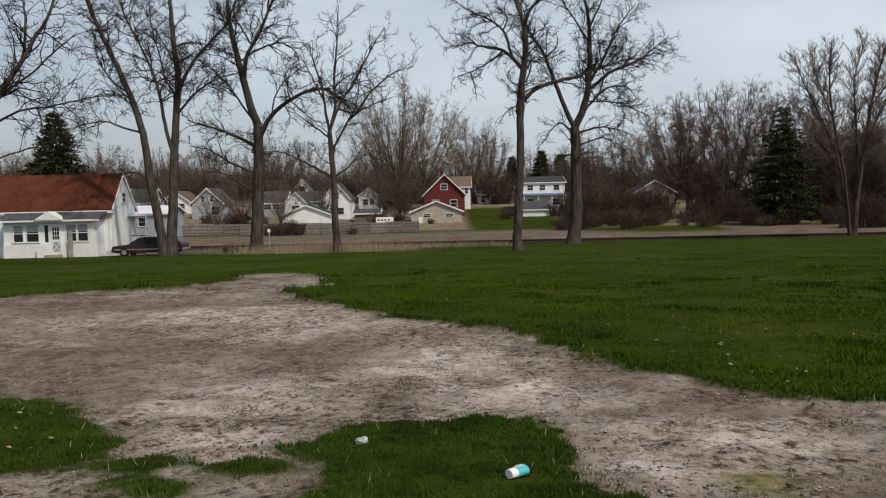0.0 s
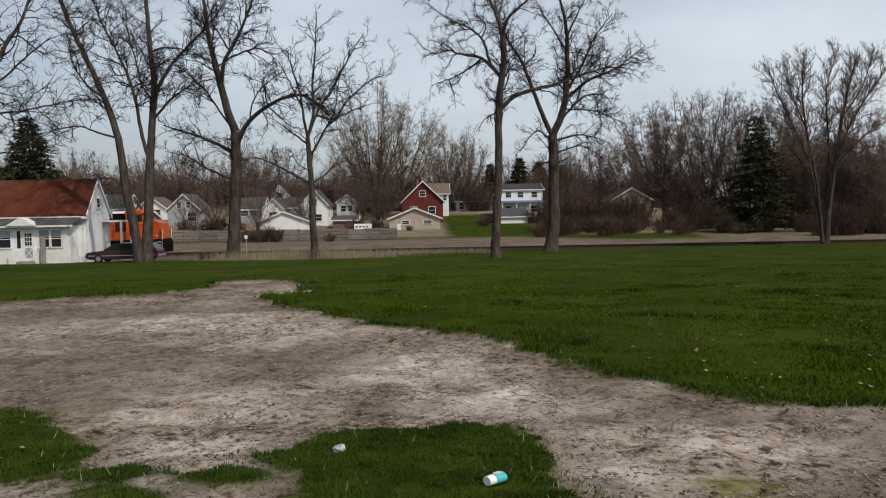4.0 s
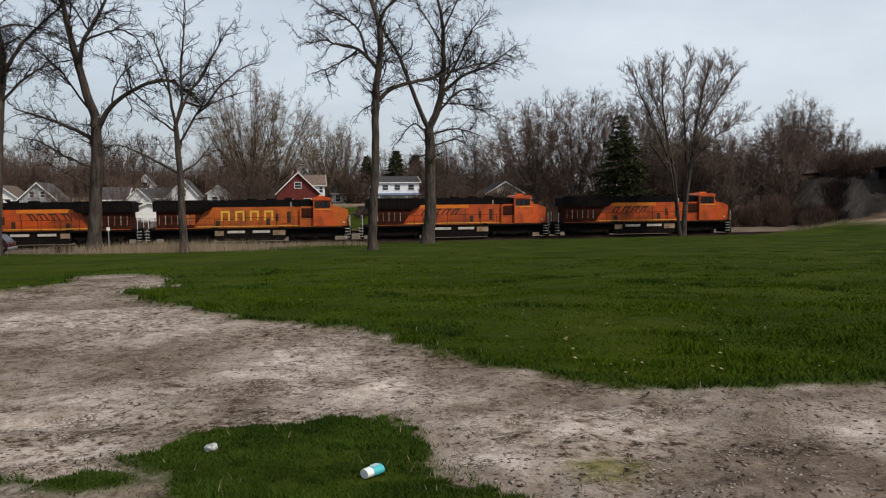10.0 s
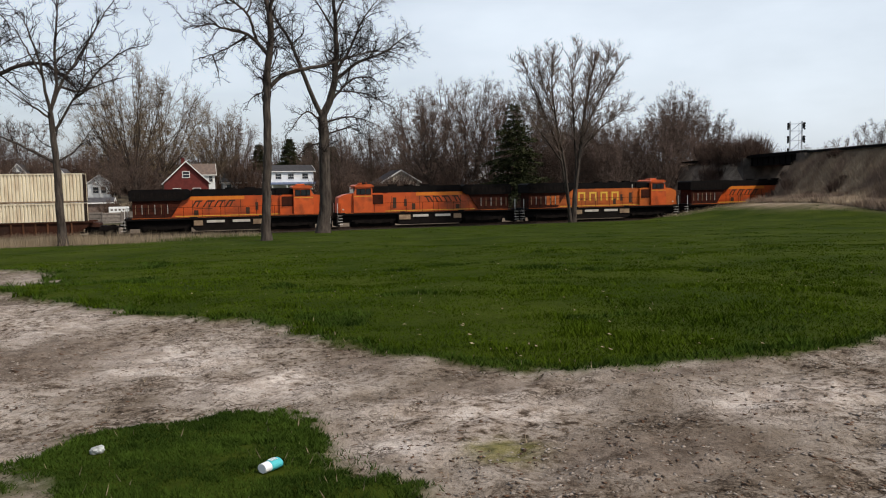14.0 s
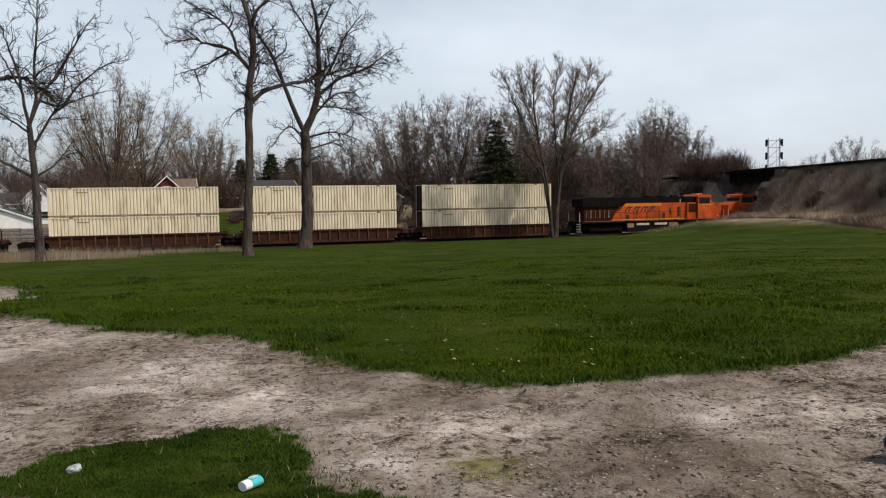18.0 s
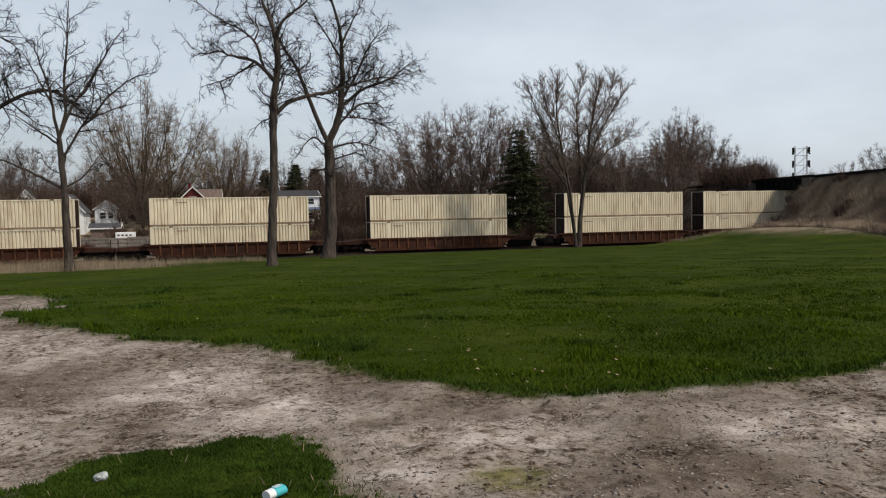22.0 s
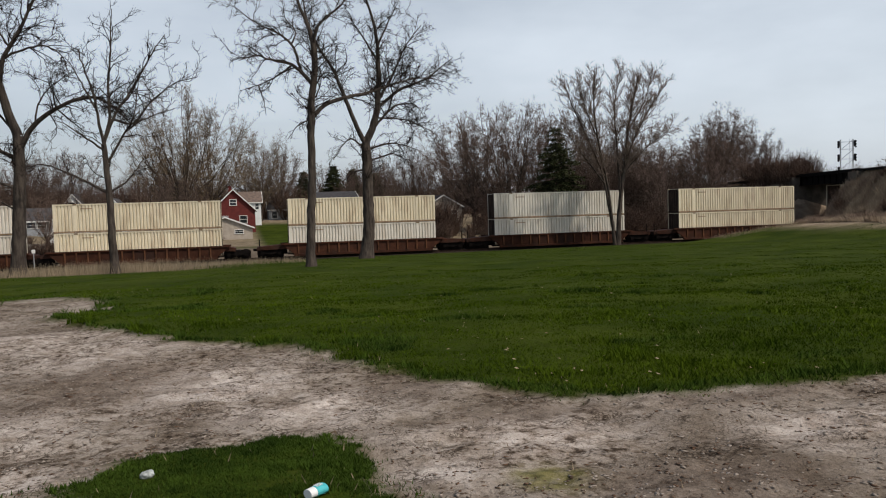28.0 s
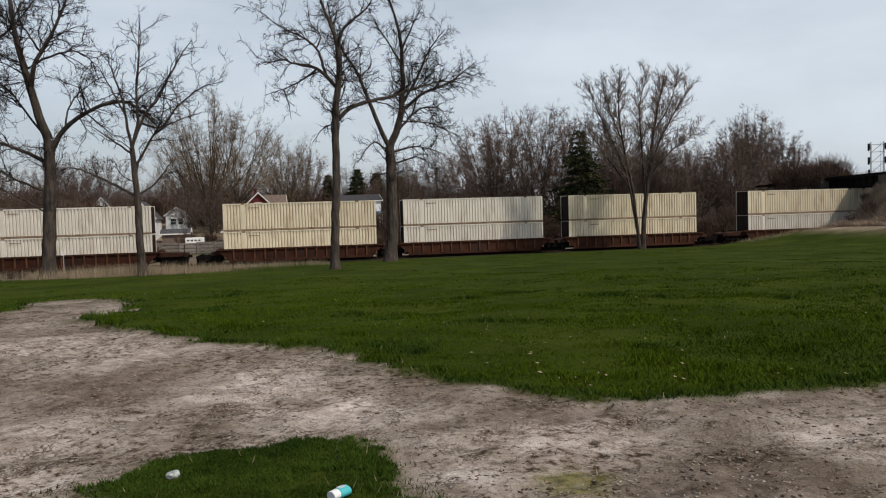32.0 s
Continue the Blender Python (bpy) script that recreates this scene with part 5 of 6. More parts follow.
def bush(seed, height, width, material, stems=60):
    rng = np.random.default_rng(seed)
    e = empty("bush", Matrix(), "dense leafless brown bush", "bush", "brush along the railway")
    t, fine = Tubes(), Slivers()
    for _ in range(stems):
        a, q = rng.uniform(0, 6.28), rng.uniform(0, 1) ** 0.6
        bx, by = math.cos(a) * q * width * 0.3, math.sin(a) * q * width * 0.3
        h = height * rng.uniform(0.6, 1.0) * (1 - 0.35 * q)
        P = smooth_line([(bx, by, -0.2), (bx * 1.35, by * 1.35, h * 0.5), (bx * 1.7 + rng.normal() * 0.3, by * 1.7 + rng.normal() * 0.3, h)], 4)
        t.add(P[::3], (0.03, 0.012), 3)
        fine.spray(rng, P, 24, height * 0.28, 0.017, 0.7, 0.4)
    tagged(t.object("stemwork", material, e), kind="stuff")
    fine.object("twiggery", material, e)
    return e


def make_brush():
    rng = random.Random(8)
    kinds = [bush(61, 3.0, 4.0, BRUSH), bush(62, 2.2, 3.2, BRUSH), bush(63, 4.2, 4.5, BRUSH, 80)]
    seen = set()

    def put(k, x, y, size):
        place(kinds[k], k not in seen, x, y, rng.uniform(0, 360), size)
        seen.add(k)

    for i in range(26):                                  # far side of the track
        x = 18 + i * 2.0 + rng.uniform(-1, 1)
        put(rng.choice((0, 1, 2)), x, rng.uniform(108, 124), rng.uniform(0.7, 1.2) * (0.62 if 35 < x < 44 else 1))
    for i in range(24):
        put(rng.choice((0, 2)), 52 + i * 1.7 + rng.uniform(-1, 1), rng.uniform(96, 106), rng.uniform(0.7, 1.25))
    for i in range(40):                                  # undergrowth behind the houses
        put(2, -135 + i * 7 + rng.uniform(-3, 3), rng.uniform(182, 196), rng.uniform(1.5, 2.3))
    for i in range(26):
        x = 26 + i * 1.8 + rng.uniform(-1, 1)
        put(rng.choice((0, 2)), x, rng.uniform(126, 136), rng.uniform(1.0, 1.7) * (0.55 if 36 < x < 43 else 1))
    for i in range(11):                                  # tall thicket beside the tan house
        put(2, 22.5 + i * 1.3 + rng.uniform(-0.5, 0.5), rng.uniform(124, 134), rng.uniform(1.25, 1.85))
    for i in range(16):
        put(rng.choice((0, 2)), rng.uniform(66, 80), rng.uniform(89, 97), rng.uniform(0.6, 1.1))
    for i in range(18):                                  # on the embankment
        y = rng.uniform(38, 78)
        x = float(crest_x(y)) - rng.uniform(5.0, 10.5)
        put(rng.choice((0, 1)), x, y, rng.uniform(0.25, 0.55))
    for x, y, s in ((-23.4, 112, 1.25), (-21.5, 112, 1.1), (-25, 112, 0.9), (-13, 110, 0.6), (-2.0, 138, 0.5), (-17.4, 61, 0.3), (-16.6, 61, 0.25), (-36, 134, 1.2), (-31, 132, 1.0), (-12, 140, 1.2), (-8, 142, 1.0), (12, 146, 1.0), (22, 150, 1.3), (25, 148, 1.4), (-48, 118, 1.4), (-55, 118, 1.6), (-41, 134, 0.9)):
        put(1, x, y, s)


make_brush()


def upright_stuff(name, label, material, x, y, h, w, seed, lean=0.3):
    """Many thin upright stalks as one mesh."""
    rng = np.random.default_rng(seed)
    n = len(x)
    t, la = rng.uniform(0, 6.283, n), rng.uniform(0, 6.283, n)
    z = ground_z(x, y) - 0.05
    V = np.empty((n, 3, 3))
    V[:, 0] = np.stack([x - np.cos(t) * w, y - np.sin(t) * w, z], 1)
    V[:, 1] = np.stack([x + np.cos(t) * w, y + np.sin(t) * w, z], 1)
    V[:, 2] = np.stack([x + np.cos(la) * h * lean, y + np.sin(la) * h * lean, z + h], 1)
    ob = new(name, fast_mesh(name, V.reshape(-1, 3), np.arange(3 * n).reshape(-1, 3), material))
    return tagged(ob, label, "brush", kind="stuff")


def make_bank_cover():
    rng = np.random.default_rng(71)
    n = 110000
    y = rng.uniform(30, 81, n)
    x = crest_x(y) - rng.uniform(4.0, 13, n)
    c = hash_noise(x, y, 2.6, 51) * 0.7 + hash_noise(x, y, 0.9, 52) * 0.5
    k = c > 0.42
    upright_stuff("bank_brush", "low leafless brown brush on the embankment", BANKB, x[k], y[k], (0.2 + 1.3 * (c[k] - 0.4)) * rng.uniform(0.6, 1.4, k.sum()), 0.022, 72, 0.6)
    k = (c < 0.62) & (x > 57)
    upright_stuff("bank_grass", "dry tan grass on the embankment", mat("bank_straw", (0.50, 0.41, 0.30), (0.30, 0.23, 0.165), 0.95, 0.6), x[k], y[k], rng.uniform(0.25, 0.7, k.sum()), 0.026, 73, 0.6)
    n = 3500
    x, y = rng.uniform(50, 66, n), rng.uniform(70, 79.5, n)
    k = hash_noise(x, y, 1.6, 53) > 0.5
    upright_stuff("trackside_weeds", "pale dry weeds at the edge of the cutting", DRYB, x[k], y[k], rng.uniform(0.15, 0.5, k.sum()), 0.018, 74, 0.6)
    n = 70000
    x, y = rng.uniform(-190, 270, n), rng.uniform(200, 250, n)
    h = (7 + 6 * hash_noise(x, y * 0, 14, 54) + 4 * hash_noise(x, y * 0, 5, 55)) * rng.uniform(0.4, 1.0, n)
    upright_stuff("far_woods", "distant leafless brown woods", BRUSH, x, y, h, 0.08, 75, 0.12)


make_bank_cover()


# ------------------------------------------------------------------ houses
def window(parent, x0, x1, y, z0, z1, face=-1, axis="x", trim=None, bars=True):
    """A framed window on a wall that faces along -y (axis x) or +x (axis y)."""
    trim = trim or TRIM
    w_, d = 0.09, 0.05

    def bx(a0, a1, c0, c1, e0, e1):
        return box(a0, a1, *sorted((y + face * c0, y + face * c1)), e0, e1) if axis == "x" else box(*sorted((y + face * c0, y + face * c1)), a0, a1, e0, e1)
    pane = part("window", bx(x0, x1, -0.05, 0.012, z0, z1), GLASS, parent, "dark window glass")
    bm = bx(x0 - w_, x1 + w_, -0.02, d, z1, z1 + w_)
    part("lintel", bm, trim, pane)
    part("sill", bx(x0 - w_ - 0.04, x1 + w_ + 0.04, -0.02, d + 0.05, z0 - w_, z0), trim, pane)
    part("jamb", bx(x0 - w_, x0, -0.02, d, z0, z1), trim, pane)
    part("jamb", bx(x1, x1 + w_, -0.02, d, z0, z1), trim, pane)
    if bars:
        part("meeting_rail", bx(x0, x1, 0.0, 0.03, (z0 + z1) / 2 - 0.025, (z0 + z1) / 2 + 0.025), trim, pane)
    return pane


def gable_house(label, x0, x1, y0, y1, eave, ridge, along_x, wall, roof, over=0.35, base=None, category="house", wins=(), side_wins=(), door=None, chimney=False, verge=None):
    """A house with a gabled roof; ridge along x or along y. wins: (from, to, sill, head) on the wall towards the railway."""
    base = ground_at((x0 + x1) / 2, y0) - 0.5 if base is None else base
    e = empty("house" if category == "house" else category.replace(" ", "_"), pose(0, 0, base), label, category, "houses beyond the railway" if y0 > 90 else "")
    h, r = eave - base, ridge - base
    verge = over if verge is None else verge
    t = 0.16
    if along_x:
        bm = bmesh.new()
        add_box(bm, x0, x1, y0, y1, 0, h)
        yc = (y0 + y1) / 2
        for xa, xb in ((x0, x0 + 0.12), (x1 - 0.12, x1)):
            v = [bm.verts.new(p) for p in ((xa, y0, h), (xa, y1, h), (xa, yc, r), (xb, y0, h), (xb, y1, h), (xb, yc, r))]
            for f in ((0, 1, 2), (3, 5, 4), (0, 2, 5, 3), (1, 4, 5, 2)):
                bm.faces.new([v[i] for i in f])
        bmesh.ops.recalc_face_normals(bm, faces=bm.faces)
        body = part("wall", bm, wall, e)
        k = (r - h) / (yc - y0)
        for s, ya in ((1, y0), (-1, y1)):
            pts = [(ya - s * over, h - k * over), (yc, r), (yc, r + t), (ya - s * over, h - k * over + t)]
            bm = bmesh.new()
            a = [bm.verts.new((x0 - verge, y, z)) for y, z in pts]
            b = [bm.verts.new((x1 + verge, y, z)) for y, z in pts]
            bm.faces.new(a)
            bm.faces.new(b)
            for i in range(4):
                bm.faces.new((a[i], a[(i + 1) % 4], b[(i + 1) % 4], b[i]))
            bmesh.ops.recalc_face_normals(bm, faces=bm.faces)
            sl = part("roof", bm, roof, e)
            for xa, xb in ((x0 - verge - 0.05, x0 - verge + 0.02), (x1 + verge - 0.02, x1 + verge + 0.05)):
                bm = bmesh.new()
                a = [bm.verts.new((xa, y, z + q)) for (y, z), q in zip(pts, (-0.12, -0.12, 0.02, 0.02))]
                b = [bm.verts.new((xb, v.co.y, v.co.z)) for v in a]
                bm.faces.new(a)
                bm.faces.new(b)
                for i in range(4):
                    bm.faces.new((a[i], a[(i + 1) % 4], b[(i + 1) % 4], b[i]))
                bmesh.ops.recalc_face_normals(bm, faces=bm.faces)
                part("bargeboard", bm, TRIM, sl)
            yy = ya - s * (over + 0.02)
            part("fascia", box(x0 - verge - 0.05, x1 + verge + 0.05, min(yy, yy + 0.05 * s), max(yy, yy + 0.05 * s), h - k * over - 0.06, h - k * over + t - 0.01), TRIM, sl)
    else:
        xc = (x0 + x1) / 2
        body = part("wall", prism([(x0, 0), (x1, 0), (x1, h), (xc, r), (x0, h)], y0, y1), wall, e)
        k = (r - h) / (xc - x0)
        for s, xa in ((1, x0), (-1, x1)):
            sl = part("roof", prism([(xa - s * over, h - k * over), (xc, r), (xc, r + t), (xa - s * over, h - k * over + t)], y0 - over, y1 + over), roof, e)
            part("bargeboard", prism([(xa - s * over, h - k * over - 0.08), (xc, r - 0.08), (xc, r + t + 0.01), (xa - s * over, h - k * over + t + 0.01)], y0 - over - 0.04, y0 - over - 0.005), TRIM, sl)
    for a, b, z0, z1 in wins:
        window(body, a, b, y0, z0 - base, z1 - base)
    for a, b, z0, z1 in side_wins:
        window(body, a, b, x1, z0 - base, z1 - base, 1, "y")
    if door:
        a, b, z1 = door
        d = part("door", box(a, b, y0 - 0.05, y0 + 0.02, ground_at((a + b) / 2, y0) - base - 0.1, z1 - base), TRIM if wall is not SIDING_W else SIDING_T, e, "plain door")
        part("handle", box(b - 0.16, b - 0.1, y0 - 0.1, y0 - 0.05, z1 - base - 1.1, z1 - base - 1.0), CHROME, d)
    if chimney:
        cx = x0 + (x1 - x0) * 0.4
        part("chimney", box(cx, cx + 0.6, (y0 + y1) / 2 - 0.3, (y0 + y1) / 2 + 0.3, r - 0.6, r + 0.9), SIDING_R, e, "brick chimney")
    return e


def make_white_house():
    """The near white house with a glazed porch and a rust-red roof."""
    base = -2.3
    e = gable_house("small white clapboard house with rust-red roof and glazed porch", -46, -25.9, 60.4, 64.8, 1.75, 4.35, True, SIDING_W, ROOF_R, 0.3, base, side_wins=((62.3, 62.9, 2.2, 2.9),), verge=0.08)
    p = part("porch", box(-33.7, -26.6, 58.9, 60.4, 0, 3.15), SIDING_W, e, "white enclosed porch")
    part("porch_base", box(-33.75, -26.55, 58.84, 58.9, 0, 1.35), TRIM, p, "white boarded porch base")
    bm = bmesh.new()
    pts = [(58.5, 3.1), (60.4, 3.75), (60.4, 3.87), (58.5, 3.22)]
    a = [bm.verts.new((-34.1, y, z)) for y, z in pts]
    b = [bm.verts.new((-26.2, y, z)) for y, z in pts]
    bm.faces.new(a)
    bm.faces.new(b)
    for i in range(4):
        bm.faces.new((a[i], a[(i + 1) % 4], b[(i + 1) % 4], b[i]))
    bmesh.ops.recalc_face_normals(bm, faces=bm.faces)
    part("porch_roof", bm, ROOF_D, p, "dark shingled porch roof")
    part("gutter", box(-34.15, -26.15, 58.42, 58.5, 3.06, 3.2), TRIM, p)
    part("pediment", prism([(-31.05, 3.2), (-28.85, 3.2), (-29.95, 3.85)], 58.3, 59.3), TRIM, p, "small white pediment over the porch door")
    for x0, x1 in ((-32.9, -32.2), (-31.9, -31.0), (-28.85, -28.12), (-27.95, -27.22)):
        w = window(p, x0, x1, 58.9, 0.46 - 1.2 + 2.3, 0.5 + 2.3)
        part("roller_blind", box(x0 + 0.02, x1 - 0.02, 58.878, 58.885, 2.3, 2.78), SIDING_G, w, "half-drawn pale blind")
    part("slot_window", box(-30.52, -30.26, 58.88, 58.9, 1.5, 2.8), GLASS, p, "narrow dark window beside the door")
    d = part("door", box(-30.0, -29.28, 58.83, 58.92, 0.55, 2.75), TRIM, p, "white porch door with divided light and crossed braces")
    g = part("door_light", box(-29.9, -29.4, 58.815, 58.83, 1.7, 2.62), GLASS, d)
    for i in range(1, 3):
        part("muntin", box(-29.9 + i * 0.166 - 0.015, -29.9 + i * 0.166 + 0.015, 58.805, 58.815, 1.7, 2.62), TRIM, g)
        part("muntin", box(-29.9, -29.4, 58.805, 58.815, 1.7 + i * 0.306 - 0.015, 1.7 + i * 0.306 + 0.015), TRIM, g)
    part("lower_panel", box(-29.92, -29.36, 58.822, 58.83, 0.75, 1.5), SIDING_G, d, "grey lower door panel")
    for za, zb in ((0.78, 1.47), (1.47, 0.78)):
        part("cross_brace", prism([(-29.92, za - 0.04), (-29.36, zb - 0.04), (-29.36, zb + 0.04), (-29.92, za + 0.04)], 58.808, 58.822), TRIM, d)
    part("step", box(-30.3, -29.0, 58.2, 58.83, 0.2, 0.52), CONCRETE, p)
    for x0, x1, z1 in ((-31.0, -30.55, 1.25), (-29.15, -28.75, 1.15)):
        part("side_rail_panel", box(x0, x1, 58.45, 58.52, 0.1, z1, 0.01), TRIM, p, "low white panel beside the steps")
    part("corner_pilaster", box(-27.1, -26.62, 58.8, 58.84, 0.1, 3.0, 0.01), TRIM, p, "white corner panel of the porch")
    part("garden_post", box(-28.45, -28.1, 58.1, 58.3, -0.1, 2.3, 0.05), CONCRETE, p, "weathered grey post before the porch")
    for x in (-26.15, -25.85):
        part("corner_board", box(x - 0.06, x + 0.06, 60.33, 60.4, 0.2, 4.0), TRIM, e)
    # side porch
    sp = part("side_porch", box(-25.9, -24.3, 63.2, 65.6, 3.3, 3.45), ROOF_P, e, "flat side porch roof on white posts")
    for y in (63.3, 65.5):
        for x in (-24.4,):
            part("post", box(x - 0.07, x + 0.07, y - 0.07, y + 0.07, 0.2, 3.3), TRIM, sp)
    part("side_door", box(-25.9, -25.82, 63.6, 64.4, 0.9, 3.0), TRIM, e)
    part("side_stoop", box(-25.9, -24.3, 63.3, 65.4, 0, 0.85), CONCRETE, e)
    part("handrail", box(-25.6, -24.3, 63.26, 63.32, 1.65, 1.72), BLACKP, sp)


make_white_house()


def make_houses():
    G = gable_house
    G("dark-roofed white bungalow with a wide front window", -35, -30.2, 148, 155, 2.2, 4.3, True, SIDING_G, ROOF_D, wins=((-34.3, -32.9, 0.9, 1.9), (-32.6, -31.2, 0.9, 1.9)))
    G("white clapboard house with a gable to the railway", -30.2, -26.0, 147.5, 156, 2.0, 4.1, False, SIDING_W, ROOF_D, wins=((-28.8, -27.4, 0.2, 1.5),))
    G("low white garage with a dark green gable roof", -27.9, -19.6, 134, 140, -0.1, 1.5, False, SIDING_W, ROOF_GN, category="garage")
    G("tall narrow white house with a steep gable", -23.2, -18.0, 150, 159, 2.8, 5.8, False, SIDING_W, ROOF_D, wins=((-20.9, -20.1, 2.7, 3.9), (-21.8, -19.2, -0.3, 0.9)), side_wins=((152, 153, 0.5, 1.8),))
    G("pale teal house wing with a dark roof", -27.5, -23.3, 152, 158, 2.4, 4.2, True, SIDING_B, ROOF_D)
    G("distant white two-storey house", -36.5, -32.3, 190, 198, 5.6, 8.0, False, SIDING_W, ROOF_D, wins=((-35.0, -34.0, 5.0, 6.2),))
    G("white house behind a dark shed", -18.4, -14.0, 170, 178, 3.4, 5.0, False, SIDING_W, ROOF_B, wins=((-17.4, -16.4, 1.4, 2.6), (-15.9, -15.0, 1.4, 2.6)))
    G("dark brown shed behind the fence", -16.4, -11.8, 144, 148, -0.2, 0.5, True, ROOF_B, ROOF_D, category="shed")
    G("grey-blue house with twin gable windows", -45.6, -39.8, 140, 148, 2.3, 5.0, False, SIDING_G, ROOF_D, wins=((-43.9, -43.2, 2.6, 3.6), (-42.2, -41.5, 2.6, 3.6), (-42.0, -40.5, 0.2, 1.7)))
    G("white house with a dark porch", -54.8, -49.0, 150, 158, 2.6, 4.8, False, SIDING_W, ROOF_B, wins=((-53.8, -52.4, 1.4, 2.4), (-51.6, -50.2, 1.4, 2.4)))
    G("pale grey garage with a low roof", -45.0, -39.0, 110, 116, 0.9, 1.9, True, SIDING_G, ROOF_P, category="garage", wins=((-43.5, -42.3, -0.9, 0.3),))
    G("green-roofed cottage with a white gable", -53.5, -49.6, 130, 138, 2.6, 4.9, True, SIDING_W, ROOF_GN, side_wins=((133, 134, 1.6, 2.8),))
    G("red-sided house with a white-trimmed gable", -3.5, 4.6, 155, 165, 3.2, 7.1, False, SIDING_R, ROOF_B, 0.45, wins=((-0.1, 1.1, 4.1, 5.2), (-1.9, -0.6, 0.6, 2.0), (1.7, 3.0, 0.6, 2.0)), chimney=True)
    G("white house with a brown roof behind the red house", 1.6, 6.4, 172, 179, 5.0, 7.2, True, SIDING_W, ROOF_B, wins=((5.2, 5.9, 3.4, 4.6),))
    G("whitewashed garage with a low gable and two small windows", -5.7, 3.6, 140, 147, -0.1, 1.75, False, SIDING_T, ROOF_B, 0.4, category="garage", wins=((-3.4, -2.1, -1.1, -0.5), (0.6, 2.0, -1.1, -0.5)), door=(-4.3, -3.6, -1.0))
    G("grey single-storey house with white windows", 8.8, 18.0, 190, 198, 3.4, 5.8, True, SIDING_G, ROOF_D, wins=((9.6, 10.8, 1.3, 2.9), (12.2, 14.4, 1.6, 3.0), (15.5, 16.6, 1.6, 3.0)))
    h = G("white two-storey house with a pale blue porch roof", 17.4, 26.4, 165, 174, 5.3, 6.6, True, SIDING_W, ROOF_D, wins=((18.4, 19.6, 3.7, 4.8), (21.0, 22.2, 3.7, 4.8), (24.0, 25.2, 3.7, 4.8), (18.4, 19.6, 0.6, 1.8), (23.6, 25.2, 0.6, 1.8)))
    b = h.matrix_world.translation.z
    part("porch_roof", box(17.2, 26.6, 163.0, 165.0, 2.5 - b, 3.0 - b, 0.05), mat("pale_blue_roof", (0.22, 0.28, 0.42), (0.16, 0.2, 0.32), 0.7, 2), h, "pale blue porch roof")
    for x in (17.5, 20.5, 23.4, 26.3):
        part("porch_post", box(x - 0.08, x + 0.08, 163.1, 163.26, -0.5, 2.5 - b), TRIM, h)
    G("white garage with a grey roof below the blue house", 15.8, 21.0, 150, 156, -0.2, 1.3, True, SIDING_W, ROOF_D, category="garage")
    G("small tan house with a brown gable roof and dark windows", 37.6, 45.5, 150, 158, 2.6, 4.9, False, SIDING_T, ROOF_D, wins=((39.8, 40.9, 0.6, 1.7), (41.6, 42.4, 0.6, 1.9), (43.2, 44.4, 0.4, 1.9)), side_wins=((152, 154, 0.8, 2.2),))
    G("white house half hidden by evergreens", 57.5, 66, 150, 158, 4.2, 6.4, True, SIDING_W, ROOF_P, wins=((59, 60.4, 1.4, 3.0), (62.4, 63.8, 1.4, 3.0)))


make_houses()


def make_fences():
    e = empty("fence", pose(0, 0, 0), "weathered grey plank fence along the railway", "fence")
    rng = random.Random(3)
    xs = [-62.0]
    while xs[-1] < -4.5:
        xs.append(xs[-1] + 2.44)
    for a, b in zip(xs, xs[1:]):
        z = ground_at((a + b) / 2, 115)
        h = 1.62 + rng.uniform(-0.08, 0.06)
        part("post", box(a - 0.07, a + 0.07, 114.9, 115.05, z - 0.2, z + h + 0.1), FENCEW, e)
        p = part("fence_panel", box(a + 0.07, b - 0.07, 115.05, 115.08, z + 0.06, z + h), FENCEW, e)
        for k in (0.35, 0.85, 1.35):
            part("fence_rail", box(a, b, 114.99, 115.05, z + k, z + k + 0.1), FENCEW, p)
    e = empty("fence", pose(0, 0, 0), "low white rail fence in a garden", "fence")
    for i in range(5):
        x = 44.5 + i * 1.5
        z = ground_at(x, 140)
        part("post", box(x - 0.06, x + 0.06, 139.9, 140.05, z - 0.2, z + 1.5), FENCEW, e)
    z = ground_at(47, 140)
    part("fence_rail", box(44.5, 50.5, 139.85, 139.9, z + 1.2, z + 1.35), FENCEW, e)
    part("fence_rail", box(44.5, 50.5, 139.85, 139.9, z + 0.6, z + 0.72), FENCEW, e)
    e = empty("trailer", pose(-10.2, 136, ground_at(-10, 136)), "small white utility trailer behind the fence", "trailer")
    part("body", box(-1.5, 1.5, -0.8, 0.8, 0.5, 1.5, 0.05), SIDING_W, e)
    for i in range(4):
        part("marking_bar", box(-1.2 + i * 0.6, -0.85 + i * 0.6, -0.815, -0.8, 0.9, 1.15), LETTER, e, "dark unreadable marking")
    for x in (-0.6, 0.6):
        part("wheel", cyl((x, -0.85, 0.3), (x, -0.65, 0.3), 0.3, 12), RUBBER, e)


make_fences()


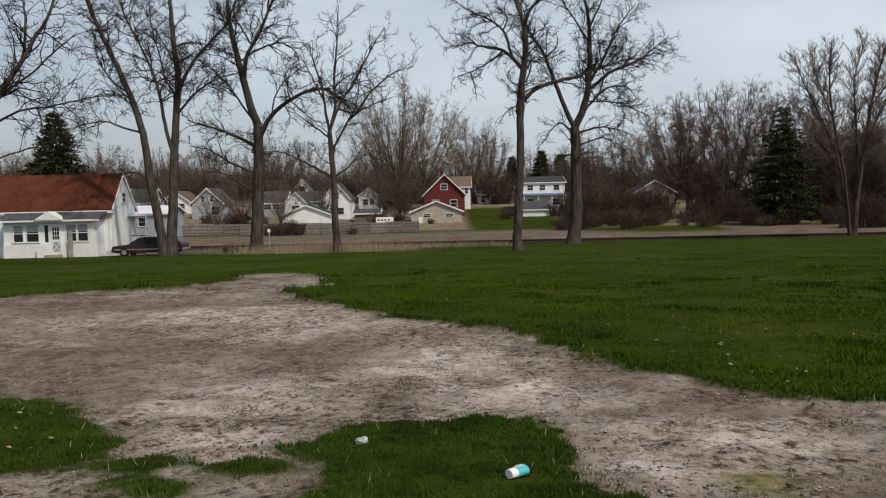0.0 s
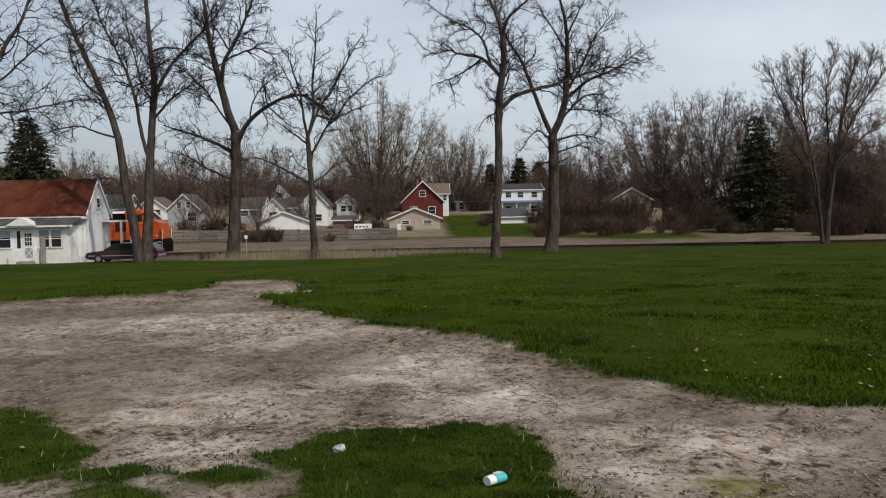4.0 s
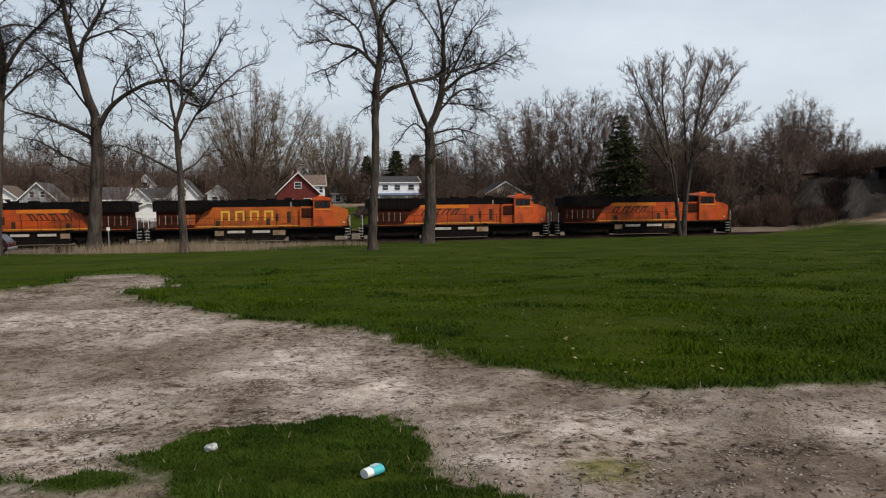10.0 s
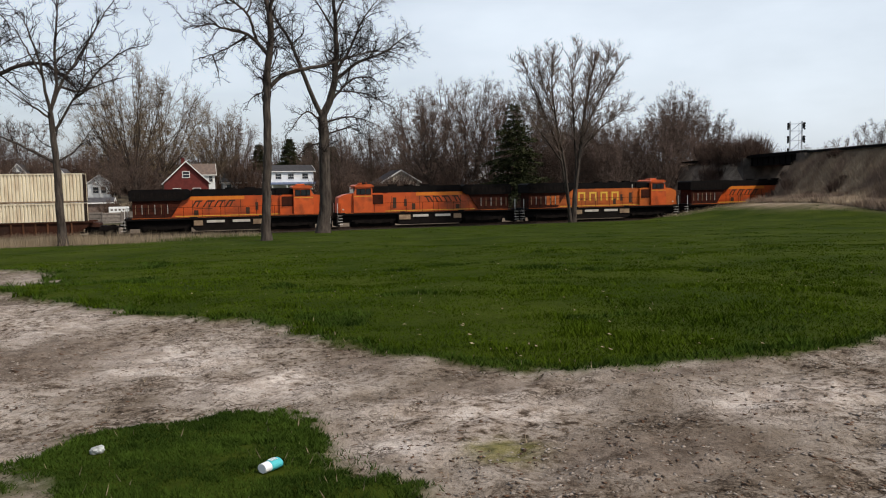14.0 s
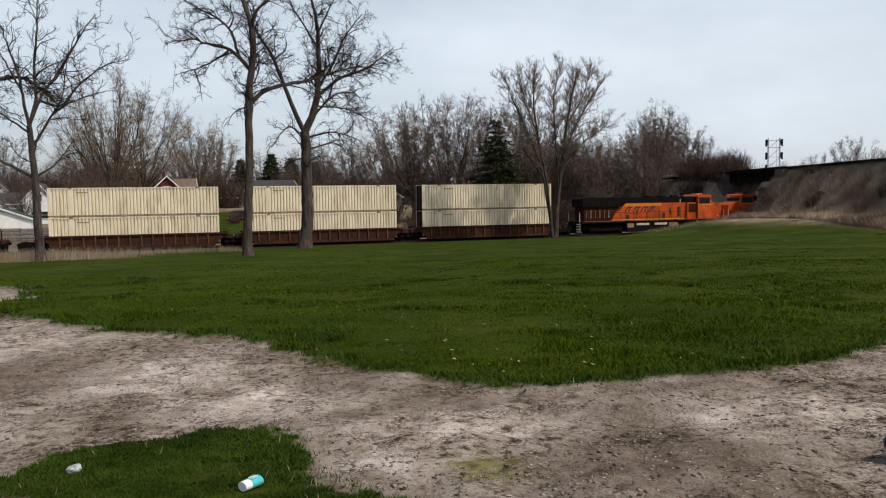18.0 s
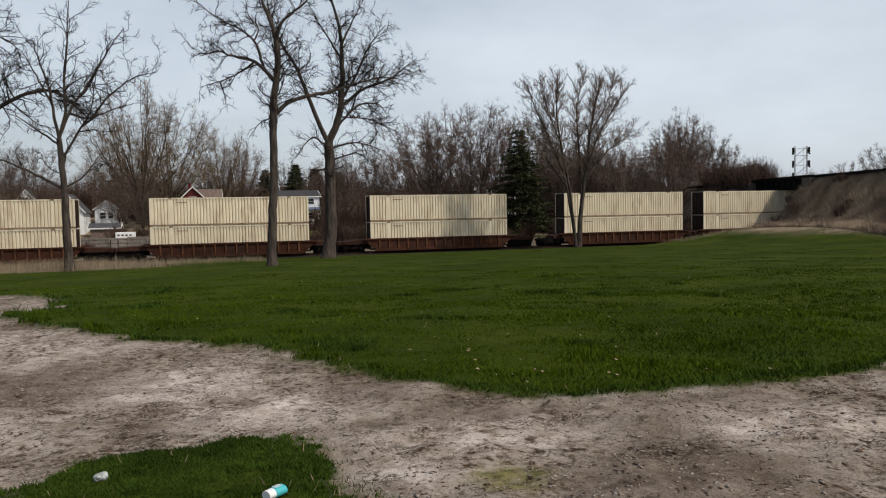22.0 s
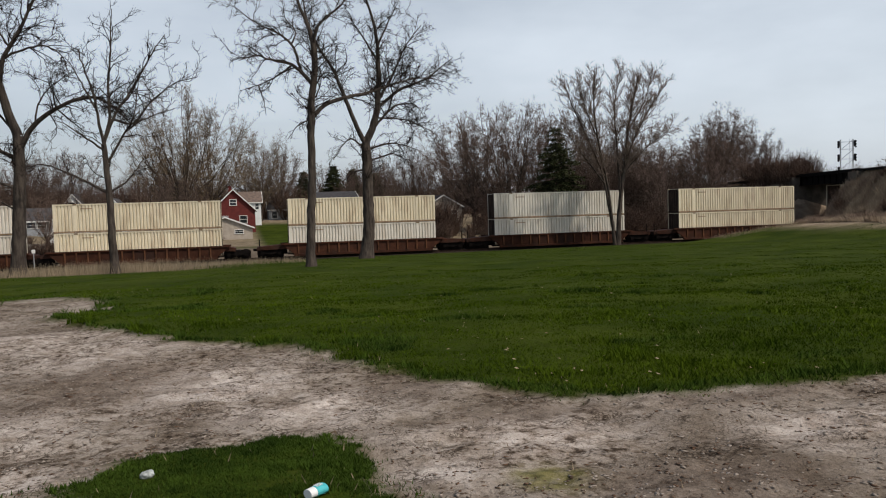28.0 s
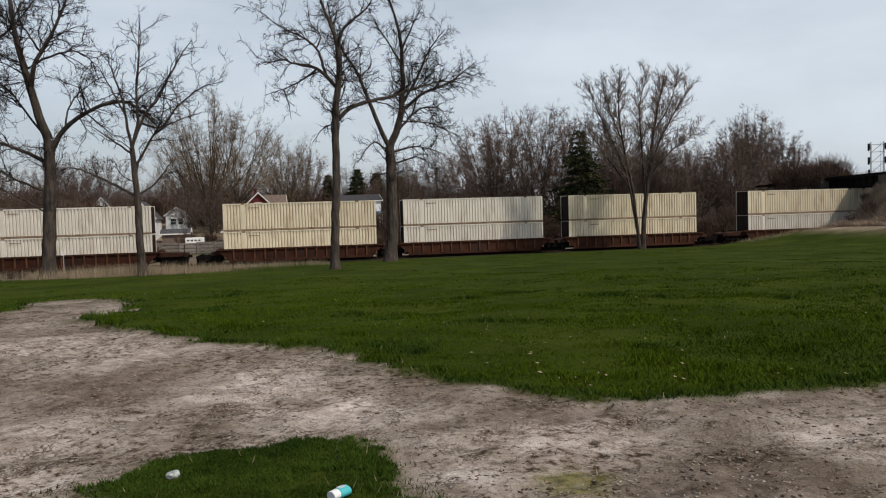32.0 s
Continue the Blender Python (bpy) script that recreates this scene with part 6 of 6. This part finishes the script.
def wagon(label, paint, length=5.3, high=1.45):
    """A parked estate car; front towards -x."""
    e = empty("car", Matrix(), label, "car")
    L2 = length / 2
    body = part("body", prism([(-L2, 0.35), (-L2 - 0.02, 0.62), (-L2 + 0.1, 0.78), (-L2 + 1.35, 0.93), (L2 - 0.1, 0.98), (L2, 0.85), (L2 + 0.02, 0.38), (L2 - 0.25, 0.28), (-L2 + 0.25, 0.25)], -0.9, 0.9), paint, e)
    bmesh_bevel(body, 0.05)
    top = part("cabin", prism([(-L2 + 1.25, 0.92), (-L2 + 2.05, high - 0.04), (-L2 + 2.4, high), (L2 - 0.55, high - 0.02), (L2 - 0.1, 0.97)], -0.78, 0.78), paint, e)
    bmesh_bevel(top, 0.04)
    for x0, x1, s0, s1 in ((-L2 + 1.6, -L2 + 2.45, 0.45, 0), (-L2 + 2.55, -L2 + 3.4, 0, 0), (-L2 + 3.5, L2 - 0.45, 0, -0.2)):
        for y in (-0.8, 0.77):
            part("side_window", prism([(x0, 0.98), (x1, 0.98), (x1 + s1, high - 0.1), (x0 + s0, high - 0.1)], y, y + 0.03), GLASS, top, "dark side window")
    part("windshield", prism([(-L2 + 1.24, 0.97), (-L2 + 1.96, high - 0.1), (-L2 + 1.99, high - 0.1), (-L2 + 1.27, 0.97)], -0.68, 0.68), GLASS, top, "windshield")
    for y in (-0.915, 0.9):
        part("side_moulding", box(-L2 + 0.2, L2 - 0.2, y, y + 0.015, 0.5, 0.57), CHROME, body, "pale side moulding")
    part("bumper", box(-L2 - 0.1, -L2 + 0.05, -0.85, 0.85, 0.38, 0.56, 0.03), CHROME, body)
    part("bumper", box(L2 - 0.05, L2 + 0.1, -0.85, 0.85, 0.38, 0.56, 0.03), CHROME, body)
    for y in (-0.7, 0.45):
        part("headlight", box(-L2 - 0.03, -L2 + 0.05, y, y + 0.25, 0.6, 0.74), PALEBOX, body)
        part("tail_light", box(L2 - 0.03, L2 + 0.025, y, y + 0.25, 0.62, 0.85), SIDING_R, body)
    for x in (-L2 + 0.95, L2 - 1.05):
        for y in (-0.92, 0.72):
            w = part("wheel", cyl((x, y, 0.32), (x, y + 0.2, 0.32), 0.32, 18), RUBBER, e, "black tyre")
            part("hubcap", cyl((x, y - 0.01, 0.32), (x, y + 0.21, 0.32), 0.19, 12), CHROME, w)
    return e


def bmesh_bevel(ob, w):
    bm = bmesh.new()
    bm.from_mesh(ob.data)
    bmesh.ops.bevel(bm, geom=list(bm.edges), offset=w, segments=2, affect="EDGES", clamp_overlap=True)
    bm.to_mesh(ob.data)
    bm.free()


def make_cars():
    c = wagon("dark maroon estate car parked behind the trees", CARP)
    c.matrix_world = pose(-22.35, 58.7, ground_at(-22.35, 58.7))
    c = wagon("dark sport utility vehicle parked on the grass yard", BLACKP, 4.8, 1.75)
    c.matrix_world = pose(13.5, 152, ground_at(13.5, 152), 0, 0, 35)
    c = wagon("dark car parked behind the fence", GRIME, 4.6, 1.45)
    c.matrix_world = pose(-36, 135, ground_at(-36, 135))


make_cars()


# ------------------------------------------------------------------ railway bridge and signal
def make_bridge():
    e = empty("railway_bridge", pose(float(crest_x(83)) - 1.8, 83, 0, 0, 0, -math.degrees(math.atan(0.29))), "dark steel girder bridge carrying another line over the track", "bridge")
    for x in (-2.3, 2.2):
        g = part("girder", box(x, x + 0.12, -9.0, 6.6, 3.72, 5.2), BLACKP, e, "black plate girder")
        for i in range(10):
            part("stiffener", box(x - 0.12, x, -8.6 + i * 1.6, -8.5 + i * 1.6, 3.76, 5.16), BLACKP, g)
        part("flange", box(x - 0.2, x + 0.32, -9.0, 6.6, 5.2, 5.26), BLACKP, g)
        part("flange", box(x - 0.2, x + 0.32, -9.0, 6.6, 3.68, 3.72), BLACKP, g)
    part("deck", box(-2.6, 2.6, -30, 34, 4.86, 5.02), TIE, e, "dark timber deck")
    for x in (-0.75, 0.75):
        part("rail", box(x - 0.035, x + 0.035, -90, 60, 5.02, 5.18), RAIL, e)
    part("edge_beam", box(-2.85, -2.6, -90, 34, 4.84, 5.14), BLACKP, e, "black edge beam")
    for y0, y1 in ((-10.6, -8.6), (6.4, 8.4)):
        part("abutment", box(-3.4, 3.4, y0, y1, -3.6, 4.86), ABUT, e, "dark concrete abutment")
    for i in range(15):
        part("deck_tie", box(-1.6, 1.6, -30 + i * 4.2, -29.7 + i * 4.2, 5.02, 5.06), TIE, e)
    for s in (-2.55,):
        for i in range(5):
            part("railing_post", box(s - 0.03, s + 0.03, 9.5 + i * 1.2, 9.56 + i * 1.2, 5.0, 6.0), STEELG, e)
        part("railing", box(s - 0.03, s + 0.03, 9.4, 14.4, 5.95, 6.02), STEELG, e)


def make_signal():
    x, y = 91.0, 97.0
    z = ground_at(x, y)
    e = empty("railway_signal", pose(x, y, z, 0, 0, -38), "pale steel signal mast with two columns of signal heads", "signal")
    top = 10.75 - z
    for cx in (-0.85, 0.85):
        c = part("column", box(cx - 0.09, cx + 0.09, -0.09, 0.09, -0.3, top), PALESTEEL, e)
        for k, zz in enumerate((0.55, 2.6, 4.5)):
            if cx > 0 and k == 2:
                continue
            s = part("signal_head", box(cx - (0.42 if cx < 0 else -0.1), cx - (0.1 if cx < 0 else -0.42), -0.25, 0.1, top - zz - 0.6, top - zz + 0.35, 0.05), SIGNALH, e, "black signal head")
            for j in range(3):
                part("hood", cyl((cx - (0.33 if cx < 0 else -0.33), -0.25, top - zz + 0.2 - j * 0.42), (cx - (0.33 if cx < 0 else -0.33), -0.5, top - zz + 0.17 - j * 0.42), 0.14, 8), BLACKP, s)
    for zz in (0.4, 1.5, 3.0, 4.6):
        part("platform", box(-1.0, 1.0, -0.3, 0.3, top - zz - 0.02, top - zz + 0.02), PALESTEEL, e)
    for i in range(3):
        part("brace", cyl((-0.85, 0, top - 4.6 + i * 1.5), (0.85, 0, top - 3.1 + i * 1.5), 0.04, 6), PALESTEEL, e)
    ld = part("ladder", box(0.35, 0.39, -0.3, -0.26, 0, top), PALESTEEL, e)
    part("ladder_rail", box(0.75, 0.79, -0.3, -0.26, 0, top), PALESTEEL, ld)
    for i in range(26):
        part("rung", box(0.39, 0.75, -0.3, -0.27, 0.3 + i * 0.45, 0.33 + i * 0.45), PALESTEEL, ld)
    e = empty("equipment_case", pose(84.5, 95, 4.9, 0, 0, -20), "small grey railing frame beside the elevated line", "railing")
    for xx in (-0.9, 0.0, 0.9):
        part("post", box(xx - 0.04, xx + 0.04, -0.04, 0.04, -0.4, 1.2), PALESTEEL, e)
    part("bar", box(-0.95, 0.95, -0.03, 0.03, 1.15, 1.22), PALESTEEL, e)
    part("bar", box(-0.95, 0.95, -0.03, 0.03, 0.6, 0.66), PALESTEEL, e)


make_bridge()
make_signal()


def make_markers():
    for x, y, h in ((-29.5, 79.5, 3.2), (-18.2, 80.5, 2.6)):
        z = ground_at(x, y)
        e = empty("marker_post", pose(x, y, z), "slim grey trackside marker post with pale top", "post", "trackside posts")
        part("pole", cyl((0, 0, -0.3), (0, 0, h), 0.05, 8), STEELG, e)
        part("marker_plate", box(-0.16, 0.16, -0.07, -0.05, h - 0.35, h, 0.005), TRIM, e)


make_markers()


# ------------------------------------------------------------------ litter on the grass
def make_litter():
    z = ground_at(0.42, 4.61)
    e = empty("paper_cup", pose(0.42, 4.6, z + 0.035, 0, 0, 38) @ Matrix.Diagonal((0.86, 0.9, 0.9, 1)), "crushed white and turquoise paper cup lying on the grass", "cup")
    bm = bmesh.new()
    rings = []
    for k, (x, r) in enumerate(((-0.075, 0.036), (-0.074, 0.039), (-0.02, 0.041), (-0.015, 0.0415))):
        rings.append([bm.verts.new((x, r * math.cos(a * 0.3491), r * 0.82 * math.sin(a * 0.3491))) for a in range(18)])
    for a, b in zip(rings, rings[1:]):
        for i in range(18):
            bm.faces.new((a[i], a[(i + 1) % 18], b[(i + 1) % 18], b[i]))
    bm.faces.new(rings[0][::-1])
    bmesh.ops.recalc_face_normals(bm, faces=bm.faces)
    part("cup_base", bm, CUPW, e, "white lower end")
    bm = bmesh.new()
    rings = []
    for k, (x, r) in enumerate(((-0.0155, 0.0425), (0.03, 0.045), (0.075, 0.048), (0.078, 0.050), (0.081, 0.048), (0.075, 0.045), (0.0, 0.041))):
        rings.append([bm.verts.new((x, r * math.cos(a * 0.3491), r * (0.82 - 0.1 * (k > 1)) * math.sin(a * 0.3491))) for a in range(18)])
    for a, b in zip(rings, rings[1:]):
        for i in range(18):
            bm.faces.new((a[i], a[(i + 1) % 18], b[(i + 1) % 18], b[i]))
    bmesh.ops.recalc_face_normals(bm, faces=bm.faces)
    part("cup_wall", bm, CUPB, e, "turquoise printed wall")
    for i in range(4):
        part("marking_bar", box(0.0 + i * 0.016, 0.008 + i * 0.016, -0.02, 0.02, 0.0345, 0.0375), CUPW, e, "white printed bar")
    rng = np.random.default_rng(4)
    z = ground_at(-0.61, 5.41)
    bm = bmesh.new()
    bmesh.ops.create_icosphere(bm, subdivisions=3, radius=0.045)
    for v in bm.verts:
        v.co = Vector((v.co.x * 1.1, v.co.y * 0.8, v.co.z * 0.65)) * (1 + 0.28 * noise.noise(v.co * 38) + 0.12 * noise.noise(v.co * 90))
    me = bpy.data.meshes.new("crumpled_wrapper")
    bm.to_mesh(me)
    bm.free()
    me.materials.append(mat("clear_wrapper", (0.5, 0.53, 0.53), (0.2, 0.22, 0.21), 0.3, 28, spec=0.6))
    ob = new("crumpled_wrapper", me)
    ob.matrix_world = pose(-0.61, 5.41, z + 0.025, 0, 0, 30)
    tagged(ob, "crumpled clear plastic wrapper lying on the grass", "litter")
    # small dark object of unknown kind, added as a rounded lump
    z = ground_at(4.19, 3.42)
    bm = bmesh.new()
    bmesh.ops.create_icosphere(bm, subdivisions=3, radius=0.12)
    for v in bm.verts:
        v.co = Vector((v.co.x * 1.0, v.co.y, v.co.z * 0.8)) * (1 + 0.18 * noise.noise(v.co * 9))
    me = bpy.data.meshes.new("dark_lump")
    bm.to_mesh(me)
    bm.free()
    me.materials.append(LUMPB)
    ob = new("dark_lump", me)
    ob.matrix_world = pose(4.265, 3.42, z + 0.09)
    tagged(ob, "small black unidentified object lying on the soil", "bag")


make_litter()


# ------------------------------------------------------------------ grass blades, reeds and debris
def surface_z(x, y):
    return ground_z(x, y) + relief(x, y, S(-0.1, 0.1, soil_amount(x, y)))


def make_grass():
    rng = np.random.default_rng(21)
    n = 620000
    r = np.exp(rng.uniform(math.log(3.3), math.log(100), n))
    a = np.radians(rng.uniform(-37, 52, n))
    x, y = r * np.sin(a), r * np.cos(a)
    m = 60000                                           # the grass left in the worn soil, close by
    x = np.concatenate([x, rng.uniform(-1.5, 1.4, m), rng.uniform(-5.5, -1.6, m // 2)])
    y = np.concatenate([y, rng.uniform(3.4, 6.4, m), rng.uniform(4.2, 8.3, m // 2)])
    r = np.hypot(x, y)
    n = len(x)
    d = soil_amount(x, y)
    thin = hash_noise(x, y, 0.35, 12)
    keep = (d < -0.02 - 0.1 * thin * (rng.uniform(0, 1, n) < 0.5)) | ((d < 0.15) & (rng.uniform(0, 1, n) < 0.05))
    keep &= (r > 7.5) | (hash_noise(x, y, 0.22, 15) * 0.6 + hash_noise(x, y, 0.6, 16) * 0.5 > 0.3 * rng.uniform(0.5, 1.3, n))
    keep &= (np.hypot(x - 0.42, y - 4.58) > 0.09) & (np.hypot(x + 0.61, y - 5.38) > 0.07) & (dry_amount(x, y) < 0.5)
    x, y, r, d = x[keep], y[keep], r[keep], d[keep]
    n = len(x)
    clump = hash_noise(x, y, 0.45, 13) * 0.6 + hash_noise(x, y, 1.7, 14) * 0.6
    h = (0.012 + 0.035 * clump ** 1.5) * rng.uniform(0.6, 1.3, n) * (1 + r * 0.012) * (1 - 0.6 * S(15, 45, r))
    inner = (y < 8.4) & (inside_distance(x, y, SOIL) > 0.25)
    h = np.where(inner, 0.012 + 0.5 * h + 0.016 * S(0.45, 0.8, hash_noise(x, y, 0.16, 25)) * S(0.0, 0.12, -d), h)
    h = h * (1 + ~inner * (0.5 + 1.5 * hash_noise(x, y, 0.28, 18)) * np.exp(-((d + 0.14) / 0.18) ** 2) * np.clip((r - 3) / 8, 0.15, 1.8))
    h = h * (1 + np.where(inner, 0.3, 1.1) * S(0.7, 0.85, hash_noise(x, y, 0.55, 17)) * (1 - 0.7 * S(10, 30, r)) + 1.6 * S(0.80, 0.92, hash_noise(x * 0.6, y, 0.95, 19)) * S(8, 14, r))
    w = (0.0018 + 0.0007 * r) * rng.uniform(0.7, 1.4, n)
    t = rng.uniform(0, 6.283, n)
    lean = rng.uniform(0.25, 1.15, n) * h
    la = rng.uniform(0, 6.283, n)
    z = surface_z(x, y) - 0.01
    V = np.empty((n, 3, 3))
    V[:, 0] = np.stack([x - np.cos(t) * w, y - np.sin(t) * w, z], 1)
    V[:, 1] = np.stack([x + np.cos(t) * w, y + np.sin(t) * w, z], 1)
    V[:, 2] = np.stack([x + np.cos(la) * lean, y + np.sin(la) * lean, z + h], 1)
    # the lawn's shaded lip gets the darker blades, its shade painted in
    lip = (d > -0.42 * np.clip(r / 9, 0.5, 2.0) * hash_noise(x, y, 0.8, 20) * 1.3) & (hash_noise(x, y, 0.9, 24) > 0.3)
    coarse = inner | lip | ((hash_noise(x * 0.6, y, 0.95, 19) > 0.86) & (r > 9))
    for name, label, material, k in (("grass", "short uneven green lawn grass", GRASSB, ~coarse), ("grass_tufts", "darker coarse grass tufts along the worn soil, shade of the lawn edge painted in", TUFTB, coarse)):
        ob = new(name, fast_mesh(name, V[k].reshape(-1, 3), np.arange(3 * k.sum()).reshape(-1, 3), material))
        tagged(ob, label, "grass", kind="stuff")
    # pale dry stalks and seed heads in the lawn and at its edge
    n = 2400
    r = np.exp(rng.uniform(math.log(3.5), math.log(40), n))
    a = np.radians(rng.uniform(-37, 52, n))
    x, y = r * np.sin(a), r * np.cos(a)
    d = soil_amount(x, y)
    keep = (d > -0.4) & (d < 0.1) | (rng.uniform(0, 1, n) < 0.12)
    x, y, r = x[keep], y[keep], r[keep]
    n = len(x)
    h, t, la = rng.uniform(0.025, 0.075, n), rng.uniform(0, 6.283, n), rng.uniform(0, 6.283, n)
    w = 0.0022 + 0.0004 * r
    z = surface_z(x, y)
    V = np.empty((n, 3, 3))
    V[:, 0] = np.stack([x - np.cos(t) * w, y - np.sin(t) * w, z], 1)
    V[:, 1] = np.stack([x + np.cos(t) * w, y + np.sin(t) * w, z], 1)
    V[:, 2] = np.stack([x + np.cos(la) * h * 0.5, y + np.sin(la) * h * 0.5, z + h], 1)
    ob = new("dry_stalks", fast_mesh("dry_stalks", V.reshape(-1, 3), np.arange(3 * n).reshape(-1, 3), DRYB))
    tagged(ob, "pale dry grass stalks along the lawn edge", "grass", kind="stuff")
    # dead reeds by the railway
    n = 9000
    x = np.concatenate([rng.normal(-8.5, 3.2, n // 2), rng.uniform(-22, 6, n // 2)])
    y = np.concatenate([rng.normal(57.5, 1.2, n // 2), rng.uniform(62, 80, n // 2)])
    h, t, la = rng.uniform(0.3, 1.0, n) * np.where(np.arange(n) < n // 2, 1.0, 0.6), rng.uniform(0, 6.283, n), rng.uniform(0, 6.283, n)
    z = ground_z(x, y) - 0.02
    w = 0.012
    V = np.empty((n, 3, 3))
    V[:, 0] = np.stack([x - np.cos(t) * w, y - np.sin(t) * w, z], 1)
    V[:, 1] = np.stack([x + np.cos(t) * w, y + np.sin(t) * w, z], 1)
    V[:, 2] = np.stack([x + np.cos(la) * h * 0.3, y + np.sin(la) * h * 0.3, z + h], 1)
    ob = new("dry_reeds", fast_mesh("dry_reeds", V.reshape(-1, 3), np.arange(3 * n).reshape(-1, 3), DRYB))
    tagged(ob, "pale dead reeds along the railway line", "grass", kind="stuff")


make_grass()


def make_debris():
    rng = np.random.default_rng(22)
    base = np.array([(1, 0, 0), (0, 1, 0), (-1, 0, 0), (0, -1, 0), (0, 0, 1), (0, 0, -0.6)], dtype=float)
    tri = np.array([(0, 1, 4), (1, 2, 4), (2, 3, 4), (3, 0, 4), (1, 0, 5), (2, 1, 5), (3, 2, 5), (0, 3, 5)])
    for name, label, material, n, lo, hi, flat in (("soil_flakes", "pale dried soil flakes", mat("pale_flake", (0.36, 0.31, 0.265), (0.21, 0.18, 0.15), 0.95, 9), 3000, 0.008, 0.028, 0.12), ("clods", "small pale soil clods and pebbles", STONE, 2600, 0.005, 0.018, 0.5), ("leaf_litter", "dead leaves and bark scraps on the soil", LEAFL, 3600, 0.006, 0.022, 0.22), ("bark_chips", "scattered reddish-brown leaf and bark chips", mat("bark_chip", (0.15, 0.088, 0.057), (0.075, 0.046, 0.032), 0.95, 9), 3200, 0.006, 0.024, 0.18)):
        r = np.exp(rng.uniform(math.log(3.4), math.log(26), n * 3))
        a = np.radians(rng.uniform(-40, 55, n * 3))
        x, y = r * np.sin(a), r * np.cos(a)
        patch = hash_noise(x, y, 0.8, 31) * 0.6 + hash_noise(x, y, 0.3, 32) * 0.5
        keep = (soil_amount(x, y) > 0.03) & (patch + 0.5 * np.exp(-((x + 1.5) / 1.0) ** 2 - ((y - 9.3) / 1.8) ** 2) + 0.35 * np.exp(-((x - 3.6) / 1.4) ** 2 - ((y - 4.0) / 0.6) ** 2) > 0.58 + 0.3 * rng.uniform(-1, 1, n * 3))
        x, y, r = x[keep][:n], y[keep][:n], r[keep][:n]
        m = len(x)
        s = rng.uniform(lo, hi, m) ** 1.0 * (0.7 + 0.06 * r)
        t = rng.uniform(0, 6.283, m)
        P = base[None] * rng.uniform(0.55, 1.3, (m, 6, 3)) * s[:, None, None] * np.array([1.4, 0.7, flat])
        c, q = np.cos(t)[:, None], np.sin(t)[:, None]
        V = np.stack([x[:, None] + P[..., 0] * c - P[..., 1] * q, y[:, None] + P[..., 0] * q + P[..., 1] * c, surface_z(x, y)[:, None] + P[..., 2] + 0.3 * s[:, None] * flat], -1)
        F = (tri[None] + 6 * np.arange(m)[:, None, None]).reshape(-1, 3)
        ob = new(name, fast_mesh(name, V.reshape(-1, 3), F, material))
        tagged(ob, label, "debris", kind="stuff")


make_debris()


def make_lawn_specks():
    """Pale dead leaves lying in the lawn."""
    rng = np.random.default_rng(23)
    n = 900
    r = np.exp(rng.uniform(math.log(6), math.log(48), n))
    a = np.radians(rng.uniform(-36, 52, n))
    x, y = r * np.sin(a), r * np.cos(a)
    keep = (soil_amount(x, y) < -0.1) & (hash_noise(x, y, 2.4, 61) > 0.45) & (dry_amount(x, y) < 0.3)
    x, y, r = x[keep], y[keep], r[keep]
    n = len(x)
    s, t, tip = rng.uniform(0.012, 0.03, n) * (1 + 0.01 * r), rng.uniform(0, 6.283, n), rng.uniform(0, 0.02, n)
    z = surface_z(x, y) + 0.035
    c, q = np.cos(t), np.sin(t)
    V = np.stack([np.stack([x - s * c, y - s * q, z], 1), np.stack([x + s * 0.5 * q, y - s * 0.5 * c, z + tip], 1), np.stack([x + s * c, y + s * q, z + 0.012], 1), np.stack([x - s * 0.5 * q, y + s * 0.5 * c, z + tip * 0.3], 1)], 1)
    ob = new("lawn_leaves", fast_mesh("lawn_leaves", V.reshape(-1, 3), np.arange(4 * n).reshape(-1, 4), DRYB))
    tagged(ob, "pale dead leaves scattered in the lawn", "debris", kind="stuff")


make_lawn_specks()


# ------------------------------------------------------------------ movement
def motions():
    for thing, behind, about, z in moving:
        rows = []
        for t, s in LEAD:
            x = s - behind - (22.1 if about else 0)
            rows.append((t, TRACK @ pose(x, 0, z, 0, 0, 180 if about else 0)))
        walk(thing, rows)


motions()
